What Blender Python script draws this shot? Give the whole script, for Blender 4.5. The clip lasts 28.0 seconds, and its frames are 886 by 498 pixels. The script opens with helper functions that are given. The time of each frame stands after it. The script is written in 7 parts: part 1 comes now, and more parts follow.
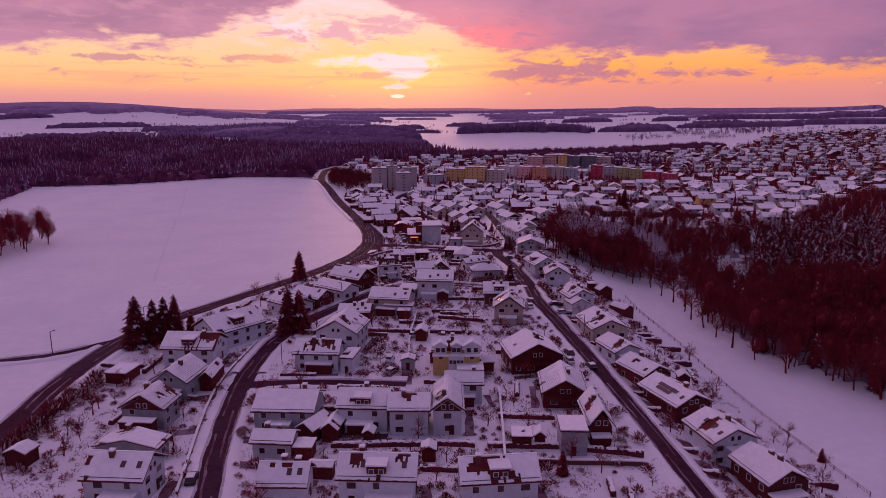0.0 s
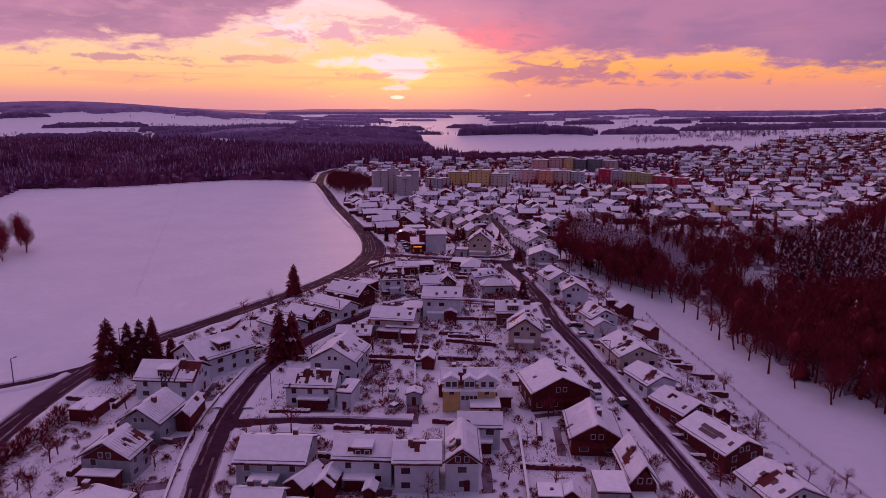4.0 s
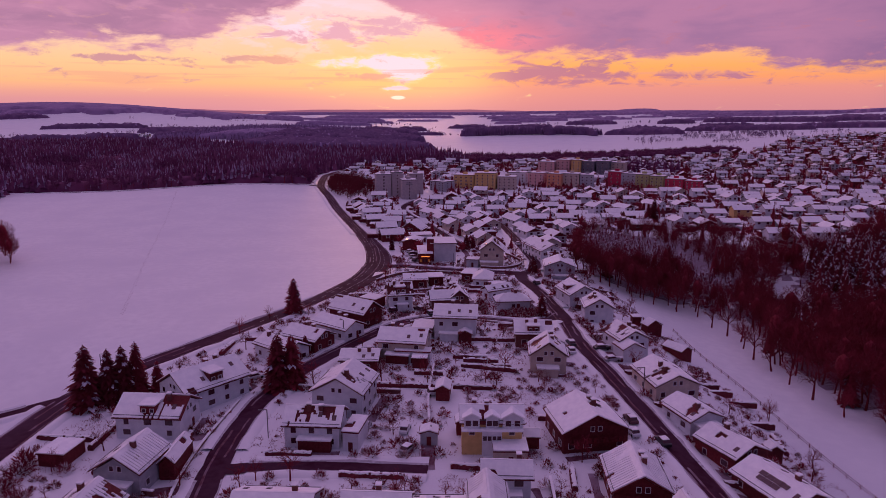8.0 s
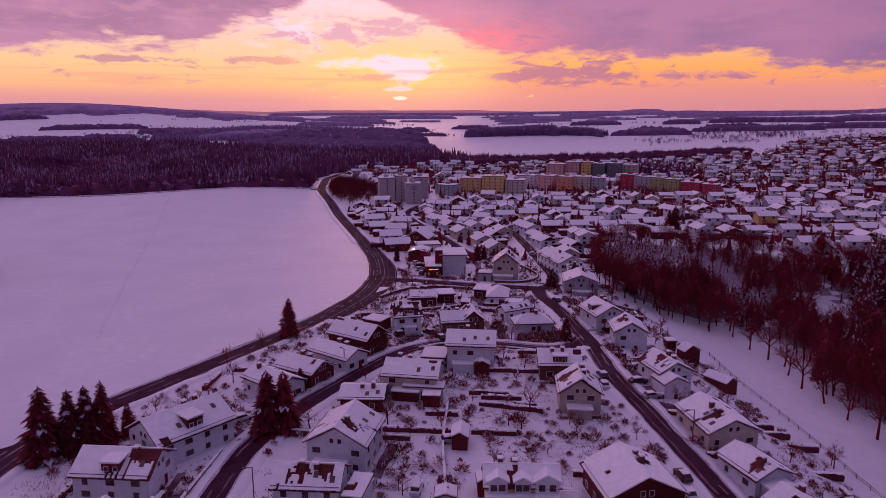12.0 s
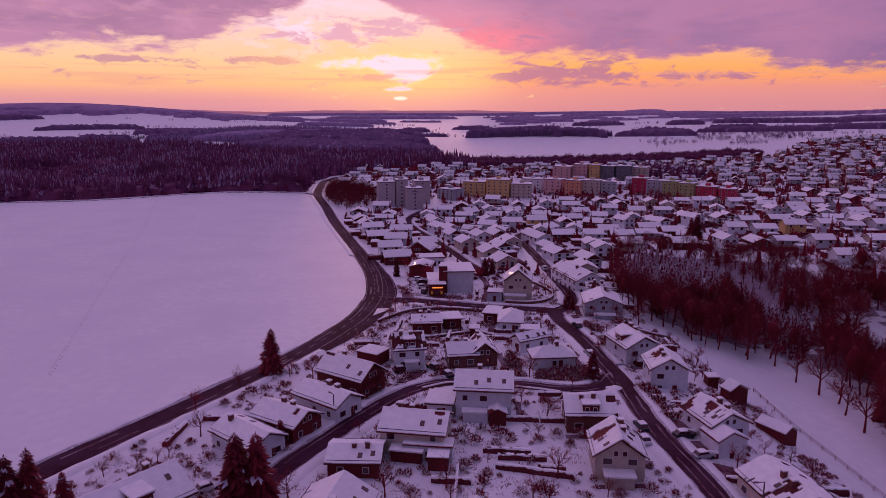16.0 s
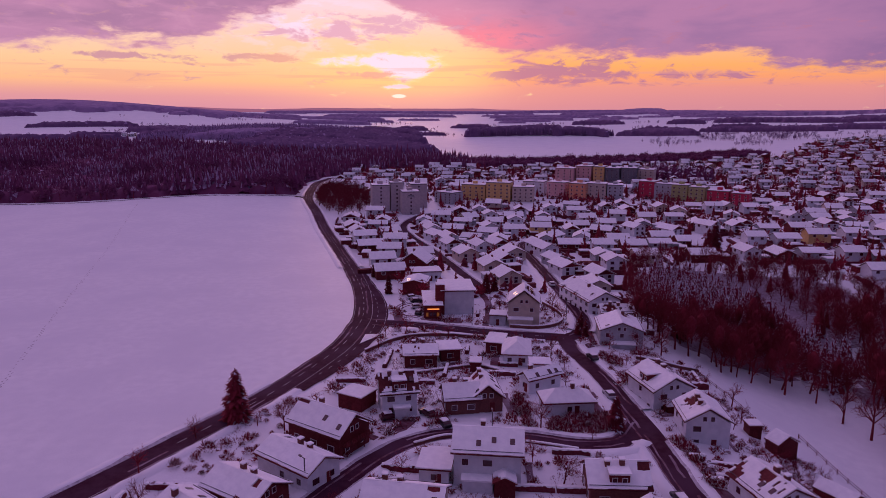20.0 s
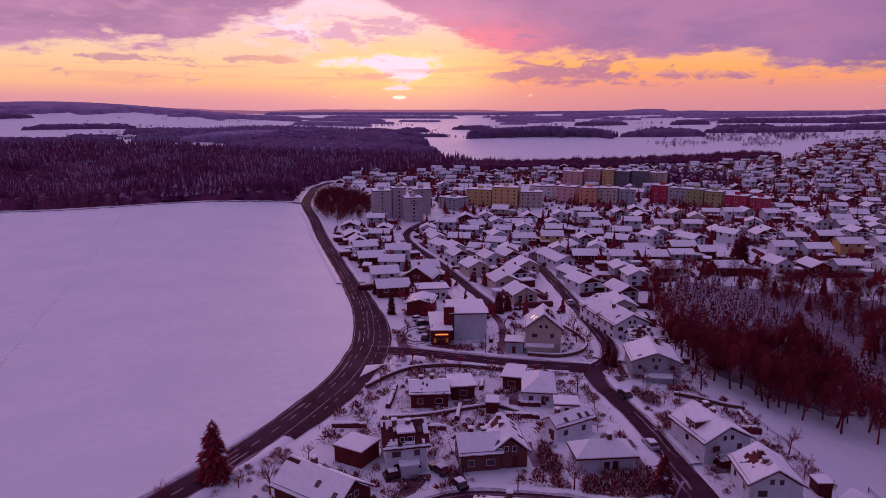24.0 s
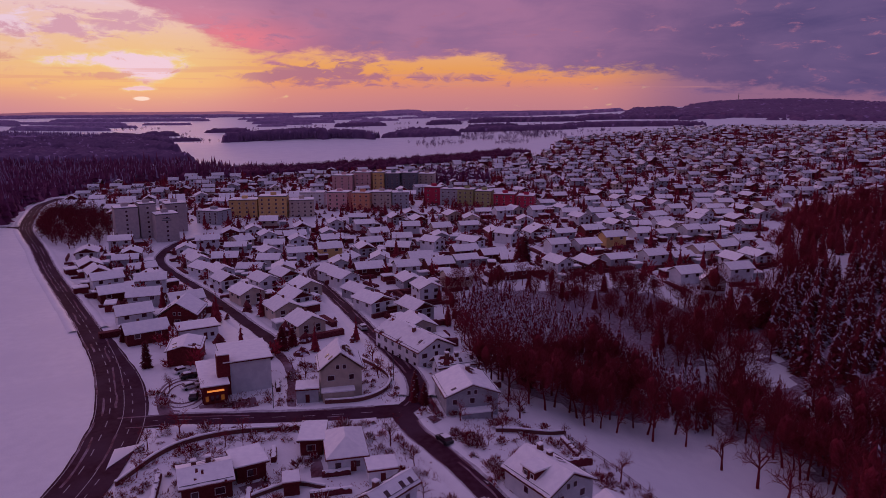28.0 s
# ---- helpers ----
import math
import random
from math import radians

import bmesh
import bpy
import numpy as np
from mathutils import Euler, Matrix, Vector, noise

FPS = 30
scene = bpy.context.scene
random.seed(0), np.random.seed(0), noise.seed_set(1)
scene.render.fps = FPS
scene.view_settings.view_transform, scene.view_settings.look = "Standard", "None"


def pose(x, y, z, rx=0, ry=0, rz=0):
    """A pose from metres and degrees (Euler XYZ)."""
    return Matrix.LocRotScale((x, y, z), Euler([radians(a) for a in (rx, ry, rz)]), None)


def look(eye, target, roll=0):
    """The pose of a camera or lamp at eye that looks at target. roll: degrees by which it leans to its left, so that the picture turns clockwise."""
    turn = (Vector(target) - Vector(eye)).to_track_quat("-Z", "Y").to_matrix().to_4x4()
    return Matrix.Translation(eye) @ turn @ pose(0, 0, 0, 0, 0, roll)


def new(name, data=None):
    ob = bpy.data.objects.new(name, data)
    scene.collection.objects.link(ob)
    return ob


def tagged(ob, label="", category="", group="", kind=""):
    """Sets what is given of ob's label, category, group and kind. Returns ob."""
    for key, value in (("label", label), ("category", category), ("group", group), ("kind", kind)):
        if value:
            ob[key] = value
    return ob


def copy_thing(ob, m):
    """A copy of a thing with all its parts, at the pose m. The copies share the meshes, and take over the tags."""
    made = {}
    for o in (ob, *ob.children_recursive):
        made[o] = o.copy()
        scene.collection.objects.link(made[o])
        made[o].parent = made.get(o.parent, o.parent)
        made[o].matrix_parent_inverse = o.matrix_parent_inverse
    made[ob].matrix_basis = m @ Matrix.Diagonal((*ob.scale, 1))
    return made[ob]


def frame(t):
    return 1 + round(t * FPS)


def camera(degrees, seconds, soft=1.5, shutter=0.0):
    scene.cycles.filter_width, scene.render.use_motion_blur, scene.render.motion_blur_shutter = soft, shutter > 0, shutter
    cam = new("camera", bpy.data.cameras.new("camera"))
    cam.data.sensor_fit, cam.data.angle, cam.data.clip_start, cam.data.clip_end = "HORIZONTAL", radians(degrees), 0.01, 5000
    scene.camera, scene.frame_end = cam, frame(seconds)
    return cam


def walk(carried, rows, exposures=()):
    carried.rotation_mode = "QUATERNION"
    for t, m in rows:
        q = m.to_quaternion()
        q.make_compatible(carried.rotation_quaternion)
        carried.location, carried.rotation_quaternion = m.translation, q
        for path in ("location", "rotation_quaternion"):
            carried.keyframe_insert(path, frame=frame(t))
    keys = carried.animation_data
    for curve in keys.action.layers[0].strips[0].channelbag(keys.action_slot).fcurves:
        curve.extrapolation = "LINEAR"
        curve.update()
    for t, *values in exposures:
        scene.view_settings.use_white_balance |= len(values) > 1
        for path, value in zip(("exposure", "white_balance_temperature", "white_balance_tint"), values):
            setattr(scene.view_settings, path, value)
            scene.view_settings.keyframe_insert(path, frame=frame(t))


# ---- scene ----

# ---- camera and its way ----
cam = camera(65.4, 28.0, 0.6)
PATH = [
    (0, 0.00, 0.00, 62.10, 78.47, 0.11, -0.00),
    (3, -1.96, 16.05, 62.00, 78.56, -0.16, -0.03),
    (8, -6.20, 38.87, 62.41, 78.59, -0.06, 0.03),
    (11, -8.43, 55.43, 62.35, 78.63, 0.00, 0.18),
    (17, -10.89, 95.38, 62.53, 78.65, -0.06, 0.22),
    (20, -10.54, 114.68, 63.05, 78.49, -0.28, 0.10),
    (22, -11.75, 125.78, 63.20, 78.54, -0.20, 0.11),
    (24, -12.95, 136.87, 63.35, 78.58, -0.13, 0.13),
    (24.5, -13.26, 140.02, 63.14, 78.63, -0.05, -0.46),
    (25, -13.56, 143.17, 62.92, 78.68, 0.03, -2.24),
    (25.5, -13.79, 146.57, 63.17, 78.67, 0.04, -4.15),
    (26, -14.01, 149.98, 63.41, 78.66, 0.05, -6.47),
    (26.5, -14.05, 153.86, 63.43, 78.66, 0.09, -9.70),
    (27, -14.10, 157.74, 63.44, 78.66, 0.12, -13.14),
    (27.5, -13.85, 161.47, 63.50, 78.65, 0.17, -16.33),
    (28, -13.67, 165.43, 63.54, 78.66, 0.21, -19.44),
]
walk(cam, [(r[0], pose(*r[1:])) for r in PATH], [(0.0, -0.02, 6950, 21.5), (3.0, -0.02, 6780, 22), (8.0, -0.03, 6600, 22.5), (18.0, -0.04, 6280, 23), (26.0, -0.04, 6090, 23), (27.0, 0.10, 6090, 22.5), (28.0, -0.40, 6250, 20.5)])


# ---- world and sun ----
def sky_world():
    w = bpy.data.worlds.new("sunset_sky")
    scene.world = w
    w.use_nodes = True
    nt = w.node_tree
    nt.nodes.clear()

    def node(kind, **kw):
        n = nt.nodes.new(kind)
        for k, v in kw.items():
            if k == "operation":
                n.operation = v
            elif k == "noise_dimensions":
                n.noise_dimensions = v
        return n

    def m(op, a, b=0.0, c=0.0):
        n = node("ShaderNodeMath", operation=op)
        for i, v in enumerate((a, b, c)):
            if isinstance(v, (int, float)):
                n.inputs[i].default_value = v
            else:
                nt.links.new(v, n.inputs[i])
        return n.outputs[0]

    def ramp(v, stops):
        n = node("ShaderNodeValToRGB")
        e = n.color_ramp.elements
        while len(e) < len(stops):
            e.new(0.5)
        for i, (p, c) in enumerate(stops):
            e[i].position = p
            e[i].color = (*c, 1)
        nt.links.new(v, n.inputs[0])
        return n.outputs[0]

    def mix(f, a, b, kind="MIX"):
        n = node("ShaderNodeMix")
        n.data_type, n.blend_type = "RGBA", kind
        for i, v in ((0, f), (6, a), (7, b)):
            if isinstance(v, (int, float)):
                n.inputs[i].default_value = v
            elif isinstance(v, tuple):
                n.inputs[i].default_value = (*v, 1)
            else:
                nt.links.new(v, n.inputs[i])
        return n.outputs[2]

    def smooth(v, lo, hi):
        n = node("ShaderNodeMapRange")
        n.interpolation_type = "SMOOTHSTEP"
        n.inputs[1].default_value, n.inputs[2].default_value = lo, hi
        nt.links.new(v, n.inputs[0])
        return n.outputs[0]

    def fbm(x, y, z, scale, detail, rough=0.55, dist=0.0):
        c = node("ShaderNodeCombineXYZ")
        for i, v in enumerate((x, y, z)):
            if isinstance(v, (int, float)):
                c.inputs[i].default_value = v
            else:
                nt.links.new(v, c.inputs[i])
        n = node("ShaderNodeTexNoise")
        n.inputs["Scale"].default_value = scale
        n.inputs["Detail"].default_value = detail
        n.inputs["Roughness"].default_value = rough
        n.inputs["Distortion"].default_value = dist
        nt.links.new(c.outputs[0], n.inputs["Vector"])
        return n.outputs[0]

    tc = node("ShaderNodeTexCoord")
    sep = node("ShaderNodeSeparateXYZ")
    nt.links.new(tc.outputs["Generated"], sep.inputs[0])
    dx, dy, dz = sep.outputs
    az = m("MULTIPLY", m("ARCTAN2", dx, dy), 57.2958)      # degrees to the right of the way ahead
    el = m("MULTIPLY", m("ARCSINE", dz), 57.2958)          # degrees above the horizon
    off = m("SUBTRACT", az, SUN_AZ)
    aoff = m("ABSOLUTE", off)

    def lobe(a0, e0, sa, se):
        a = m("DIVIDE", m("SUBTRACT", az, a0), sa)
        b = m("DIVIDE", m("SUBTRACT", el, e0), se)
        return m("POWER", 2.71828, m("MULTIPLY", m("ADD", m("MULTIPLY", a, a), m("MULTIPLY", b, b)), -1.0))

    def total(*terms):
        v = terms[0]
        for t in terms[1:]:
            v = m("ADD", v, t)
        return v

    big = fbm(m("MULTIPLY", az, 0.10), m("MULTIPLY", el, 0.34), 0.7, 1.3, 9, 0.56, 0.35)
    fine = fbm(m("MULTIPLY", az, 0.24), m("MULTIPLY", el, 0.80), 5.1, 1.6, 9, 0.60, 0.4)
    puff = fbm(m("MULTIPLY", az, 0.36), m("MULTIPLY", el, 0.95), 2.6, 1.5, 8, 0.62, 0.5)
    wisp = fbm(m("MULTIPLY", az, 0.06), m("MULTIPLY", el, 1.5), 2.4, 1.8, 6, 0.5)

    # clear evening sky: peach and gold towards the sun and to its left, orange over salmon on the right
    low = m("DIVIDE", el, 10.0)
    gold = ramp(low, [(0.0, (0.68, 0.30, 0.35)), (0.08, (0.75, 0.33, 0.33)), (0.13, (0.85, 0.39, 0.30)), (0.20, (1.0, 0.52, 0.25)), (0.35, (1.0, 0.62, 0.31)), (0.55, (1.0, 0.66, 0.46)), (0.75, (1.0, 0.69, 0.66)), (1.0, (0.98, 0.68, 0.76))])
    ember = ramp(low, [(0.0, (0.66, 0.27, 0.30)), (0.10, (0.74, 0.29, 0.28)), (0.17, (0.82, 0.31, 0.25)), (0.24, (0.96, 0.36, 0.16)), (0.33, (1.0, 0.44, 0.13)), (0.42, (1.0, 0.48, 0.20)), (0.6, (0.92, 0.40, 0.36)), (1.0, (0.7, 0.32, 0.42))])
    dusk = ramp(low, [(0.0, (0.34, 0.16, 0.27)), (0.15, (0.36, 0.17, 0.29)), (0.35, (0.24, 0.14, 0.28)), (1.0, (0.16, 0.105, 0.26))])
    clear = mix(smooth(off, 3.0, 11.0), gold, ember)
    clear = mix(smooth(off, 34.0, 44.0), clear, dusk)
    clear = mix(m("MULTIPLY", lobe(-3.8, 3.2, 7.5, 2.4), 0.75), clear, (1.0, 0.66, 0.24))
    clear = mix(m("MULTIPLY", lobe(-11.0, 6.6, 6.0, 1.9), smooth(total(fine, m("MULTIPLY", puff, 0.4)), 0.62, 0.78)), clear, (1.0, 0.76, 0.86))
    # the bright gap round the sun, torn by cloud, with slits below it
    tear = m("MULTIPLY", m("SUBTRACT", puff, 0.5), 1.5)
    core = total(lobe(-3.7, 3.75, 3.5, 0.62), m("MULTIPLY", lobe(-3.2, 2.75, 1.9, 0.55), 0.95), m("MULTIPLY", lobe(-3.75, 1.68, 1.15, 0.20), 0.95), m("MULTIPLY", lobe(-9.0, 3.6, 2.6, 0.5), 0.45))
    clear = mix(smooth(m("ADD", core, tear), 0.18, 0.50), clear, (1.0, 0.76, 0.34))
    clear = mix(smooth(m("ADD", core, tear), 0.36, 0.66), clear, (1.0, 0.76, 0.85))
    clear = mix(smooth(lobe(-3.67, 0.96, 0.62, 0.17), 0.30, 0.62), clear, (1.1, 0.90, 0.72))

    # the deck of cloud: its lower edge, in degrees, from left to right
    edge = ramp(m("DIVIDE", m("ADD", az, 45.0), 110.0), [((a0 + 45.0) / 110.0, (e0 / 12.0,) * 3) for a0, e0 in (
        (-40, 4.2), (-32, 4.1), (-26, 4.7), (-21, 4.5), (-18.5, 5.0), (-16.5, 6.3), (-12, 7.2), (-10, 9.4), (-6.6, 9.6), (-4, 7.5), (-0.4, 6.0), (2.8, 4.75), (6, 4.1), (18, 3.85), (22, 3.9), (26, 3.1), (32, 2.75), (37, 2.2), (42, 1.2), (60, 0.4))])
    height = m("SUBTRACT", el, m("MULTIPLY", edge, 12.0))
    height = total(height, m("MULTIPLY", m("SUBTRACT", big, 0.5), 3.4), m("MULTIPLY", m("SUBTRACT", fine, 0.5), 2.6), m("MULTIPLY", m("SUBTRACT", puff, 0.5), 1.6))
    mask = smooth(height, -0.35, 0.60)
    shade = mix(smooth(big, 0.36, 0.62), (0.41, 0.20, 0.34), (0.54, 0.25, 0.40))
    shade = mix(m("MULTIPLY", smooth(fine, 0.50, 0.70), 0.5), shade, (0.66, 0.32, 0.46))
    shade = mix(smooth(off, 3.0, 12.0), shade, mix(smooth(big, 0.34, 0.66), (0.35, 0.17, 0.335), (0.46, 0.205, 0.365)))
    shade = mix(m("MULTIPLY", lobe(-1.0, 7.2, 6.5, 1.6), 0.75), shade, (0.76, 0.30, 0.43))
    shade = mix(m("MULTIPLY", lobe(3.0, 5.4, 5.4, 1.4), smooth(fine, 0.32, 0.50)), shade, (0.95, 0.24, 0.31))
    shade = mix(smooth(off, 26.0, 52.0), shade, mix(smooth(big, 0.34, 0.66), (0.11, 0.078, 0.215), (0.17, 0.11, 0.26)))
    shade = mix(m("MULTIPLY", m("MULTIPLY", smooth(height, 0.9, 0.1), smooth(off, 32.0, 20.0)), 0.5), shade, mix(smooth(off, -3.0, 8.0), (0.88, 0.46, 0.46), (0.72, 0.25, 0.30)))
    body = mix(mask, clear, shade)

    # ragged clouds that hang in the bright band
    tuft = total(puff, m("MULTIPLY", lobe(9.8, 2.75, 5.2, 0.85), 0.30), m("MULTIPLY", lobe(5.2, 2.7, 2.2, 0.32), 0.20), m("MULTIPLY", lobe(21.0, 2.55, 7.0, 0.55), 0.12), m("MULTIPLY", lobe(-23.0, 3.75, 4.5, 0.26), 0.26),
                 m("MULTIPLY", lobe(-14.5, 3.75, 3.2, 0.33), 0.22), m("MULTIPLY", lobe(-5.6, 2.65, 2.4, 0.26), 0.28), m("MULTIPLY", lobe(-9.5, 5.6, 5.0, 0.55), 0.20), m("MULTIPLY", lobe(-5.0, 6.6, 4.0, 0.8), 0.22))
    band = m("MULTIPLY", smooth(el, 1.5, 2.1), smooth(el, 8.6, 6.8))
    grey = mix(smooth(off, 5.0, 10.0), mix(smooth(el, 4.4, 5.6), (0.80, 0.40, 0.30), (0.76, 0.40, 0.50)), (0.47, 0.185, 0.30))
    grey = mix(smooth(off, -9.0, -16.0), grey, (0.60, 0.29, 0.34))
    body = mix(m("MULTIPLY", m("MULTIPLY", smooth(tuft, 0.565, 0.73), band), 0.9), body, grey)
    body = mix(m("MULTIPLY", m("MULTIPLY", m("MULTIPLY", smooth(wisp, 0.55, 0.66), m("MULTIPLY", smooth(el, 1.3, 2.0), smooth(el, 4.4, 3.4))), m("SUBTRACT", 1.0, mask)), 0.38), body, (0.80, 0.34, 0.27))

    sky = node("ShaderNodeTexSky")
    sky.sky_type, sky.sun_disc = "NISHITA", False
    sky.sun_elevation, sky.sun_rotation = radians(1.5), radians(SUN_AZ)
    both = mix(0.006, body, sky.outputs[0], "ADD")
    # the overcast upper sky, the main light of the snow: brightest in the west, dusk in the north and east
    west = mix(smooth(big, 0.3, 0.7), (0.52, 0.335, 0.60), (0.66, 0.40, 0.70))
    dome = mix(smooth(dx, 0.05, 0.9), west, (0.235, 0.175, 0.37))
    dome = mix(smooth(dy, -0.75, 0.35), (0.235, 0.185, 0.345), dome)
    both = mix(smooth(el, 10.0, 22.0), both, dome)
    east = smooth(dy, -0.75, 0.35)                          # the sky away from the sunset is already dusk
    both = mix(1.0, both, mix(m("MULTIPLY", east, 1.0), (0.50, 0.56, 0.66), (1.0, 1.0, 1.0)), "MULTIPLY")
    bg = node("ShaderNodeBackground")
    bg.inputs[1].default_value = 1.0
    nt.links.new(both, bg.inputs[0])
    out = node("ShaderNodeOutputWorld")
    nt.links.new(bg.outputs[0], out.inputs[0])


SUN_AZ = -3.67
sky_world()
sun = new("sun", bpy.data.lights.new("sun", "SUN"))
sun.data.energy, sun.data.angle, sun.data.color = 0.45, radians(12), (1.0, 0.50, 0.34)
sun.matrix_world = look((0, 0, 0), (-math.sin(radians(SUN_AZ)), -math.cos(radians(SUN_AZ)), -math.tan(radians(5.0))))


# ---- materials ----
def mat(name, a, b, scale=1.0, rough=0.8, bump=0.0, bscale=8.0, metal=0.0, big=None, vary=0.0, spec=0.3, emit=None, dist=0.05):
    """Two-tone procedural surface: colour a to b by fine noise, patches of `big` by coarse noise, fine relief."""
    mt = bpy.data.materials.new(name)
    mt.use_nodes = True
    nt = mt.node_tree
    p = nt.nodes["Principled BSDF"]
    tc = nt.nodes.new("ShaderNodeTexCoord")
    n1 = nt.nodes.new("ShaderNodeTexNoise")
    n1.inputs["Scale"].default_value, n1.inputs["Detail"].default_value = scale, 6
    nt.links.new(tc.outputs["Object"], n1.inputs["Vector"])
    r1 = nt.nodes.new("ShaderNodeMapRange")
    r1.inputs[1].default_value, r1.inputs[2].default_value = 0.35, 0.65
    nt.links.new(n1.outputs[0], r1.inputs[0])
    mx = nt.nodes.new("ShaderNodeMix")
    mx.data_type = "RGBA"
    mx.inputs[6].default_value, mx.inputs[7].default_value = (*a, 1), (*b, 1)
    nt.links.new(r1.outputs[0], mx.inputs[0])
    col = mx.outputs[2]
    if big:
        n2 = nt.nodes.new("ShaderNodeTexNoise")
        n2.inputs["Scale"].default_value, n2.inputs["Detail"].default_value = scale * 0.13, 4
        nt.links.new(tc.outputs["Object"], n2.inputs["Vector"])
        r2 = nt.nodes.new("ShaderNodeMapRange")
        r2.inputs[1].default_value, r2.inputs[2].default_value = 0.42, 0.68
        nt.links.new(n2.outputs[0], r2.inputs[0])
        m2 = nt.nodes.new("ShaderNodeMix")
        m2.data_type = "RGBA"
        m2.inputs[7].default_value = (*big, 1)
        nt.links.new(r2.outputs[0], m2.inputs[0])
        nt.links.new(col, m2.inputs[6])
        col = m2.outputs[2]
    if vary:
        oi = nt.nodes.new("ShaderNodeObjectInfo")
        hs = nt.nodes.new("ShaderNodeHueSaturation")
        rv = nt.nodes.new("ShaderNodeMapRange")
        rv.inputs[3].default_value, rv.inputs[4].default_value = 1 - vary, 1 + vary
        nt.links.new(oi.outputs["Random"], rv.inputs[0])
        nt.links.new(rv.outputs[0], hs.inputs["Value"])
        nt.links.new(col, hs.inputs["Color"])
        col = hs.outputs[0]
    nt.links.new(col, p.inputs["Base Color"])
    p.inputs["Roughness"].default_value = rough
    p.inputs["Metallic"].default_value = metal
    p.inputs["Specular IOR Level"].default_value = spec
    if bump:
        n3 = nt.nodes.new("ShaderNodeTexNoise")
        n3.inputs["Scale"].default_value, n3.inputs["Detail"].default_value = bscale, 5
        nt.links.new(tc.outputs["Object"], n3.inputs["Vector"])
        bp = nt.nodes.new("ShaderNodeBump")
        bp.inputs["Strength"].default_value, bp.inputs["Distance"].default_value = bump, dist
        nt.links.new(n3.outputs[0], bp.inputs["Height"])
        nt.links.new(bp.outputs[0], p.inputs["Normal"])
    if emit:
        p.inputs["Emission Color"].default_value = (*emit[:3], 1)
        p.inputs["Emission Strength"].default_value = emit[3]
    return mt


SNOW = mat("snow", (0.73, 0.74, 0.78), (0.79, 0.80, 0.83), 0.35, 0.56, 0.4, 2.2, big=(0.71, 0.72, 0.77), spec=0.6, dist=0.10)
ROOF_SNOW = mat("roof_snow", (0.84, 0.84, 0.87), (0.92, 0.92, 0.93), 0.9, 0.85, 0.5, 3.0, spec=0.15, dist=0.06, vary=0.05)
ASPHALT = mat("wet_asphalt", (0.042, 0.006, 0.019), (0.066, 0.018, 0.038), 0.7, 0.85, 0.3, 30, big=(0.076, 0.030, 0.056), spec=0.1, dist=0.01)
SLUSH = mat("slush", (0.30, 0.27, 0.31), (0.62, 0.60, 0.65), 1.4, 0.6, 0.6, 5, big=(0.40, 0.36, 0.41), dist=0.08)
TILE = mat("roof_tile", (0.100, 0.006, 0.010), (0.150, 0.018, 0.024), 3.0, 0.75, 0.6, 14, vary=0.3)
DARKWOOD = mat("dark_timber", (0.110, 0.006, 0.010), (0.160, 0.016, 0.022), 2.0, 0.75, 0.4, 12, vary=0.25)
WHITEWALL = mat("white_render", (0.64, 0.65, 0.69), (0.74, 0.75, 0.78), 0.8, 0.9, 0.2, 25, vary=0.10, dist=0.01)
GREYWALL = mat("grey_render", (0.33, 0.33, 0.36), (0.42, 0.42, 0.45), 0.8, 0.9, 0.2, 25, vary=0.12, dist=0.01)
BEIGEWALL = mat("beige_render", (0.52, 0.42, 0.36), (0.62, 0.51, 0.43), 0.8, 0.9, 0.2, 25, vary=0.1, dist=0.01)
YELLOWWALL = mat("yellow_render", (0.62, 0.40, 0.16), (0.72, 0.48, 0.20), 0.8, 0.9, 0.2, 25, vary=0.08, dist=0.01)
ROSEWALL = mat("rose_render", (0.60, 0.34, 0.34), (0.68, 0.40, 0.39), 0.8, 0.9, 0.2, 25, vary=0.08, dist=0.01)
ORANGEWALL = mat("orange_render", (0.66, 0.29, 0.17), (0.74, 0.34, 0.20), 0.8, 0.9, 0.2, 25, dist=0.01)
REDWALL = mat("red_render", (0.42, 0.03, 0.07), (0.50, 0.04, 0.09), 0.8, 0.9, 0.2, 25, dist=0.01)
MAGENTAWALL = mat("magenta_render", (0.50, 0.08, 0.27), (0.56, 0.10, 0.30), 0.8, 0.9, 0.2, 25, dist=0.01)
TOWERWALL = mat("pale_tower_render", (0.44, 0.37, 0.38), (0.52, 0.44, 0.44), 0.8, 0.9, 0.2, 25, vary=0.06, dist=0.01)
GREENWALL = mat("olive_render", (0.34, 0.34, 0.15), (0.42, 0.41, 0.19), 0.8, 0.9, 0.2, 25, dist=0.01)
DARKGREY = mat("slate_render", (0.13, 0.13, 0.16), (0.18, 0.18, 0.21), 0.8, 0.9, 0.2, 25, dist=0.01)
BRICK = mat("brown_brick", (0.14, 0.045, 0.045), (0.20, 0.065, 0.06), 3, 0.9, 0.4, 25, dist=0.01)
GLASS = mat("window_glass", (0.055, 0.010, 0.020), (0.08, 0.02, 0.035), 2, 0.12, spec=0.6)
FRAME = mat("window_frame", (0.62, 0.60, 0.62), (0.70, 0.68, 0.70), 3, 0.6)
METAL = mat("dull_metal", (0.10, 0.08, 0.10), (0.16, 0.13, 0.15), 6, 0.5, metal=0.6)
BARK = mat("bark", (0.150, 0.005, 0.012), (0.210, 0.020, 0.032), 4, 0.9, vary=0.25)
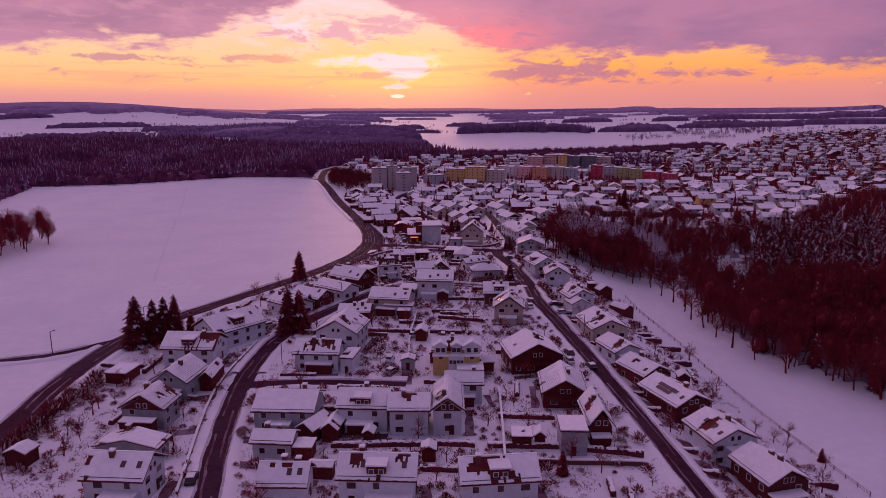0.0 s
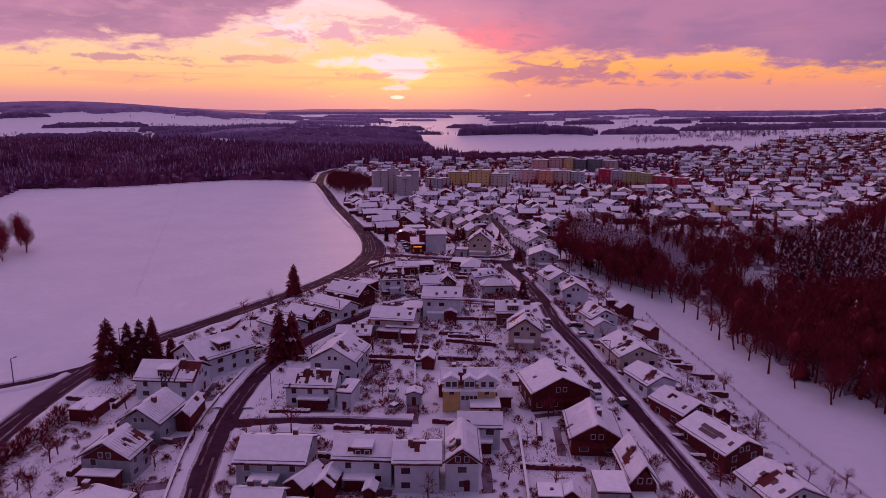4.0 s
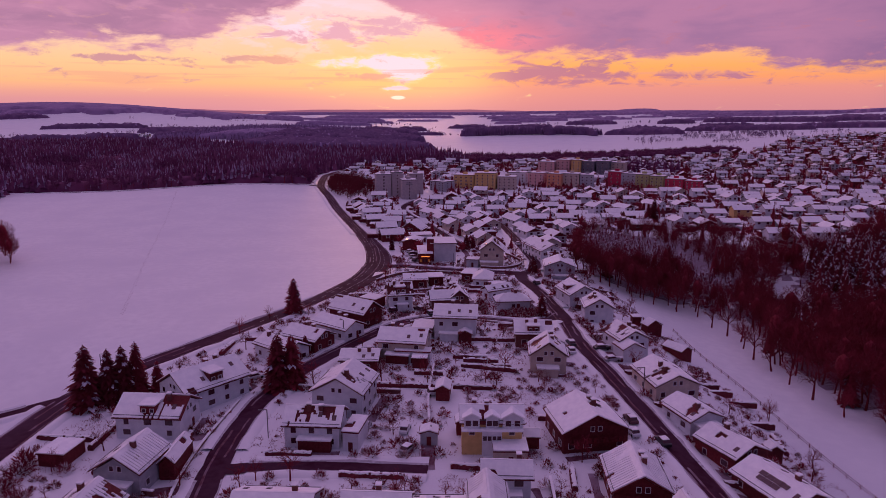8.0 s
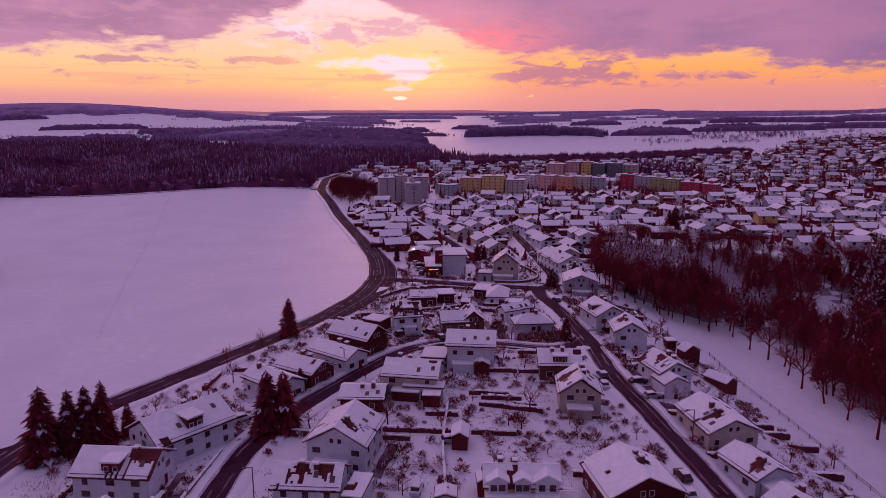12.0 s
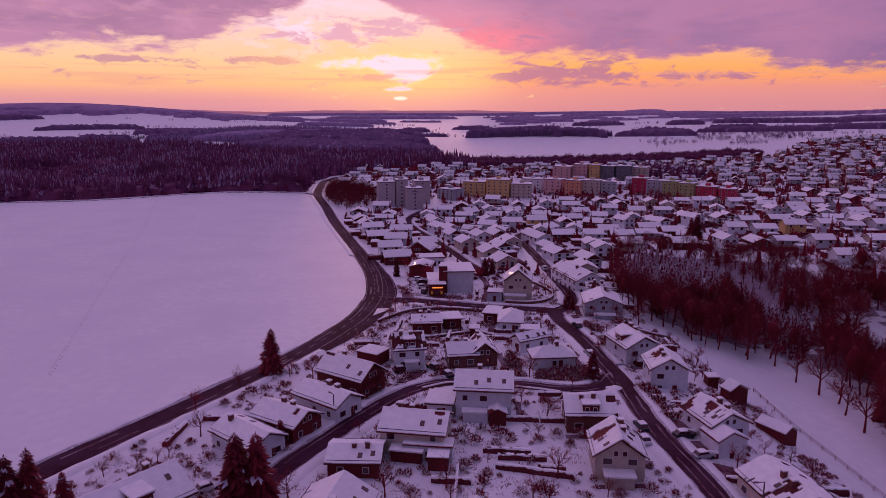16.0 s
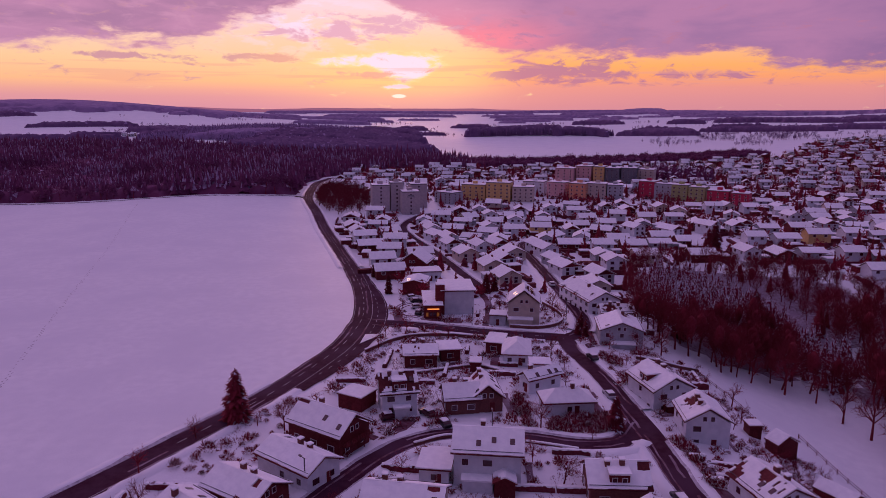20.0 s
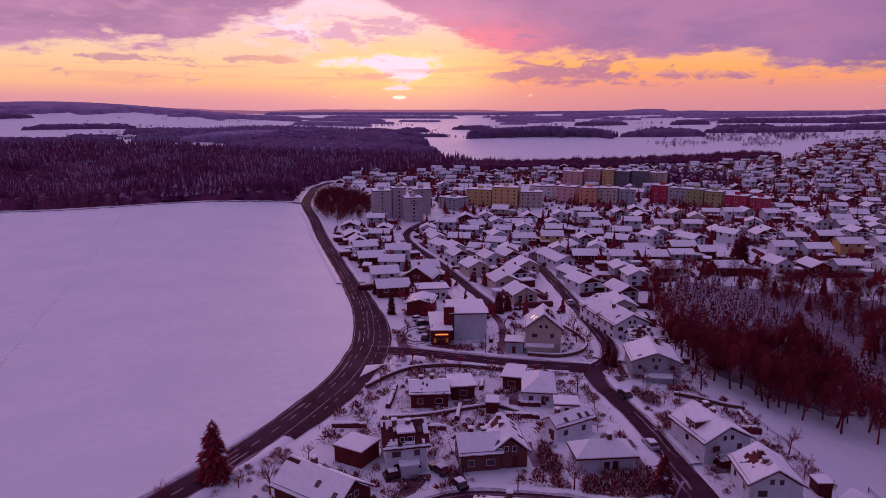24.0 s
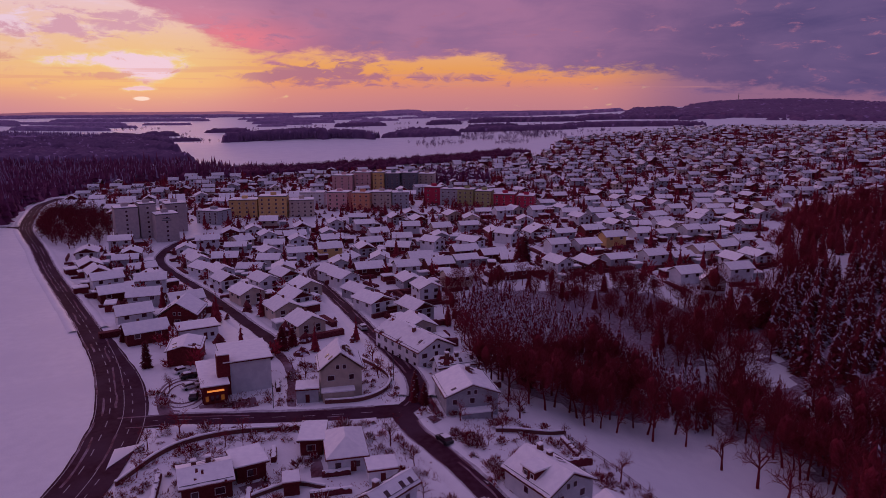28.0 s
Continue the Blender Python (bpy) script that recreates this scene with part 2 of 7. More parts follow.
TWIG = mat("twigs", (0.190, 0.006, 0.016), (0.270, 0.026, 0.050), 2, 0.9, vary=0.3)
NEEDLE = mat("spruce_needles", (0.125, 0.004, 0.012), (0.185, 0.016, 0.032), 1.2, 0.9, vary=0.3)
FROST = mat("frosted_needles", (0.34, 0.26, 0.36), (0.74, 0.70, 0.78), 1.0, 0.9)
# distance haze is painted into both far woodland colours as a lavender tint
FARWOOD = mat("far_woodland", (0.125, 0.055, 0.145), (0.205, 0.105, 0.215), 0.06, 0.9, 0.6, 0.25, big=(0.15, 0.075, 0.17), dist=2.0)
HAZEWOOD = mat("haze_tinted_far_woodland", (0.26, 0.155, 0.30), (0.38, 0.25, 0.42), 0.05, 0.9, 0.5, 0.2, big=(0.30, 0.19, 0.35), dist=2.0)
# needles of the distant forest; some haze is mixed into their purple
PLAINNEEDLE = mat("forest_needles", (0.125, 0.016, 0.068), (0.195, 0.052, 0.135), 0.12, 0.9, big=(0.15, 0.026, 0.08))
HEDGE = mat("hedge_leaves", (0.120, 0.003, 0.010), (0.18, 0.04, 0.06), 2.6, 0.9, 0.8, 6, big=(0.15, 0.02, 0.03), dist=0.2, vary=0.2)
# pink emission stands in for the evening haze over the last hills
HILLS = mat("haze_glow_hills", (0.30, 0.16, 0.24), (0.34, 0.19, 0.27), 0.002, 1.0, emit=(0.42, 0.155, 0.20, 0.6))
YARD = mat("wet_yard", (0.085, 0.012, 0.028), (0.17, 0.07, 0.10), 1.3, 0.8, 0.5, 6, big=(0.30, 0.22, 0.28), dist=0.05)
WARMGLASS = mat("dim_lit_window", (0.20, 0.07, 0.03), (0.26, 0.10, 0.04), 2, 0.3, emit=(1.0, 0.30, 0.05, 0.12))
LITTER = mat("snowy_leaf_litter", (0.15, 0.05, 0.08), (0.44, 0.39, 0.46), 1.3, 0.95, 0.6, 5, big=(0.30, 0.22, 0.29), dist=0.15)
FROSTWOOD = mat("frosted_forest", (0.20, 0.10, 0.20), (0.42, 0.31, 0.44), 0.25, 0.9)
PAINT = mat("worn_road_paint", (0.26, 0.22, 0.25), (0.50, 0.46, 0.49), 3, 0.7)
TYRE = mat("tyre_rubber", (0.02, 0.015, 0.017), (0.03, 0.022, 0.024), 4, 0.85)
LAMPGLOW = mat("lit_shop_front", (0.9, 0.4, 0.1), (0.9, 0.5, 0.15), 2, 0.5, emit=(1.0, 0.30, 0.05, 0.9))


# ---- shape helpers ----
def mesh_of(name, V, F, mats, idx=None, smooth=False):
    me = bpy.data.meshes.new(name)
    if isinstance(V, np.ndarray):
        n, k = len(F), F.shape[1]
        me.vertices.add(len(V))
        me.vertices.foreach_set("co", V.astype(np.float32).ravel())
        me.loops.add(n * k)
        me.loops.foreach_set("vertex_index", F.astype(np.int32).ravel())
        me.polygons.add(n)
        me.polygons.foreach_set("loop_start", np.arange(0, n * k, k, dtype=np.int32))
        me.polygons.foreach_set("loop_total", np.full(n, k, dtype=np.int32))
        me.update(calc_edges=True)
    else:
        me.from_pydata(V, [], F)
    for mt in mats if isinstance(mats, (list, tuple)) else [mats]:
        me.materials.append(mt)
    if idx is not None:
        me.polygons.foreach_set("material_index", np.asarray(idx, dtype=np.int32))
    if smooth:
        me.polygons.foreach_set("use_smooth", np.ones(len(me.polygons), dtype=bool))
    me.update()
    return me


def part(name, me, parent, label="", loc=None, rz=0.0):
    ob = new(name, me)
    ob.parent = parent
    if loc is not None:
        ob.location = loc
    if rz:
        ob.rotation_euler = (0, 0, rz)
    if label:
        tagged(ob, label)
    return ob


def thing(name, label, category, m, group="", kind=""):
    ob = new(name)
    ob.matrix_world = m
    return tagged(ob, label, category, group, kind)


def box(V, F, x0, x1, y0, y1, z0, z1):
    n = len(V)
    V += [(x0, y0, z0), (x1, y0, z0), (x1, y1, z0), (x0, y1, z0), (x0, y0, z1), (x1, y0, z1), (x1, y1, z1), (x0, y1, z1)]
    F += [(n, n + 3, n + 2, n + 1), (n + 4, n + 5, n + 6, n + 7), (n, n + 1, n + 5, n + 4), (n + 1, n + 2, n + 6, n + 5), (n + 2, n + 3, n + 7, n + 6), (n + 3, n, n + 4, n + 7)]


def box_mesh(name, mt, *boxes):
    V, F = [], []
    for b in boxes:
        box(V, F, *b)
    return mesh_of(name, V, F, mt)


def sst(a):
    a = max(0.0, min(1.0, a))
    return a * a * (3 - 2 * a)


def ter(x, y):
    z = -3.0 * sst((232 - y) / 80)
    w = sst((400 - y) / 140)
    z += -15 * sst((x - 34) / 56) * w * (1 - 0.9 * sst((x - 125) / 110))
    z += 6.5 * math.exp(-((x + 160) / 85) ** 2 - ((y - 560) / 120) ** 2)
    z += -5 * math.exp(-((x - 20) / 80) ** 2 - ((y - 500) / 80) ** 2)
    r = math.hypot(x, y)
    z += 27 * sst((x - 170) / 900) * sst((y - 330) / 500) * (1 - 0.6 * sst((r - 1500) / 1300))
    z += 36 * sst((r - 1500) / 3300)
    z += 60 * math.exp(-((x - 2380) / 760) ** 2 - ((y - 2560) / 620) ** 2)           # the wooded hill with the mast
    z += 60 * math.exp(-((x + 1350) / 620) ** 2 - ((y - 2500) / 500) ** 2)           # the long hill in the south
    z += 24 * math.exp(-((x + 320) / 300) ** 2 - ((y - 1400) / 190) ** 2)            # the frosted ridge
    z += 15 * math.exp(-((x - 205) / 150) ** 2 - ((y - 1510) / 90) ** 2)             # the wooded knoll in the snowfield
    z += 7 * math.exp(-((x - 480) / 120) ** 2 - ((y - 1620) / 80) ** 2)
    z += 15 * math.exp(-((x - 1060) / 170) ** 2 - ((y - 3800) / 200) ** 2)
    z += 13 * sst((-x - 60) / 450) * sst((y - 600) / 420) * (1 - sst((y - 1080) / 200))   # the forest climbs away from the field
    return z


def inside(px, py, poly):
    c = False
    for (x0, y0), (x1, y1) in zip(poly, poly[1:] + poly[:1]):
        if (y0 > py) != (y1 > py) and px < (x1 - x0) * (py - y0) / (y1 - y0) + x0:
            c = not c
    return c


def glide(pts, step=2.5):
    """Points along a smooth line through pts."""
    P = [Vector((*p, 0)) for p in pts]
    P = [2 * P[0] - P[1]] + P + [2 * P[-1] - P[-2]]
    out = []
    for a, b, c, d in zip(P, P[1:], P[2:], P[3:]):
        n = max(2, int((c - b).length / step))
        for i in range(n):
            t = i / n
            out.append(0.5 * ((2 * b) + (c - a) * t + (2 * a - 5 * b + 4 * c - d) * t * t + (3 * b - a - 3 * c + d) * t ** 3))
    return out + [P[-2]]


# ---- ground ----
def ground_sheet():
    def axis(lo, hi, step, far, grow):
        a = list(np.arange(lo, hi + 0.1, step))
        s, v = step, hi
        while v < far:
            s *= grow
            v += s
            a.append(v)
        s, v = step, lo
        while v > -far:
            s *= grow
            v -= s
            a.insert(0, v)
        return a
    xs, ys = axis(-130, 150, 3.0, 4800, 1.07), axis(96, 420, 3.0, 4850, 1.07)
    ys = [y for y in ys if y > -900]
    V = np.array([(x, y, ter(x, y)) for y in ys for x in xs])
    nx = len(xs)
    i = np.arange((len(ys) - 1) * (nx - 1))
    a = i // (nx - 1) * nx + i % (nx - 1)
    F = np.stack([a, a + 1, a + nx + 1, a + nx], -1)
    tagged(new("ground", mesh_of("ground", V, F, SNOW, smooth=True)), "rolling ground under a fresh cover of snow", "ground", kind="structure")


ground_sheet()

# ---- roads ----
MAIN_ROAD = [(-84, 20), (-88, 60), (-89, 95), (-90, 131), (-92.5, 152), (-92.5, 168), (-90.5, 183), (-85.5, 197), (-79, 207.5), (-71, 219.5), (-61.5, 236), (-54, 250), (-47.5, 264), (-42.3, 278), (-38, 292), (-36, 306), (-35.5, 322), (-39, 349), (-46, 379), (-54, 408), (-65, 446), (-75, 480), (-86, 521), (-97, 557), (-102, 578), (-108, 620), (-116, 690), (-112, 740)]
CURVED_STREET = [(-32, 20), (-35, 52), (-38, 85), (-40.6, 107), (-44, 123), (-47.3, 144), (-48.9, 163), (-47.2, 184), (-40.6, 201), (-33.5, 213.5), (-26, 226), (-19, 235.5), (-9, 241), (7, 239.5), (15.2, 237), (24, 238), (29.5, 246)]
SIDE_STREET = [(-48, 156), (-31, 157.3), (-9, 156)]
LONG_STREET = [(56, 20), (52, 52), (49, 85), (45.6, 111.5), (43.4, 134.6), (39.5, 167.8), (35, 196), (31.2, 219.4), (30.3, 243.8), (27.5, 271), (24, 288), (23.5, 299)]
UPPER_STREET = [(23.5, 299), (28.2, 303.5), (31.2, 311), (32.2, 320.5), (31.8, 333), (30.8, 350), (29.7, 375), (28.4, 402), (27.4, 436), (29, 455), (36, 467), (47, 476)]
LINK_ROAD = [(-34, 314), (-22, 311.5), (-12, 308.5), (6, 303.5), (23.5, 300)]
HILL_STREET = [(4, 352), (-2.6, 376), (-8.3, 399.5), (-17.2, 435), (-28.4, 473), (-33.3, 498.5), (-30, 524.5), (-19.6, 545), (10, 560), (60, 562)]
FOREST_ROAD = [(-101, 574), (-114, 577), (-149.5, 566), (-215, 554), (-285, 556), (-340, 560)]
FIELD_TRACK = [(-150, 160), (-116, 171), (-103.7, 175.5), (-91, 186)]
JUNCTION_LANE = [(-45, 263), (-38.5, 277), (-34, 292), (-31.5, 306), (-31.2, 320), (-33.5, 338), (-39, 358), (-46, 382)]
ROADS = [(MAIN_ROAD, 3.3), (JUNCTION_LANE, 3.4), (CURVED_STREET, 2.5), (SIDE_STREET, 1.9), (LONG_STREET, 2.5), (UPPER_STREET, 2.5), (LINK_ROAD, 3.1), (HILL_STREET, 2.3), (FOREST_ROAD, 2.4), (FIELD_TRACK, 1.7)]
ROAD_POINTS = [(p.x, p.y, w) for line, w in ROADS for p in glide(line, 4)]
_RP = np.array(ROAD_POINTS)


def road_gap(x, y):
    return float((np.hypot(_RP[:, 0] - x, _RP[:, 1] - y) - _RP[:, 2]).min())


def strip(name, line, offs, lifts, mt, label, category, jag=0.0, seed=0, skip=None):
    """A band along a line: one column of points for each sideways offset, lifted above the ground."""
    P = glide(line)
    V, F = [], []
    n = len(offs)
    for i, p in enumerate(P):
        d = (P[min(i + 1, len(P) - 1)] - P[max(i - 1, 0)]).normalized()
        s = Vector((d.y, -d.x, 0))
        for o, l in zip(offs, lifts):
            k = noise.noise(Vector((p.x * 0.23 + seed, p.y * 0.23, o * 0.7 + seed))) * jag
            k2 = noise.noise(Vector((p.x * 0.9 + seed, p.y * 0.9, o + 7.7))) * jag * 0.5
            q = p + s * (o + k * 0.8)
            V.append((q.x, q.y, ter(q.x, q.y) + l + (abs(k) + k2 * 0.5 if 0.2 < l else 0)))
    for i in range(len(P) - 1):
        if skip and skip(P[i].x, P[i].y):
            continue
        for j in range(n - 1):
            a = i * n + j
            F.append((a, a + 1, a + n + 1, a + n))
    return tagged(new(name, mesh_of(name, V, F, mt, [0 if (i % (n - 1)) == 0 else 1 for i in range(len(F))] if isinstance(mt, list) else None, smooth=True)), label, category, kind="structure")


_OT = np.array([(p.x, p.y, w) for l2, w in ROADS if l2 is not MAIN_ROAD and l2 is not JUNCTION_LANE for p in glide(l2, 2)])


def near_other(line):
    if line is MAIN_ROAD or line is JUNCTION_LANE:
        return lambda x, y: 262 < y < 384 or bool(((np.hypot(_OT[:, 0] - x, _OT[:, 1] - y) - _OT[:, 2]) < 3.2).any())
    own = {tuple(p) for p in line}
    others = [(p.x, p.y, w) for l2, w in ROADS if l2 is not line for p in glide(l2, 2)]
    O = np.array(others)
    return lambda x, y: bool(((np.hypot(O[:, 0] - x, O[:, 1] - y) - O[:, 2]) < 3.2).any())


for k, (line, hw) in enumerate(ROADS):
    lift = 0.15 - 0.008 * k
    strip("road", line, [-hw, -hw * 0.5, 0, hw * 0.5, hw], [lift] * 5, ASPHALT, "wet dark asphalt road cleared of snow", "road", 0.5, k)
    skip = near_other(line)
    for sgn in (-1, 1):
        o = [hw - 0.5, hw + 0.1, hw + 0.8, hw + 1.7, hw + 2.6]
        strip("snow_bank", line, [sgn * v for v in (o if sgn > 0 else o)], [0.09, 0.22, 0.36, 0.26, -0.12], [SLUSH, SNOW], "ploughed bank of snow along the road edge", "snow bank", 0.45, k * 3 + sgn, skip)


# ---- houses ----
WIN = {}


def window_mesh(w, h):
    if (w, h) not in WIN:
        t = 0.09
        V = []
        for yy in (-0.06, 0.02):
            V += [(-w / 2, yy, 0), (w / 2, yy, 0), (w / 2, yy, h), (-w / 2, yy, h), (-w / 2 + t, yy, t), (w / 2 - t, yy, t), (w / 2 - t, yy, h - t), (-w / 2 + t, yy, h - t)]
        F = []
        for i in range(4):
            j = (i + 1) % 4
            F += [(i, j, j + 4, i + 4), (i + 12, j + 12, j + 8, i + 8), (i + 8, j + 8, j, i), (i + 4, j + 4, j + 12, i + 12)]
        fr = mesh_of("window", V, F, FRAME)
        gl = box_mesh("pane", GLASS, (-w / 2 + t - 0.01, w / 2 - t + 0.01, -0.03, 0.02, t - 0.01, h - t + 0.01))
        WIN[(w, h)] = (fr, gl)
    return WIN[(w, h)]


def window(parent, x, y, z, rz, w=1.2, h=1.3):
    if math.sin(parent.rotation_euler.z + rz - math.pi / 2) > 0.45:      # the side away from the valley road has no openings
        return
    fr, gl = window_mesh(w, h)
    f = part("window", fr, parent, "", (x, y, z), rz)
    part("pane", gl, f)


def snow_slope(name, L, S, rnd, melt, bare=None, ribs=False):
    """Snow on one roof slope, local x along the ridge (0..L), y down the slope (0..S), with ragged lower edge and bare patches."""
    fine = melt > 0.08 or bare
    nx, ny = max(6, int(L / (0.42 if fine else 0.9))), max(4, int(S / (0.5 if fine else 0.8)))
    if ribs:
        nx = int(L / 0.17)
    sx, sy = L / nx, S / ny
    sd = rnd.random() * 50
    keep = {}
    for i in range(nx):
        for j in range(ny):
            v = noise.noise(Vector((i * sx * 0.26 + sd, j * sy * 0.20, sd))) + 0.42 * noise.noise(Vector((i * sx * 2.1 + sd, j * sy * 0.35, sd + 4)))
            ok = v < 0.62 - melt
            if j == ny - 1 and noise.noise(Vector((i * 0.8 + sd, 3.3, 0))) > 0.62:
                ok = False
            if bare and math.hypot(i * sx - bare[0], (j * sy - bare[1]) * 0.8) < bare[2] * (0.75 + 0.9 * noise.noise(Vector((i * 0.55 + sd, j * 0.6, sd)))):
                ok = False
            if ribs and j > 0 and i % 4 == 0 and v > -0.35 - 0.3 * j / ny:
                ok = False
            keep[i, j] = ok
    V, F, ix = [], [], {}

    def vert(i, j, top):
        if (i, j, top) not in ix:
            x, y = i * sx, j * sy
            if 0 < i < nx:
                x += noise.noise(Vector((i * 3.1 + sd, j * 2.3, 1))) * sx * 0.35
            if 0 < j < ny:
                y += noise.noise(Vector((i * 2.7 + sd, j * 3.1, 5))) * sy * 0.35
            if j == ny:
                y -= 0.10 + 0.22 * abs(noise.noise(Vector((i * 1.3 + sd, 0.2, 8))))
            z = (0.20 + 0.07 * noise.noise(Vector((x * 0.5, y * 0.5, sd)))) if top else 0.0
            ix[i, j, top] = len(V)
            V.append((x, y, z))
        return ix[i, j, top]
    for (i, j), ok in keep.items():
        if not ok:
            continue
        F.append((vert(i, j, 1), vert(i + 1, j, 1), vert(i + 1, j + 1, 1), vert(i, j + 1, 1)))
        for di, dj, a, b in ((-1, 0, (i, j + 1), (i, j)), (1, 0, (i + 1, j), (i + 1, j + 1)), (0, -1, (i, j), (i + 1, j)), (0, 1, (i + 1, j + 1), (i, j + 1))):
            if not keep.get((i + di, j + dj), False):
                F.append((vert(*a, 1), vert(*a, 0), vert(*b, 0), vert(*b, 1)))
    return mesh_of(name, V, F, ROOF_SNOW)


def chimney(parent, x, y, z, hgt=1.6):
    c = part("chimney", box_mesh("chimney", BRICK, (-0.4, 0.4, -0.4, 0.4, -1.6, hgt - 0.12)), parent, "", (x, y, z))
    part("chimney_cap", box_mesh("chimney_cap", ROOF_SNOW, (-0.5, 0.5, -0.5, 0.5, hgt - 0.12, hgt + 0.1)), c)


SKYLIGHT = box_mesh("skylight", GLASS, (-0.4, 0.4, -0.6, 0.6, -0.1, 0.08))
COLOUR = {"white": (WHITEWALL, "white-rendered"), "grey": (GREYWALL, "grey-rendered"), "beige": (BEIGEWALL, "beige-rendered"), "yellow": (YELLOWWALL, "yellow-rendered"),
          "wood": (DARKWOOD, "dark timber-clad"), "brick": (BRICK, "brown brick"), "rose": (ROSEWALL, "rose-rendered")}


def house(x, y, rot, span, length, eave, rise, kind, wall="white", timber=False, dormer=0, melt=0.0, balcony=0, chim=1, name="house", panels=False, blank=False, ribs=False):
    """A building whose ridge runs along its local y. eave: height of the eaves in the world. kind: g gable, h hip, f flat."""
    rnd = random.Random(int(x * 37 + y * 91))
    a = radians(rot)
    cs, sn = math.cos(a), math.sin(a)
    cor = [ter(x + cs * i * span / 2 - sn * j * length / 2, y + sn * i * span / 2 + cs * j * length / 2) for i in (-1, 1) for j in (-1, 1)]
    z0 = min(cor) - 0.05
    H = eave - z0
    wm, wn = COLOUR[wall]
    roofword = {"g": "snow-covered gabled roof", "h": "snow-covered hipped roof", "f": "flat roof under snow"}[kind]
    small = span * length < 42
    nm = name if name != "house" else ("shed" if small else "house")
    ob = thing(nm, f"{wn} {nm.replace('_', ' ')} with a {roofword}" + (" and bare tile patches" if melt > 0.2 else ""), nm.replace("_", " "), pose(x, y, z0, 0, 0, rot), "sheds and garages" if small else "houses of the settlement")
    ov = 0.25 if small else 0.55
    W, L = span / 2 - ov, length / 2 - ov
    if kind == "g":
        gr = rise * W / (span / 2)
        V = [(-W, -L, 0), (W, -L, 0), (W, -L, H), (0, -L, H + gr), (-W, -L, H), (-W, L, 0), (W, L, 0), (W, L, H), (0, L, H + gr), (-W, L, H)]
        F = [(0, 1, 2, 3, 4), (9, 8, 7, 6, 5), (1, 6, 7, 2), (5, 0, 4, 9)]
        part("wall", mesh_of("wall", V, F, wm), ob)
        if timber:
            for s in (-1, 1):
                yy = s * (L + 0.03)
                V = [(-W + 0.05, yy, H - 0.2), (W - 0.05, yy, H - 0.2), (0, yy, H + gr - 0.1), (-W + 0.05, yy - s * 0.06, H - 0.2), (W - 0.05, yy - s * 0.06, H - 0.2), (0, yy - s * 0.06, H + gr - 0.1)]
                part("gable_cladding", mesh_of("gable_cladding", V, [(0, 1, 2), (5, 4, 3), (0, 3, 4, 1), (1, 4, 5, 2), (2, 5, 3, 0)], DARKWOOD), ob, "dark timber boarding of the gable")
        S = math.hypot(span / 2, rise)
        ang = math.atan2(rise, span / 2)
        cside, cy = rnd.choice((-1, 1)), rnd.uniform(-0.3, 0.3) * length
        warm = not small and not blank and rnd.random() < 0.55
        thin = ribs
        for s in (-1, 1):
            m = Matrix.Translation((0, 0, H + rise)) @ Matrix.Rotation(0 if s > 0 else math.pi, 4, "Z") @ Matrix.Rotation(ang, 4, "Y") @ Matrix.Rotation(-math.pi / 2, 4, "Z")
            V, F = [], []
            box(V, F, -length / 2, length / 2, 0.0, S, -0.02, 0.16)
            r = part("roof_slope", mesh_of("roof_slope", V, F, TILE), ob, "dark tiled roof slope")
            r.matrix_local = m
            sc = part("snow_cover", snow_slope("snow_cover", length - 0.06, S - 0.04, rnd, melt + rnd.uniform(0, 0.06), (length / 2 - s * cy, S * 0.24, rnd.uniform(1.3, 2.3)) if warm and s == cside else None, thin), r, "snow lying on the roof")
            sc.location = (-length / 2 + 0.03, 0.0, 0.162)
            if not small and length > 8 and rnd.random() < 0.6:
                for q in range(rnd.choice((1, 2, 2, 3))):
                    sk = part("skylight", SKYLIGHT, r, "dark roof window")
                    sk.location = (-length * 0.36 + q * length * 0.26 + rnd.uniform(-0.5, 0.5), S * rnd.uniform(0.35, 0.6), 0.36)
            if not small:
                part("snow_guard", box_mesh("snow_guard", METAL, (-length / 2 + 0.3, length / 2 - 0.3, S - 0.75, S - 0.68, 0.3, 0.46)), r, "metal snow guard rail above the eaves")
        part("ridge_cap", box_mesh("ridge_cap", ROOF_SNOW, (-0.16, 0.16, -length / 2 + 0.02, length / 2 - 0.02, H + rise + 0.12, H + rise + 0.36)), ob, "snow along the ridge")
    elif kind == "h":
        part("wall", box_mesh("wall", wm, (-W, W, -L, L, 0, H)), ob)
        hw, hl, rl = span / 2, length / 2, max(length / 2 - span / 2, 0.4)
        if span > length:
            rw, rl = max(span / 2 - length / 2, 0.4), 0.0
        else:
            rw = 0.0
        for nme, mt, up, ins in (("roof", TILE, 0.0, 0.0), ("snow_cover", ROOF_SNOW, 0.20, 0.12)):
            A, B = hw - ins, hl - ins
            V = [(-A, -B, H + up), (A, -B, H + up), (A, B, H + up), (-A, B, H + up), (-rw, -rl, H + rise + up), (rw, rl, H + rise + up)]
            V += [(-A, -B, H - 0.15 + up * 0.9), (A, -B, H - 0.15 + up * 0.9), (A, B, H - 0.15 + up * 0.9), (-A, B, H - 0.15 + up * 0.9)]
            if rw:
                F = [(0, 1, 5, 4), (1, 2, 5), (2, 3, 4, 5), (3, 0, 4)]
            else:
                F = [(0, 1, 4), (1, 2, 5, 4), (2, 3, 5), (3, 0, 4, 5)]
            F += [(6, 7, 1, 0), (7, 8, 2, 1), (8, 9, 3, 2), (9, 6, 0, 3), (9, 8, 7, 6)]
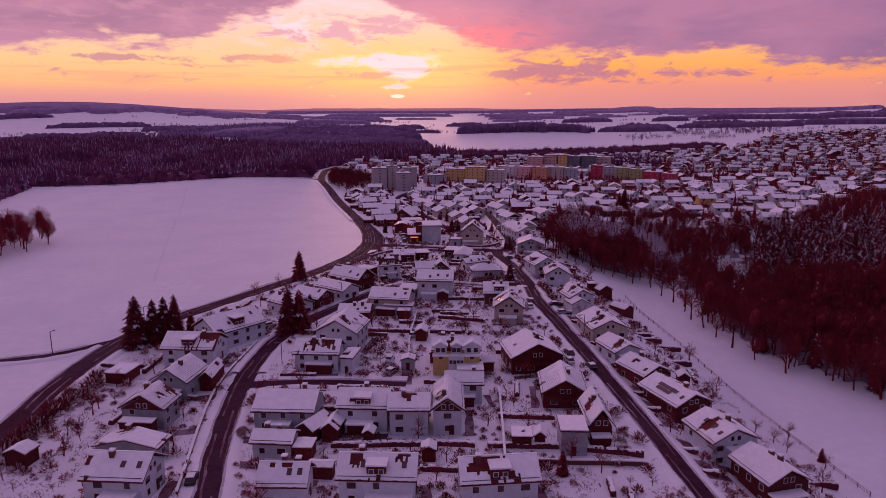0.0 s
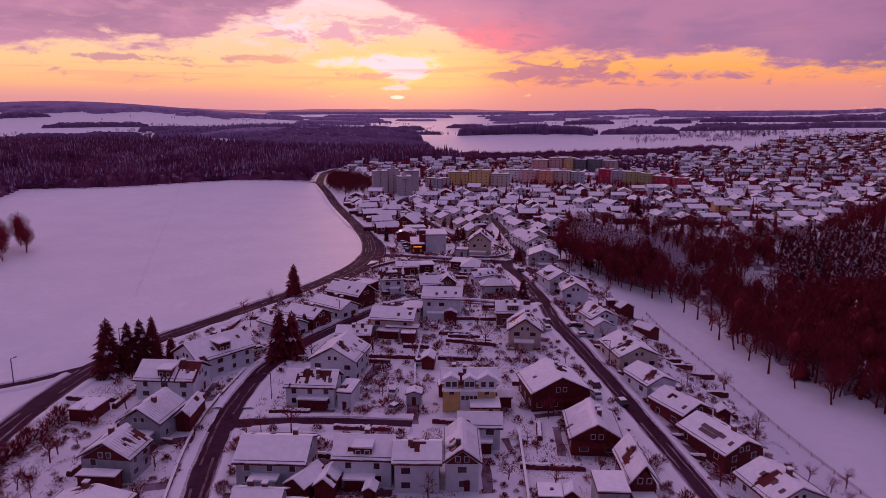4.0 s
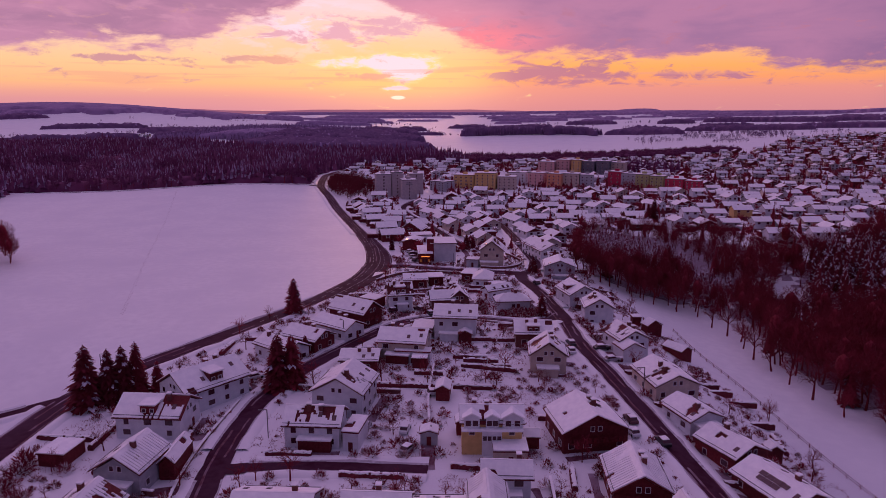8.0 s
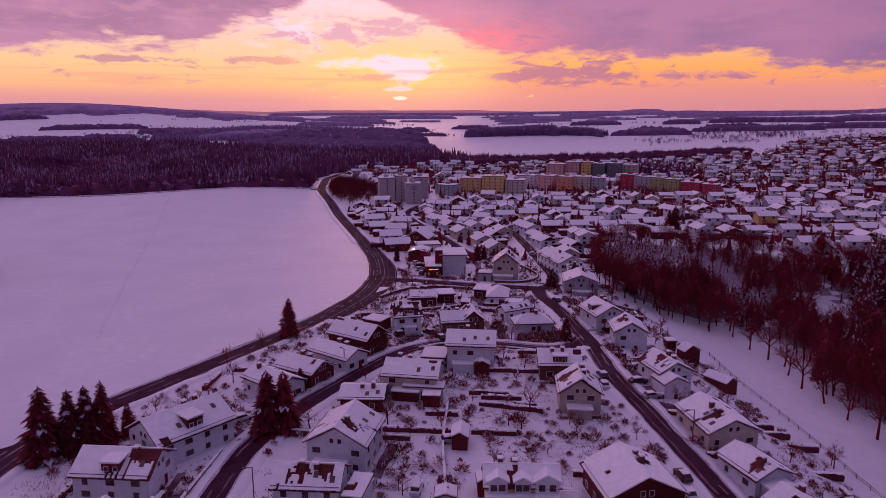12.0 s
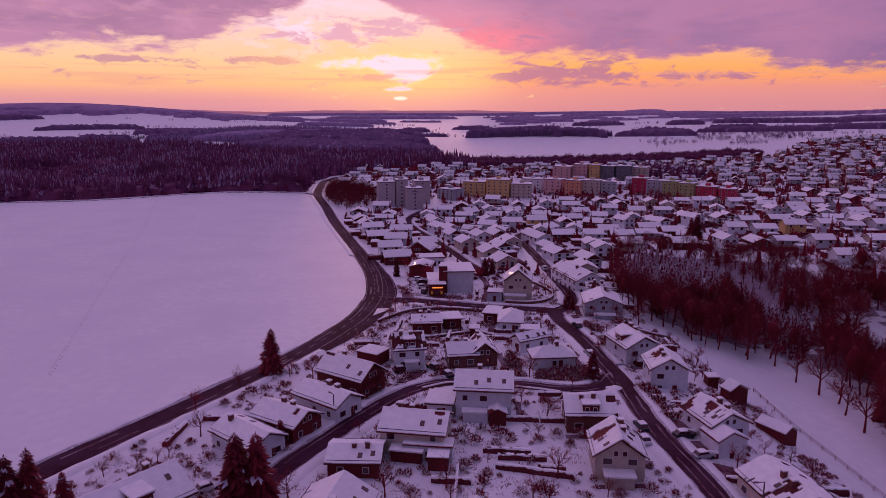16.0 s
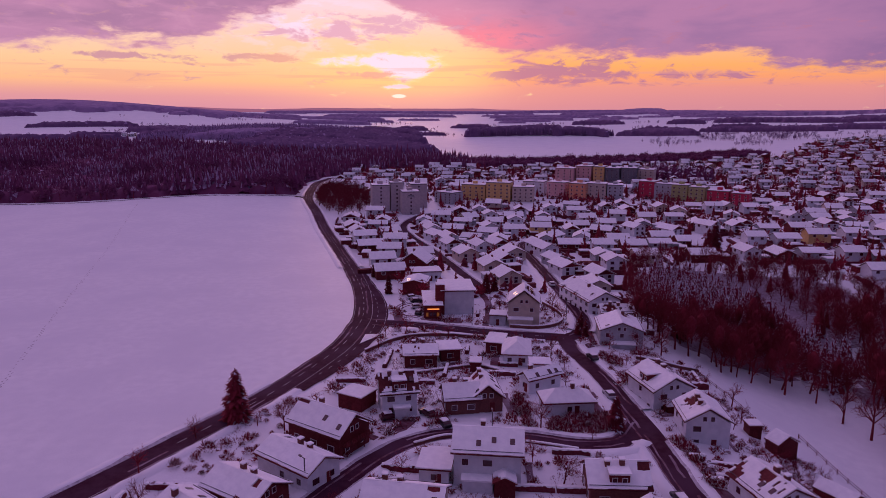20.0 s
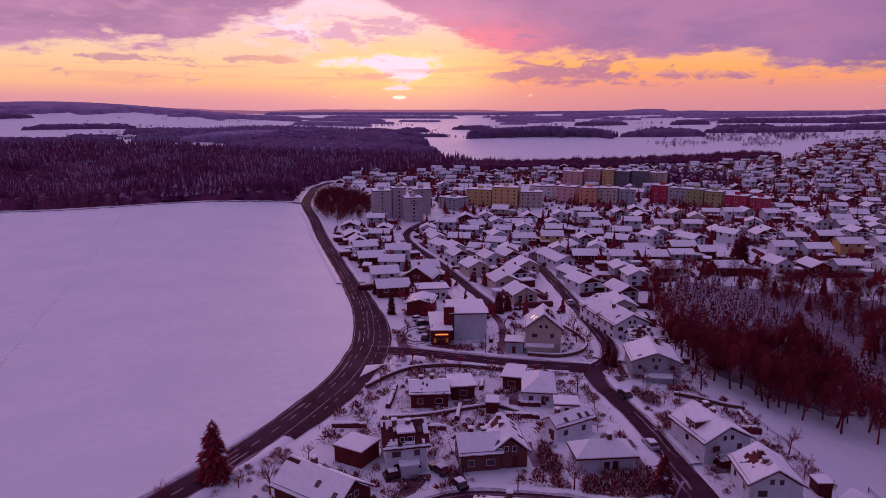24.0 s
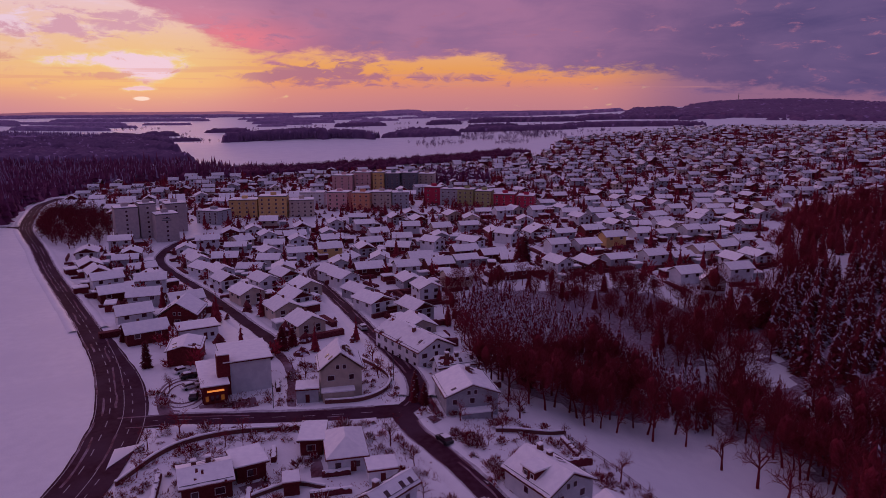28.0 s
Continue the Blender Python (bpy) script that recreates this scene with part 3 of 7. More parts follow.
            part(nme, mesh_of(nme, V, F, mt), ob)
    else:
        part("wall", box_mesh("wall", wm, (-W, W, -L, L, 0, H)), ob)
        part("roof_edge", box_mesh("roof_edge", DARKWOOD, (-span / 2, span / 2, -length / 2, length / 2, H - 0.05, H + 0.22)), ob, "dark fascia round the flat roof")
        sc = part("snow_cover", snow_slope("snow_cover", span - 0.1, length - 0.1, rnd, melt - 0.2), ob, "snow lying on the flat roof")
        sc.location = (-span / 2 + 0.05, -length / 2 + 0.05, H + 0.222)
    # windows by storey
    if not small and not blank:
        rows = max(1, int(round((H - 0.3) / 2.75)))
        st = (H - 0.2) / rows
        for s in (-1, 1):
            n = max(1, int((2 * L) / 3.4))
            for r in range(rows):
                for i in range(n):
                    if rnd.random() < 0.86:
                        window(ob, s * (W + 0.01), -L + (i + 0.5) * 2 * L / n, r * st + 0.95, s * math.pi / 2, rnd.choice((1.2, 1.2, 1.7)), 1.3)
            n = max(1, int((2 * W) / 3.2))
            for r in range(rows):
                for i in range(n):
                    if rnd.random() < 0.8:
                        window(ob, -W + (i + 0.5) * 2 * W / n, s * (L + 0.01), r * st + 0.95, 0 if s < 0 else math.pi, rnd.choice((1.2, 1.2, 1.7)), 1.3)
            if kind == "g" and rise > 2.0:
                for i in (-0.75, 0.75):
                    window(ob, i, s * (L + (0.07 if timber else 0.01)), H + 0.15, 0 if s < 0 else math.pi, 0.9, 1.1)
        dv = box_mesh("door", DARKWOOD, (-0.5, 0.5, -0.06, 0.03, 0, 2.05))
        d = part("door", dv, ob, "dark front door", (W * 0.3, -L - 0.01, max(0.0, H - rows * st)))
        if chim and kind != "f":
            if kind == "h":
                cside, cy = 1, 0.0
            chimney(ob, cside * span * 0.10, cy, H + rise * 0.8)
            if rnd.random() < 0.35:
                chimney(ob, cside * span * 0.10, cy + (2.4 if cy < 0 else -2.4), H + rise * 0.8, 1.3)
    elif small:
        part("door", box_mesh("door", DARKWOOD, (-0.45, 0.45, -0.05, 0.03, 0, min(2.0, H - 0.15))), ob, "", (0, -L - 0.01, 0))
    if not small and not blank and not balcony and kind == "g" and H > 3.6 and span * length < 160 and rnd.random() < 0.6:
        hz, dp = rnd.uniform(2.1, 2.6), rnd.uniform(1.6, 2.8)
        sink = max(0.0, max(cor) - z0 - 1.0)
        if abs(rot) < 45 or abs(rot) > 135:
            wd, c0 = W * rnd.uniform(0.45, 0.8), W * rnd.uniform(-0.2, 0.2)
            bx = (c0 - wd, c0 + wd, -L - dp, -L + 0.02)
        else:
            wd, c0 = L * rnd.uniform(0.3, 0.6), L * rnd.uniform(-0.35, 0.35)
            bx = (-W - dp, -W + 0.02, c0 - wd, c0 + wd)
        an = part("porch", box_mesh("porch", rnd.choice((DARKWOOD, wm, wm)), (*bx, -0.3, hz + sink)), ob, "low porch against the wall")
        part("porch_snow", box_mesh("porch_snow", ROOF_SNOW, (bx[0] - 0.3, bx[1] + (0.3 if abs(rot) < 45 else 0), bx[2] - 0.3, bx[3] + (0 if abs(rot) < 45 else 0.3), hz + sink + 0.01, hz + sink + 0.3)), an, "snow on the porch roof")
    if dormer:
        s = 1 if dormer > 0 else -1
        dl, dw = min(3.2, length * 0.33), span * 0.30
        zt = H + rise * 0.86
        b = box_mesh("dormer", DARKWOOD, (s * span * 0.10 if s > 0 else -span * 0.10 - dw, (span * 0.10 + dw) if s > 0 else -span * 0.10, -dl / 2, dl / 2, H + rise * 0.15, zt))
        do = part("dormer", b, ob, "dormer with dark cheeks and a snowy top")
        part("dormer_snow", box_mesh("dormer_snow", ROOF_SNOW, (min(s * span * 0.06, s * (span * 0.14 + dw)), max(s * span * 0.06, s * (span * 0.14 + dw)), -dl / 2 - 0.2, dl / 2 + 0.2, zt, zt + 0.28)), do)
        for yy in (-dl / 4, dl / 4):
            window(ob, s * (span * 0.10 + dw + 0.01), yy, H + rise * 0.32, s * math.pi / 2, 0.9, 0.9)
    if balcony:
        yb = -L - 1.25
        bz = max(2.6, H - 2.6)
        bb = part("balcony", box_mesh("balcony", DARKWOOD, (-W * 0.85, W * 0.85, yb, -L, bz - 0.2, bz)), ob, "timber balcony under the gable")
        for i in range(12):
            xx = -W * 0.85 + i * 1.7 * W / 11
            part("baluster", box_mesh("baluster", DARKWOOD, (xx - 0.3 * W / 11 * 1.7, xx + 0.3 * W / 11 * 1.7, yb, yb + 0.05, bz, bz + 0.95)), bb)
    if panels:
        S = math.hypot(span / 2, rise)
        ang = math.atan2(rise, span / 2)
        for i in range(4):
            for j in range(2):
                if (i, j) == (3, 1):
                    continue
                p = part("solar_panel", box_mesh("solar_panel", GLASS, (-0.75, 0.75, -0.5, 0.5, 0.0, 0.06)), ob, "dark solar panel on the roof")
                p.matrix_local = Matrix.Translation((0, 0, H + rise)) @ Matrix.Rotation(math.pi, 4, "Z") @ Matrix.Rotation(ang, 4, "Y") @ Matrix.Translation((1.6 + 1.15 * j + 0.5, -2.0 + i * 1.6 + (0.4 if j else 0), 0.45)) @ Matrix.Rotation(math.pi / 2, 4, "Z")
    return ob


def gable_dormer(ob, x0, x1, y, w, z, h):
    """A gabled dormer that looks along -x: cheeks, front with window, snowy little roof."""
    V = [(x0, y - w, z), (x0, y + w, z), (x0, y + w, z + h), (x0, y, z + h + w * 0.55), (x0, y - w, z + h), (x1, y - w, z), (x1, y + w, z), (x1, y + w, z + h), (x1, y, z + h + w * 0.55), (x1, y - w, z + h)]
    d = part("dormer", mesh_of("dormer", V, [(0, 4, 3, 2, 1), (5, 6, 7, 8, 9), (0, 5, 9, 4), (1, 2, 7, 6)], WHITEWALL), ob, "white gabled dormer")
    for s in (-1, 1):
        e = 0.35
        V = [(x0 - e, y, z + h + w * 0.55 + 0.05), (x1, y, z + h + w * 0.55 + 0.05), (x1, y + s * (w + e), z + h - e * 0.55 + 0.05), (x0 - e, y + s * (w + e), z + h - e * 0.55 + 0.05)]
        V += [(a, b, c + 0.26) for a, b, c in V]
        F = [(0, 1, 2, 3), (4, 5, 6, 7), (0, 4, 5, 1), (1, 5, 6, 2), (2, 6, 7, 3), (3, 7, 4, 0)]
        part("dormer_roof", mesh_of("dormer_roof", V, F, ROOF_SNOW), d, "snow-covered dormer roof")
    for k in (-0.45, 0.45):
        window(ob, x0 - 0.01, y + k * w, z + 0.35, -math.pi / 2, 1.2, 1.3)


house(-54.9, 108.7, 86.2, 9.2, 11.2, 1.5, 3.0, "g", "white")
house(-59.3, 121.4, -4.9, 13.2, 5.5, 0.0, 1.5, "g", "grey", melt=0.1)
house(-61.8, 136.2, -6.4, 10.2, 7.9, 1.5, 3.0, "g", "grey", timber=True, ribs=True)
house(-62.1, 130.2, -4.3, 7.2, 2.6, 0.0, 0.0, "f", "wood")
house(-61.8, 152.4, -8.0, 9.6, 11.0, 1.2, 3.0, "g", "grey", ribs=True)
house(-55.8, 157.1, -0.3, 3.3, 9.8, 0.0, 1.5, "g", "wood")
house(-65.1, 172.2, 86.3, 10.6, 14.3, 1.8, 3.0, "g", "white", melt=0.25, dormer=-1)
house(-60.3, 186.4, -39.5, 12.5, 16.5, 2.5, 3.6, "g", "white", dormer=1)
house(-78.7, 159.9, -7.5, 5.7, 6.7, -0.5, 0.0, "f", "wood")
house(-79.1, 119.1, -7.8, 4.8, 3.9, -0.5, 1.0, "g", "wood")
house(-32.5, 136.3, 87.4, 11.6, 13.1, 1.5, 2.5, "g", "grey")
house(-26.2, 129.8, -25.7, 4.5, 7.2, -0.5, 1.5, "g", "wood")
house(-22.3, 129.6, -7.8, 3.7, 6.2, -0.5, 1.5, "g", "wood")
house(-16.4, 135.5, 87.0, 9.0, 11.1, 2.0, 2.6, "g", "white", dormer=-1)
house(-7.0, 133.4, 89.8, 9.2, 8.8, 2.5, 2.0, "g", "white")
house(0.8, 135.5, -0.2, 6.8, 12.5, 2.5, 2.6, "g", "white", timber=True, ribs=True)
house(-32.4, 122.9, 85.3, 6.0, 8.5, 0.0, 1.5, "g", "white")
house(-26.4, 121.3, -3.5, 3.8, 4.4, -0.4, 0.0, "f", "wood")
house(-26.7, 106.7, 88.7, 7.4, 8.8, 1.0, 2.6, "g", "white")
house(-11.0, 107.5, 87.6, 8.3, 13.6, 2.0, 2.8, "g", "white", dormer=-1, melt=0.3)
house(9.0, 106.6, 95.7, 8.3, 13.5, 2.0, 2.8, "g", "white", dormer=-1, melt=0.33)
house(-14.8, 127.5, -5.8, 2.5, 3.2, -1.0, 0.8, "g", "wood")
house(-2.8, 120.4, -0.2, 3.1, 3.3, -0.8, 0.8, "g", "wood")
house(4.7, 147.5, 87.7, 6.0, 9.1, 1.5, 2.0, "g", "white")
house(3.2, 164.1, 89.7, 6.0, 12.6, 3.6, 2.6, "g", "yellow")
house(6.5, 159.9, -0.3, 6.7, 5.7, 0.0, 0.0, "f", "beige")
house(22.6, 168.6, 9.0, 14.2, 12.5, 1.2, 3.5, "g", "wood", timber=True, balcony=1)
house(27.2, 148.2, -3.7, 10.6, 12.5, 0.3, 3.2, "g", "wood", timber=True, balcony=1, ribs=True)
house(25.0, 124.4, -2.7, 5.4, 6.9, 2.0, 0.0, "f", "grey")
house(31.0, 130.9, -0.2, 5.2, 11.9, 1.0, 3.4, "g", "wood", timber=True)
house(15.4, 126.3, -3.5, 4.2, 4.6, -0.7, 0.0, "f", "wood")
house(19.0, 126.1, -5.6, 2.5, 3.4, -0.9, 1.0, "g", "wood")
house(20.0, 203.3, -4.9, 9.7, 9.7, 3.4, 3.4, "g", "beige", melt=0.15)
house(18.2, 219.6, 87.8, 8.8, 10.5, 3.2, 2.8, "g", "brick", dormer=-1)
house(-27.8, 182.2, -10.9, 12.2, 12.3, 3.2, 3.4, "g", "white", melt=0.12)
house(-31.7, 167.8, 86.5, 8.6, 11.9, 1.7, 2.6, "g", "white", melt=0.2)
house(-23.6, 166.4, -9.0, 3.5, 7.9, 1.1, 0.0, "f", "white")
house(-26.9, 203.9, 88.4, 9.4, 10.1, 1.7, 1.5, "g", "wood")
house(-16.3, 211.4, 80.6, 10.0, 13.1, 3.8, 2.6, "g", "beige")
house(-13.8, 206.8, -6.8, 9.4, 3.6, 2.2, 0.0, "f", "white")
house(-12.0, 203.6, -4.7, 4.1, 3.7, 1.5, 0.0, "f", "wood")
house(-2.5, 226.2, 84.4, 10.0, 12.5, 5.9, 2.6, "g", "white")
house(-11.6, 225.8, -6.7, 6.2, 8.2, 2.9, 0.0, "f", "white")
house(-0.1, 220.6, -3.1, 4.0, 4.4, 2.3, 1.0, "g", "wood")
house(-20.3, 253.0, 101.6, 9.5, 8.4, 5.0, 3.2, "g", "white", dormer=-1, melt=0.45)
house(-29.0, 254.5, -28.6, 6.5, 6.1, 3.0, 0.0, "f", "wood")
house(-1.5, 255.6, 6.8, 7.4, 10.0, 3.0, 3.0, "g", "brick")
house(-6.8, 253.3, 98.9, 7.6, 8.2, 3.0, 2.5, "g", "brick")
house(-16.3, 280.6, 94.2, 9.0, 9.1, 3.0, 1.5, "g", "wood", melt=0.1)
house(-9.1, 284.3, 9.4, 6.1, 7.6, 3.0, 0.0, "f", "wood")
house(-2.5, 275.6, -4.9, 3.1, 4.1, 2.3, 0.0, "f", "wood")
house(8.4, 283.5, -6.2, 7.9, 11.9, 3.0, 2.2, "h", "white", chim=0)
house(3.6, 290.3, -14.6, 5.2, 8.7, 3.0, 0.0, "f", "wood")
house(13.1, 274.7, -5.5, 5.5, 5.0, 2.5, 0.0, "f", "white")
house(15.8, 252.4, 5.3, 11.6, 6.8, 3.0, 2.0, "h", "white")
house(11.9, 264.7, -59.3, 4.8, 10.2, 3.0, 1.6, "g", "white")
house(-6.6, 328.9, 4.6, 11.3, 14.7, 7.5, 0.0, "f", "white", name="restaurant_hall", blank=True)
house(-14.1, 325.9, 3.7, 6.3, 18.0, 4.0, 0.0, "f", "wood", name="restaurant", blank=True)
house(-20.0, 349.4, -6.9, 9.2, 10.4, 3.9, 1.2, "g", "wood", name="workshop", blank=True)
house(13.9, 316.2, -6.5, 10.3, 10.5, 6.5, 4.0, "g", "beige")
house(6.0, 313.4, -9.6, 5.3, 5.4, 3.0, 0.0, "f", "grey")
house(-17.3, 368.7, 9.5, 11.5, 8.7, 3.3, 0.0, "f", "white")
house(-21.5, 387.6, -14.7, 12.5, 12.5, 2.7, 4.0, "g", "wood", timber=True)
house(37.8, 259.1, 14.0, 10.7, 12.1, 4.0, 2.8, "g", "white", dormer=-1)
house(41.1, 242.9, -3.8, 9.5, 9.8, 3.9, 2.8, "g", "white", melt=0.18)
house(38.6, 299.3, -6.2, 12.5, 12.5, 4.0, 2.4, "g", "grey")
house(41.1, 313.3, 90.8, 6.0, 10.4, 3.9, 2.0, "g", "white")
house(37.3, 334.3, 15.0, 11.8, 23.1, 4.0, 2.8, "g", "white", melt=0.15)
house(46.2, 193.0, 9.0, 11.5, 14.0, 0.8, 2.6, "g", "beige", melt=0.15)
house(47.2, 177.2, 18.0, 9.0, 10.8, -0.8, 2.0, "g", "white")
house(50.4, 164.2, 24.0, 9.5, 11.2, -2.0, 2.2, "g", "wood", timber=True)
house(53.6, 150.3, 20.0, 10.5, 14.5, -2.9, 2.4, "g", "wood", panels=True)
house(43.2, 217.5, 14.0, 9.5, 10.7, 2.8, 2.4, "g", "white", melt=0.35)
house(42.4, 211.0, 14.0, 6.5, 6.1, 1.8, 1.6, "g", "white")
house(57.6, 133.2, 13.0, 11.3, 11.2, -3.7, 2.6, "g", "white", melt=0.1)
house(61.7, 119.9, 14.0, 9.7, 11.6, -5.1, 2.6, "g", "wood")
house(61.4, 228.6, 30.4, 4.8, 7.4, -5.0, 1.2, "g", "wood")
house(55.6, 251.4, 0.4, 3.1, 3.4, -2.4, 0.0, "f", "wood")
house(58.8, 245.1, 19.5, 5.7, 3.8, -3.1, 1.6, "g", "wood")
house(-42.6, 217.1, 58.1, 9.0, 12.5, 2.7, 2.2, "g", "wood")
house(-35.9, 226.2, 53.1, 8.5, 14.0, 3.0, 2.0, "g", "white")
house(-32.4, 237.7, 56.4, 9.5, 14.1, 4.0, 3.2, "g", "wood", balcony=1)
house(-48.1, 209.5, 51.6, 8.5, 13.6, 2.5, 2.0, "g", "white")
house(156.8, 359.0, -38.6, 9.3, 6.6, 3.8, 4.2, "g", "white", balcony=1)


def villa_front():
    """The yellow villa: three gabled dormers, a white middle bay and a low porch roof."""
    ob = min((o for o in scene.objects if o.type == "EMPTY" and o.name.startswith("house")), key=lambda o: math.hypot(o.location.x - 3.2, o.location.y - 164))
    w = [c for c in ob.children if c.name.startswith("wall")][0]
    x0 = min(v[0] for v in w.bound_box)
    H = max(v[2] for v in w.bound_box) - 2.12
    for y, wd in ((3.9, 1.5), (0, 1.2), (-3.9, 1.9)):
        gable_dormer(ob, x0 - 0.62, x0 + 3.2, y, wd, H - 0.7, 2.1)
    part("bay", box_mesh("bay", WHITEWALL, (x0 - 0.5, x0 + 0.1, -1.9, 1.9, 0, H - 1.1)), ob, "white middle bay")
    for i in range(4):
        window(ob, x0 - 0.52, -1.35 + i * 0.9, H - 3.4, -math.pi / 2, 0.9, 1.1)
    part("porch_roof", box_mesh("porch_roof", ROOF_SNOW, (x0 - 1.5, x0 + 0.02, -5.9, 5.9, H - 1.08, H - 0.72)), ob, "snowy ledge along the front")


villa_front()



# ---- apartment blocks ----
def block(x, y, rot, w, d, top, mt, word, floors, bays, strip_windows=False, name="apartment_block"):
    """A flat-roofed block: wall, parapet, snow, and a window for each flat on the sides that show."""
    z0 = ter(x, y) - 1.0
    H = top - z0
    ob = thing(name, f"{word} apartment block with a flat snowy roof", "apartment block", pose(x, y, z0, 0, 0, rot), "apartment blocks")
    part("wall", box_mesh("wall", mt, (-w / 2, w / 2, -d / 2, d / 2, 0, H)), ob)
    part("parapet", box_mesh("parapet", METAL, (-w / 2 - 0.15, w / 2 + 0.15, -d / 2 - 0.15, d / 2 + 0.15, H - 0.1, H + 0.35)), ob, "dark metal edge of the roof")
    part("snow_cover", box_mesh("snow_cover", ROOF_SNOW, (-w / 2, w / 2, -d / 2, d / 2, H + 0.35, H + 0.55)), ob, "snow on the flat roof")
    part("roof_hut", box_mesh("roof_hut", mt, (-1.6, 1.6, -1.2, 1.6, H + 0.5, H + 2.2)), ob, "small stair head on the roof")
    st = (H - 1.2) / floors
    for r in range(floors):
        if strip_windows:
            window(ob, 0, -d / 2 - 0.01, 1.2 + r * st, 0, 1.25, 1.25)
            window(ob, w / 2 + 0.01, -d * 0.25, 1.2 + r * st, math.pi / 2, 1.05, 1.2)
            continue
        for i in range(bays):
            window(ob, -w / 2 + (i + 0.5) * w / bays, -d / 2 - 0.01, 1.2 + r * st, 0, 1.25, 1.25)
        for s in (-1, 1):
            window(ob, s * (w / 2 + 0.01), -d * 0.2, 1.2 + r * st, s * math.pi / 2, 1.05, 1.2)
            window(ob, s * (w / 2 + 0.01), d * 0.2, 1.2 + r * st, s * math.pi / 2, 1.05, 1.2)
    return ob


GT = "apartment_tower"
tower = block(-51.0, 551.0, 12, 11, 11, 15.6, TOWERWALL, "pale grey", 7, 1, True, GT)
block(-41.0, 553.5, 12, 8, 9, 16.8, TOWERWALL, "grey stair tower of an", 7, 1, True, GT)
tower = block(-32.0, 546.0, 12, 11, 12, 12.2, TOWERWALL, "pale grey", 6, 1, True, GT)
for i, (w, zz) in enumerate(((3.6, 13.2), (4.6, 12.2))):
    part("sign_bar", box_mesh("sign_bar", DARKGREY, (-0.2 - w / 2, -0.2 + w / 2, -6.08, -6.0, zz - 0.5, zz)), tower, "dark painted emblem on the wall")
block(-28.0, 572.0, 12, 11, 11, 14.2, TOWERWALL, "pale grey", 7, 1, True, GT)
block(-7.0, 592.0, -38, 15, 13, 6.4, GREYWALL, "blue-grey", 4, 4)
block(12.0, 609.0, -16, 17, 12, 10.0, YELLOWWALL, "ochre yellow", 4, 4)
block(29.0, 604.0, -14, 17, 12, 12.0, YELLOWWALL, "ochre yellow", 5, 4)
block(46.0, 602.0, -10, 15, 12, 9.2, BEIGEWALL, "sand-coloured", 4, 4)
block(58.0, 632.0, -20, 16, 12, 10.0, WHITEWALL, "white", 4, 3)
block(74.0, 622.0, -30, 14, 12, 10.6, ROSEWALL, "rose", 4, 3)
block(88.0, 614.0, -30, 12, 12, 10.6, ORANGEWALL, "salmon orange", 4, 3)
block(101.0, 614.0, -18, 13, 12, 10.6, BEIGEWALL, "cream", 4, 3)
block(113.0, 611.0, -14, 11, 12, 10.0, GREYWALL, "pale grey", 4, 3)
block(96.0, 716.0, -25, 16, 14, 13.0, ROSEWALL, "rose", 5, 3)
block(112.0, 714.0, -25, 13, 14, 15.0, ROSEWALL, "pale rose", 5, 3)
block(124.0, 710.0, -25, 9, 14, 15.0, YELLOWWALL, "yellow", 5, 2)
block(135.0, 708.0, -25, 12, 14, 14.0, DARKGREY, "slate grey", 5, 3)
block(148.0, 704.0, -25, 12, 14, 14.5, DARKGREY, "slate grey", 5, 3)
block(163.0, 706.0, -25, 13, 14, 13.0, BEIGEWALL, "sand-coloured", 5, 3)
block(139.0, 617.0, -34, 11, 11, 12.0, REDWALL, "crimson", 4, 2)
block(148.5, 610.0, -34, 12, 11, 11.0, GREYWALL, "pale blue-grey", 4, 3)
block(158.0, 603.0, -34, 11, 11, 11.0, GREENWALL, "olive green", 4, 3)
block(167.0, 594.0, -34, 11, 11, 10.5, GREENWALL, "olive green", 4, 3)
block(177.0, 582.0, -34, 14, 11, 9.4, REDWALL, "dark red", 4, 3)
block(188.0, 573.0, -34, 11, 11, 8.8, REDWALL, "dark red", 4, 3)

# ---- the town on the slope ----
RIGHT_WOOD = [(46, 306), (60, 297), (80, 293), (93, 291), (104, 270), (96, 245), (98, 215), (110, 188), (142, 158), (330, 120), (520, 480), (420, 510), (309, 470), (190, 368), (165, 344), (146, 362), (139, 386), (114, 386), (88, 396), (78, 402), (60, 382), (52, 345)]
TOWN = [(-22, 332), (-45, 420), (-68, 500), (-60, 522), (-10, 552), (-60, 600), (-96, 650), (-104, 720), (-100, 840), (60, 860), (250, 900), (420, 1000), (600, 1250), (1000, 1400), (1400, 1250), (1000, 620), (600, 500), (430, 520), (309, 474), (192, 372), (165, 346), (148, 362), (140, 392), (112, 392), (82, 406), (56, 385), (44, 340), (20, 328)]
CLEAR = [(-34, 316, 31, 352), (-66, 520, -5, 590), (-22, 576, 124, 645), (126, 562, 198, 632), (84, 692, 176, 726), (60, 640, 128, 668), (-10, 556, 60, 574)]
BUILT = [(o.location.x, o.location.y) for o in scene.objects if o.parent is None and o.type == "EMPTY"]


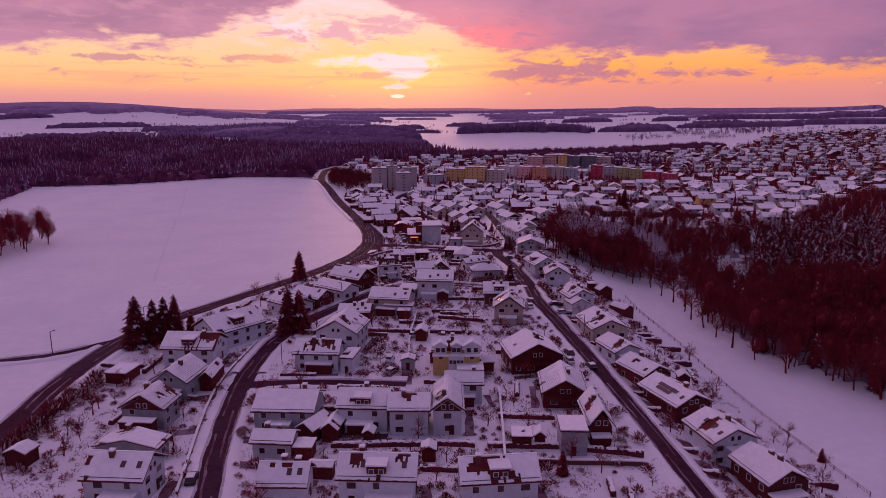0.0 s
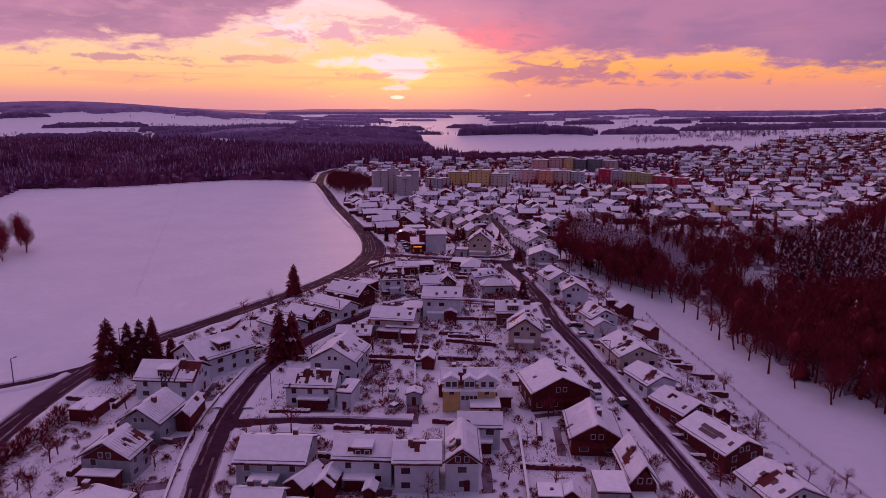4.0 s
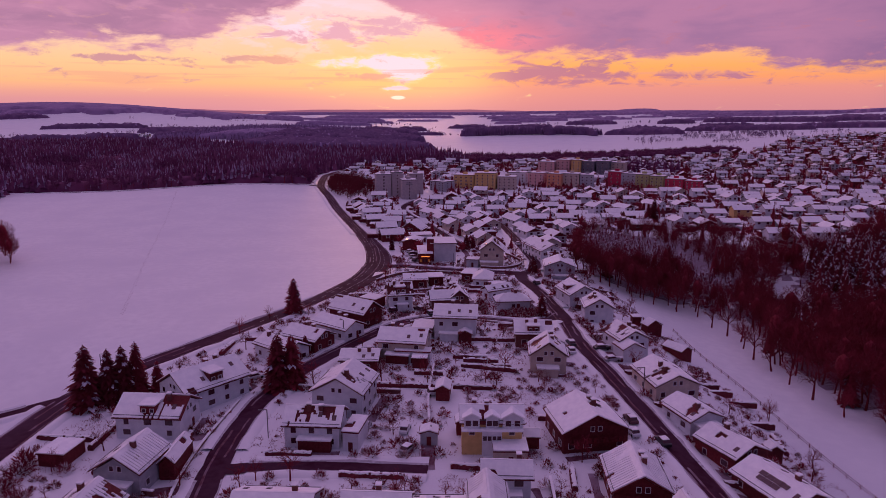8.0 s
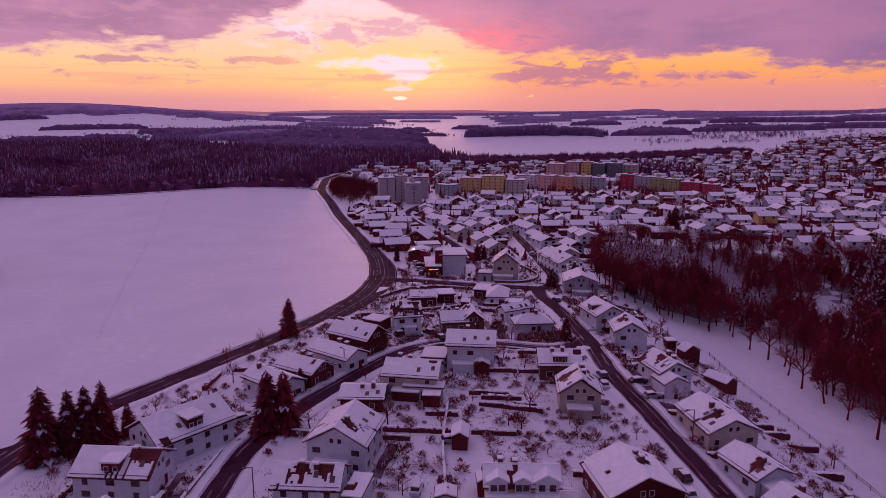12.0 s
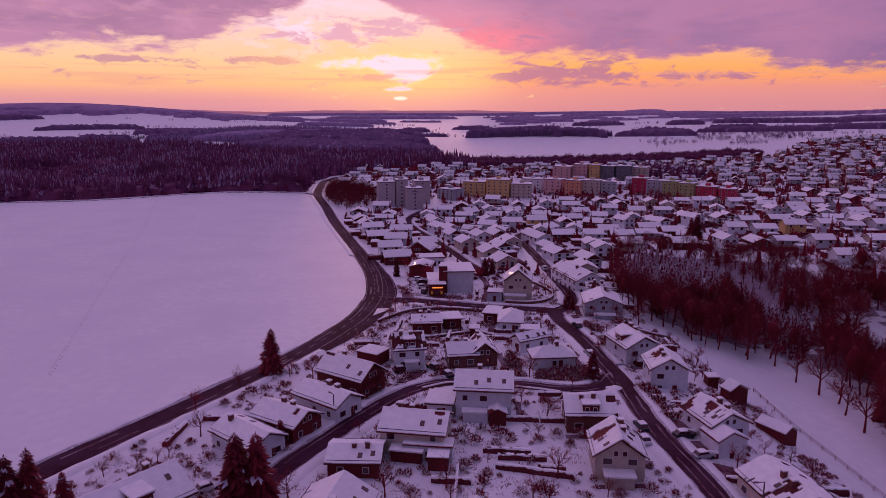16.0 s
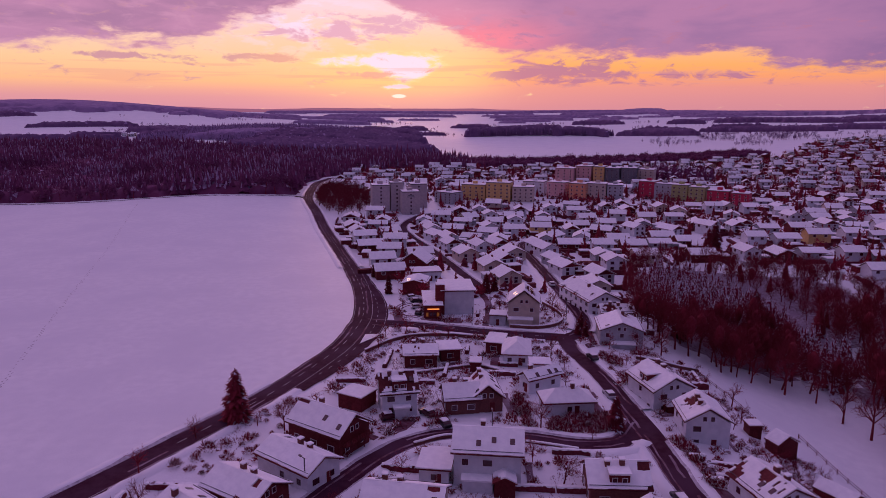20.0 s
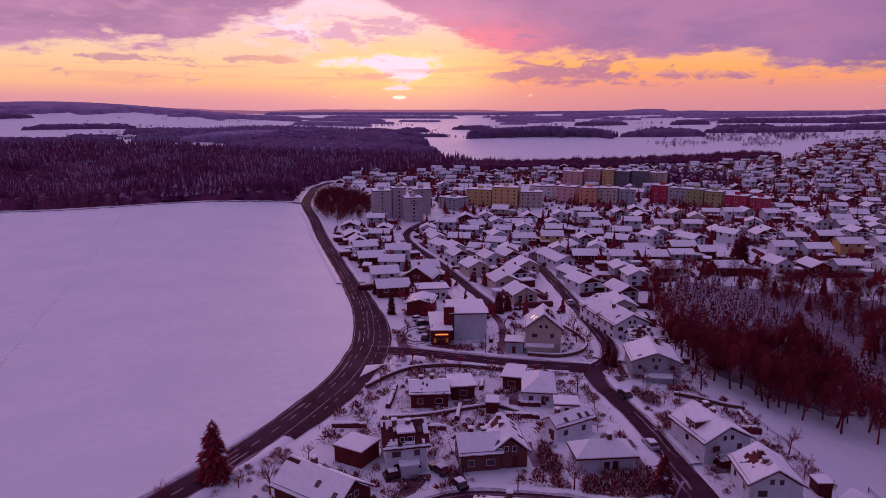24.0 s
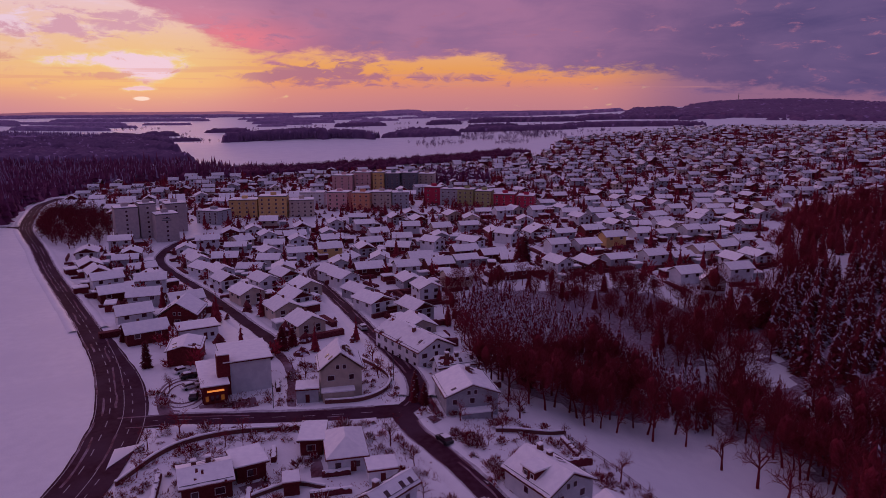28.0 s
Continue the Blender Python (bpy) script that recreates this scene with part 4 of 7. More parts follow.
MIDDLE = []
MIDDLE += [(38, 550, 0, 0), (57, 550, 1, 0), (72, 543, 4, 90), (93, 553, 2, 0), (104, 543, 6, 0), (126, 546, 3, 0), (157, 542, 7, 90), (179, 540, 1, 90), (28, 487, 4, 90), (42, 485, 8, 90), (58, 481, 2, 0), (74, 477, 6, 60), (90, 475, 1, 30), (107, 468, 4, 30), (128, 472, 7, 30), (150, 481, 0, 0), (49, 435, 6, 90), (62, 425, 1, 90), (77, 429, 6, 90), (90, 432, 9, 90), (105, 437, 6, 90), (33, 431, 0, 20)]
MIDDLE += [(35, 415, 1, 20), (36, 396, 9, 20), (37, 378, 4, 20), (-51, 521, 7, 90), (-46, 485, 9, 90), (-12, 528, 4, 90), (-0, 548, 6, 0), (12, 548, 1, 0), (-18, 489, 2, 30), (-14, 459, 4, 30), (-7, 431, 0, 20), (-1, 405, 3, 20), (6, 420, 7, 20), (4, 457, 9, 70), (13, 470, 1, 70), (15, 433, 2, 20), (14, 393, 0, 20), (-5, 487, 6, 80), (1, 513, 9, 80), (19, 508, 1, 80), (-33, 433, 7, 90), (-34, 412, 2, 90)]
MIDDLE += [(148, 407, 9, 90), (163, 403, 1, 90), (175, 401, 9, 90), (191, 406, 3, 90), (207, 411, 3, 90), (222, 417, 1, 90), (170, 444, 8, 90), (190, 450, 1, 90), (204, 450, 9, 90), (219, 449, 1, 90), (228, 447, 3, 90), (138, 440, 1, 90), (152, 438, 4, 90), (191, 387, 0, 0), (205, 390, 4, 0), (144, 475, 0, 0), (158, 470, 9, 90), (176, 473, 6, 90)]


def town_plots():
    rnd = random.Random(5)
    P = []
    taken = BUILT + [(a, b) for a, b, _, _ in MIDDLE]
    for line in (HILL_STREET, UPPER_STREET):
        for side in (-1, 1):
            for row in (11.5, 29, 46):
                G = glide(line, 1.0)
                run = 6.0 + row * 0.2
                for a, b in zip(G, G[1:]):
                    run += (b - a).length
                    if run < 17.5:
                        continue
                    d = (b - a).normalized()
                    x, y = a.x + d.y * side * row, a.y - d.x * side * row
                    if inside(x, y, TOWN) and not inside(x, y, RIGHT_WOOD) and road_gap(x, y) > 6.2 and min(math.hypot(x - bx, y - by) for bx, by in taken) > 14.0 and not any(x0 < x < x1 and y0 < y < y1 for x0, y0, x1, y1 in CLEAR):
                        P.append((x, y, math.degrees(math.atan2(d.y, d.x)) - 90 + rnd.choice((0, 0, 90))))
                        taken.append((x, y))
                        run = 0.0
    for j in range(54):
        for i in range(118):
            v = 330 + j * 24.5 * (1 + max(0, j - 11) * 0.012)
            u = -130 + i * 16.4 + rnd.uniform(-3.5, 3.5) + (j % 3) * 5
            a = radians(-9 + 7 * math.sin(j * 0.5))
            x, y = u * math.cos(a) - (v - 330) * math.sin(a) * 0.3, v + u * math.sin(a) * 0.55 + rnd.uniform(-4, 4)
            if not inside(x, y, TOWN) or inside(x, y, RIGHT_WOOD) or any(x0 < x < x1 and y0 < y < y1 for x0, y0, x1, y1 in CLEAR):
                continue
            if road_gap(x, y) < 7.0 or rnd.random() < 0.10 or noise.noise(Vector((x * 0.008, y * 0.011, 6.6))) > 0.48 or min(math.hypot(x - bx, y - by) for bx, by in taken if abs(by - y) < 20 or by == BUILT[0][1]) < 13.6:
                continue
            taken.append((x, y))
            P.append((x, y, rnd.choice((0, 90, 90, 90, 0)) + rnd.uniform(-14, 14) - 6))
    P.sort(key=lambda p: math.hypot(p[0] + 13, p[1] - 140))
    return P


def plain_window():
    V = [(-0.8, -0.03, 0), (0.8, -0.03, 0), (0.8, -0.03, 1.4), (-0.8, -0.03, 1.4), (-0.68, -0.03, 0.12), (0.68, -0.03, 0.12), (0.68, -0.03, 1.28), (-0.68, -0.03, 1.28),
         (-0.8, 0.03, 0), (0.8, 0.03, 0), (0.8, 0.03, 1.4), (-0.8, 0.03, 1.4)]
    F = [(0, 1, 5, 4), (1, 2, 6, 5), (2, 3, 7, 6), (3, 0, 4, 7), (8, 9, 1, 0), (9, 10, 2, 1), (10, 11, 3, 2), (11, 8, 0, 3), (4, 5, 6, 7)]
    return mesh_of("window", V, F, [FRAME, GLASS], [0] * 8 + [1])


PLAIN_WINDOW = plain_window()


def plain_house(k):
    """One of the ordinary houses of the slope, with parts."""
    rnd = random.Random(100 + k)
    W, L, H, R = rnd.uniform(3.5, 4.3), rnd.uniform(4.3, 5.6), rnd.choice((3.6, 4.2, 4.8, 5.2)), rnd.uniform(1.4, 2.2)
    mt, word = [(WHITEWALL, "white"), (WHITEWALL, "white"), (GREYWALL, "grey"), (BEIGEWALL, "beige"), (WHITEWALL, "white"), (BEIGEWALL, "sand-coloured"), (DARKWOOD, "dark timber"), (WHITEWALL, "white"), (YELLOWWALL, "yellow"), (GREYWALL, "grey")][k]
    ob = thing("house", f"{word} two-storey house with a snow-covered gabled roof", "house", pose(0, -3000 - 20 * k, 0), "houses on the slope")
    V = [(-W, -L, -2), (W, -L, -2), (W, -L, H), (0, -L, H + R), (-W, -L, H), (-W, L, -2), (W, L, -2), (W, L, H), (0, L, H + R), (-W, L, H)]
    part("wall", mesh_of("wall", V, [(0, 1, 2, 3, 4), (9, 8, 7, 6, 5), (1, 6, 7, 2), (5, 0, 4, 9)], mt), ob)
    dx, dz = 0.6, 0.6 * R / W
    for s in (-1, 1):
        V = []
        for yy in (-L - 0.6, L + 0.6):
            V += [(0, yy, H + R), (s * (W + dx), yy, H - dz), (s * (W + dx), yy, H - dz + 0.16), (0, yy, H + R + 0.16), (s * (W + dx - 0.1), yy, H - dz + 0.40), (0, yy, H + R + 0.40)]
        F = [(0, 1, 7, 6), (1, 2, 8, 7), (0, 3, 2, 1), (6, 7, 8, 9), (3, 5, 4, 2), (9, 8, 10, 11), (2, 4, 10, 8), (5, 11, 10, 4)]
        part("roof_slope", mesh_of("roof_slope", V, F, [TILE, ROOF_SNOW], [0, 0, 0, 0, 1, 1, 1, 1]), ob, "tiled slope under thick snow")
    for yy in (-L - 0.01,):
        for i in (-0.45, 0.45):
            for zz in (1.0, H - 1.6):
                part("window", PLAIN_WINDOW, ob, "", (i * W, yy, zz))
    for s in (-1, 1):
        for i in (-0.5, 0.5):
            part("window", PLAIN_WINDOW, ob, "", (s * (W + 0.01), i * L, H - 1.7), s * math.pi / 2)
    if k % 2 == 0:
        part("gable_cladding", mesh_of("gable_cladding", [(-W + 0.2, -L - 0.05, H), (W - 0.2, -L - 0.05, H), (0, -L - 0.05, H + R - 0.2)], [(0, 1, 2)], DARKWOOD), ob, "dark timber gable")
    part("chimney", box_mesh("chimney", BRICK, (0.4, 1.1, 1.2, 1.9, H + R * 0.4, H + R + 0.8)), ob)
    return ob


def town():
    plots = town_plots()
    rnd = random.Random(8)
    protos = [plain_house(k) for k in range(10)]
    for x, y, k, turn in MIDDLE:
        copy_thing(protos[k], pose(x, y, ter(x, y), 0, 0, turn))
    for x, y, rot in plots[:132]:
        k = rnd.choice((0, 1, 2, 3, 4, 5, 6, 7, 9, 9, 6))
        copy_thing(protos[k], pose(x, y, ter(x, y), 0, 0, rot))
    for p in protos:
        for c in list(p.children_recursive) + [p]:
            bpy.data.objects.remove(c)
    VV, FF, MI, n = [], [], [], 0
    village = [(rnd.uniform(-640, -470), rnd.uniform(1330, 1590), rnd.uniform(0, 180)) for _ in range(54)]
    for x, y, turn in plots[132:] + village:
        W, L, H, R = rnd.uniform(3.0, 4.0), rnd.uniform(3.8, 5.3), rnd.choice((4.0, 4.8, 5.4)), rnd.uniform(1.3, 2.2)
        a = radians(turn)
        c, s, z = math.cos(a), math.sin(a), ter(x, y)
        e = 0.6
        loc = [(-W, -L, -2), (W, -L, -2), (W, -L, H), (0, -L, H + R), (-W, -L, H), (-W, L, -2), (W, L, -2), (W, L, H), (0, L, H + R), (-W, L, H)]
        f = [(0, 1, 2), (0, 2, 4), (2, 3, 4), (9, 7, 5), (7, 6, 5), (9, 8, 7), (1, 6, 7), (1, 7, 2), (5, 0, 4), (5, 4, 9)]
        mi = [rnd.choice((0, 0, 0, 1, 2, 3))] * 10
        if rnd.random() < 0.35:
            mi = [3 if q in (2, 5) else v for q, v in enumerate(mi)]
        b = len(loc)
        for sg in (-1, 1):
            o = len(loc)
            loc += [(0, -L - e, H + R + 0.1), (sg * (W + e), -L - e, H - e * R / W + 0.1), (sg * (W + e), L + e, H - e * R / W + 0.1), (0, L + e, H + R + 0.1),
                    (0, -L - e, H + R + 0.45), (sg * (W + e), -L - e, H - e * R / W + 0.4), (sg * (W + e), L + e, H - e * R / W + 0.4), (0, L + e, H + R + 0.45)]
            f += [(o, o + 1, o + 2), (o, o + 2, o + 3), (o + 4, o + 5, o + 6), (o + 4, o + 6, o + 7), (o + 1, o + 2, o + 6), (o + 1, o + 6, o + 5), (o, o + 1, o + 5), (o, o + 5, o + 4)]
            mi += [4, 4, 5, 5, 4, 4, 4, 4]
        for wx in (-0.5, 0.5):
            for wz in (1.0, 3.6):
                for (px, py, qx, qy) in ((wx * W, -L - 0.03, 0.7, 0), (-W - 0.03, wx * L, 0, 0.7), (W + 0.03, wx * L, 0, 0.7)):
                    o = len(loc)
                    loc += [(px - qx, py - qy, wz), (px + qx, py + qy, wz), (px + qx, py + qy, wz + 1.3), (px - qx, py - qy, wz + 1.3)]
                    f += [(o, o + 1, o + 2), (o, o + 2, o + 3)]
                    mi += [6, 6]
        A = np.array(loc)
        VV.append(np.stack([x + A[:, 0] * c - A[:, 1] * s, y + A[:, 0] * s + A[:, 1] * c, z + A[:, 2]], -1))
        FF.append(np.array(f) + n)
        MI += mi
        n += len(A)
    me = mesh_of("distant_houses", np.concatenate(VV), np.concatenate(FF), [WHITEWALL, BEIGEWALL, GREYWALL, DARKWOOD, TILE, ROOF_SNOW, GLASS], MI)
    tagged(new("distant_houses", me), "many distant houses with snowy gabled roofs on the hillside", "houses", kind="stuff")
    return plots


PLOTS = town()


# ---- trees ----
def spruce(seed, h, r, layers, per, frost=0.15, full=0.85, lite=False):
    """Trunk and drooping branch sprays: vertices, triangles, material numbers (0 bark, 1 needles, 2 frosted)."""
    rnd = random.Random(seed)
    V, F, M = [], [], []
    for i in range(5):
        a = i * 2 * math.pi / 5
        V.append((0.022 * h * math.cos(a), 0.022 * h * math.sin(a), 0))
    V.append((0, 0, h * 0.97))
    for i in range(5):
        F.append((i, (i + 1) % 5, 5))
        M.append(0)
    step = h / layers
    lop = [rnd.uniform(0.82, 1.15) for _ in range(8)]          # uneven sides
    for l in range(layers):
        t = l / (layers - 1)
        z = h * (0.07 + 0.91 * t)
        rr = r * (1 - t) ** full * rnd.uniform(0.85, 1.12) + 0.05 * r
        n = max(4, int(per * (1 - 0.6 * t)))
        off = rnd.random() * 6
        for k in range(n):
            a = off + k * 2 * math.pi / n + rnd.uniform(-0.25, 0.25)
            q = rr * rnd.uniform(0.62, 1.10) * lop[int(a / 6.2832 * 8) % 8]
            dn = q * rnd.uniform(0.16, 0.44)
            wd = (0.30 if lite else 0.15) * q + step * 0.10
            c, s = math.cos(a), math.sin(a)
            m = 2 if rnd.random() < frost else 1
            zi = z + rnd.uniform(-0.4, 0.4) * step
            b = len(V)
            if lite:
                V += [(0.05 * q * c, 0.05 * q * s, zi + step * 0.6), (0.6 * q * c - wd * s, 0.6 * q * s + wd * c, zi - dn * 0.6), (q * c, q * s, zi - dn), (0.6 * q * c + wd * s, 0.6 * q * s - wd * c, zi - dn * 0.6)]
                F += [(b, b + 1, b + 2), (b, b + 2, b + 3)]
                M += [m, m]
                continue
            # a spray: a narrow central blade and two side blades that hang from it
            V += [(0.1 * q * c, 0.1 * q * s, zi + step * 0.5), (0.62 * q * c - wd * s, 0.62 * q * s + wd * c, zi - dn * 0.55), (q * c, q * s, zi - dn), (0.62 * q * c + wd * s, 0.62 * q * s - wd * c, zi - dn * 0.55)]
            F += [(b, b + 1, b + 2), (b, b + 2, b + 3)]
            M += [m, m]
            for sd in (-1, 1):
                a2 = a + sd * rnd.uniform(0.22, 0.42)
                q2 = q * rnd.uniform(0.72, 0.98)
                c2, s2 = math.cos(a2), math.sin(a2)
                b = len(V)
                V += [(0.42 * q * c, 0.42 * q * s, zi - dn * 0.15), (q2 * 0.75 * c2 - wd * 0.6 * s2, q2 * 0.75 * s2 + wd * 0.6 * c2, zi - dn * 0.75 - step * 0.3), (q2 * c2, q2 * s2, zi - dn * 0.95 - step * rnd.uniform(0.1, 0.6))]
                F.append((b, b + 1, b + 2))
                M.append(m)
    b = len(V)          # dense dark heart of the crown
    for i in range(7):
        a = i * 2 * math.pi / 7
        V.append((0.60 * r * math.cos(a), 0.60 * r * math.sin(a), h * 0.10))
    for i in range(7):
        a = i * 2 * math.pi / 7 + 0.4
        V.append((0.44 * r * (0.5 ** full) * math.cos(a), 0.44 * r * (0.5 ** full) * math.sin(a), h * 0.55))
    V.append((0, 0, h * 0.9))
    hm = 2 if frost > 0.95 else 1
    for i in range(7):
        j = (i + 1) % 7
        F += [(b + i, b + j, b + 7 + i), (b + j, b + 7 + j, b + 7 + i), (b + 7 + i, b + 7 + j, b + 14)]
        M += [hm] * 3
    return np.array(V), np.array(F), np.array(M)


def bare_tree(seed, h, spread=0.34, depth=4, kids=4, twig=0.02):
    """Leafless tree: tapered trunk, forking limbs, fine twigs. Materials: 0 bark, 1 twigs."""
    rnd = random.Random(seed)
    V, F, M = [], [], []

    def limb(p, d, ln, rad, lv):
        n = 5 if lv == 0 else 3
        segs = 3 if lv < 2 else 2
        side = d.orthogonal().normalized()
        up = d.cross(side)
        rings, q, dd = [], p.copy(), d.copy()
        for i in range(segs + 1):
            rr = rad * (1 - 0.68 * i / segs)
            b = len(V)
            for k in range(n):
                a = k * 2 * math.pi / n
                v = q + (side * math.cos(a) + up * math.sin(a)) * rr
                V.append(tuple(v))
            rings.append((b, q.copy(), dd.copy()))
            dd = (dd + Vector((rnd.uniform(-1, 1), rnd.uniform(-1, 1), rnd.uniform(-0.2, 0.7))) * 0.16).normalized()
            q = q + dd * ln / segs
        for (a, _, _), (b, _, _) in zip(rings, rings[1:]):
            for k in range(n):
                k2 = (k + 1) % n
                F.extend([(a + k, a + k2, b + k2), (a + k, b + k2, b + k)])
                M.extend([0 if lv < 2 else 1] * 2)
        if lv < depth:
            m = kids + (2 if lv == 0 else 0)
            for i in range(m):
                f = rnd.uniform(0.38 if lv == 0 else 0.25, 1.0)
                j = min(int(f * segs), segs - 1)
                base = rings[j][1].lerp(rings[j + 1][1], f * segs - j)
                az = i * 2.4 + rnd.uniform(-0.5, 0.5)
                o = d.orthogonal().normalized()
                o.rotate(Matrix.Rotation(az, 3, d))
                nd = (d * rnd.uniform(0.45, 0.85) + o * rnd.uniform(0.6, 1.0) + Vector((0, 0, 0.18))).normalized()
                limb(base, nd, ln * rnd.uniform(0.48, 0.70), rad * 0.55 * (1.15 - 0.4 * f), lv + 1)

    limb(Vector((0, 0, 0)), Vector((rnd.uniform(-0.06, 0.06), rnd.uniform(-0.06, 0.06), 1)).normalized(), h * 0.52, h * 0.020 + 0.03, 0)
    return np.array(V), np.array(F), np.array(M)


def round_tree(seed, h, r, n=330, mid=0.66, tall=0.36, heart=0.0):
    """Leafless broad crown: trunk, main limbs and a cloud of thin twigs."""
    rnd = random.Random(seed)
    V, F, M = bare_tree(seed, h, depth=1 if n > 150 else 0, kids=5)
    V, F, M = list(map(tuple, V)), list(map(tuple, F)), list(M)
    for _ in range(n):
        while True:
            p = Vector((rnd.uniform(-1, 1), rnd.uniform(-1, 1), rnd.uniform(-1, 1)))
            if 0.15 < p.length < 1:
                break
        c = Vector((p.x * r, p.y * r, h * mid + p.z * h * tall))
        d = (Vector((p.x, p.y, p.z * 0.6 + 0.55)).normalized() + Vector((rnd.uniform(-1, 1), rnd.uniform(-1, 1), rnd.uniform(-0.6, 0.9))) * 0.55).normalized()
        ln, wd = rnd.uniform(0.9, 2.1), (rnd.uniform(0.05, 0.11) if n > 240 else rnd.uniform(0.12, 0.24) * (1.0 if n > 60 else 1.7))
        o = d.orthogonal().normalized()
        o.rotate(Matrix.Rotation(rnd.random() * 6.28, 3, d))
        o *= wd
        b = len(V)
        V += [tuple(c - d * ln * 0.5 - o), tuple(c - d * ln * 0.5 + o), tuple(c + d * ln * 0.6)]
        F.append((b, b + 1, b + 2))
        M.append(1)
    if heart:           # where the twigs stand too dense to see through
        b = len(V)
        for j, (zz, rr) in enumerate(((-0.72, 0.5), (-0.2, 0.95), (0.35, 0.85))):
            for i in range(7):
                a, k = i * 0.8976 + j * 0.45, heart * rnd.uniform(0.72, 1.15)
                V.append((r * rr * k * math.cos(a) + rnd.uniform(-0.12, 0.12) * r, r * rr * k * math.sin(a), h * mid + h * tall * (zz + rnd.uniform(-0.12, 0.12)) * 0.8))
        V.append((0, 0, h * (mid + tall * 0.62)))
        for j in range(2):
            for i in range(7):
                p = (i + 1) % 7
                F += [(b + j * 7 + i, b + j * 7 + p, b + j * 7 + 7 + i), (b + j * 7 + p, b + j * 7 + 7 + p, b + j * 7 + 7 + i)]
                M += [1, 1]
        for i in range(7):
            F.append((b + 14 + i, b + 14 + (i + 1) % 7, b + 21))
            M.append(1)
    return np.array(V), np.array(F), np.array(M)


def canopy(name, label, areas, mats, shares, category="wood", tops=(0.62, 0.8, 0.9, 1.0, 1.08)):
    """Closed tree cover seen from afar: areas of (covered(x, y), x0, x1, y0, y1, cell, height), every point a treetop or a gap."""
    rnd = random.Random(len(name) + len(areas))
    VV, FF, MI, n = [], [], [], 0
    for covered, x0, x1, y0, y1, cell, hgt in areas:
        nx, ny = max(3, int((x1 - x0) / cell)), max(3, int((y1 - y0) / cell))
        on = [[covered(x0 + (i + 0.5) * cell, y0 + (j + 0.5) * cell) for i in range(nx)] for j in range(ny)]
        ix = {}

        def vert(i, j):
            if (i, j) not in ix:
                x, y = x0 + (i + rnd.uniform(-0.35, 0.35)) * cell, y0 + (j + rnd.uniform(-0.35, 0.35)) * cell
                full = all(0 <= a < nx and 0 <= b < ny and on[b][a] for a in (i - 1, i) for b in (j - 1, j))
                ix[i, j] = n + len(ix)
                deep = full and all(0 <= a < nx and 0 <= b < ny and on[b][a] for a in (i - 2, i + 1) for b in (j - 2, j + 1))
                VV.append((x, y, ter(x, y) + (hgt * rnd.choice(tops) * (1.0 if deep else 0.72) if full else -0.5)))
            return ix[i, j]
        for j in range(ny):
            for i in range(nx):
                if on[j][i]:
                    a, b, c, d = vert(i, j), vert(i + 1, j), vert(i + 1, j + 1), vert(i, j + 1)
                    FF += [(a, b, c), (a, c, d)]
                    edge = not (0 < i < nx - 1 and 0 < j < ny - 1 and on[j - 1][i] and on[j][i - 1] and on[j][i + 1])
                    k = 0 if edge or rnd.random() < shares else 1
                    MI += [k, k if rnd.random() < 0.7 else 0]
        n += len(ix)
    me = mesh_of(name, np.array(VV), np.array(FF), mats, MI, smooth=True)
    return tagged(new(name, me), label, category, kind="stuff")


def scatter(name, label, category, spots, protos, mats, kind="stuff"):
    """Many trees joined into one object. spots: x, y, scale, prototype."""
    VV, FF, MM, n = [], [], [], 0
    rnd = random.Random(len(spots))
    for x, y, s, k in spots:
        V, F, M = protos[k]
        a = rnd.random() * 6.28
        c, sn = math.cos(a) * s, math.sin(a) * s
        VV.append(np.stack([x + V[:, 0] * c - V[:, 1] * sn, y + V[:, 0] * sn + V[:, 1] * c, ter(x, y) - 0.2 + V[:, 2] * s], -1))
        FF.append(F + n)
        MM.append(M)
        n += len(V)
    me = mesh_of(name, np.concatenate(VV), np.concatenate(FF), mats, np.concatenate(MM))
    return tagged(new(name, me), label, category, kind=kind)


def spots_in(poly, gap, seed, kinds, lo=0.75, hi=1.2, keep=None):
    rnd = random.Random(seed)
    x0, x1 = min(p[0] for p in poly), max(p[0] for p in poly)
    y0, y1 = min(p[1] for p in poly), max(p[1] for p in poly)
    S = []
    y = y0
    while y < y1:
        x = x0
        while x < x1:
            px, py = x + rnd.uniform(-0.45, 0.45) * gap, y + rnd.uniform(-0.45, 0.45) * gap
            if inside(px, py, poly) and (keep is None or keep(px, py)):
                S.append((px, py, rnd.uniform(lo, hi), rnd.choice(kinds)))
            x += gap
        y += gap
    return S


WOOD_MATS = [BARK, NEEDLE, FROST]
FOREST = [spruce(11, 14.5, 3.6, 13, 11, 0.05, 0.7), spruce(12, 16, 3.7, 14, 11, 0.08, 0.7), spruce(13, 12.5, 3.4, 12, 11, 0.05, 0.7)]
FOREST += [(V, F, M) for V, F, M in (round_tree(21, 13, 4.2, 640, heart=0.36), round_tree(22, 15, 4.6, 700, heart=0.36), round_tree(23, 11, 3.8, 560, heart=0.36))]
FOREST += [round_tree(24, 14, 4.4, 520), round_tree(25, 16, 4.8, 560), round_tree(26, 12, 4.0, 440)]
YOUNG = [spruce(31, 7.0, 1.8, 10, 9, 0.80), spruce(32, 6.0, 1.7, 9, 9, 0.86), spruce(33, 8.0, 1.9, 11, 9, 0.72)]
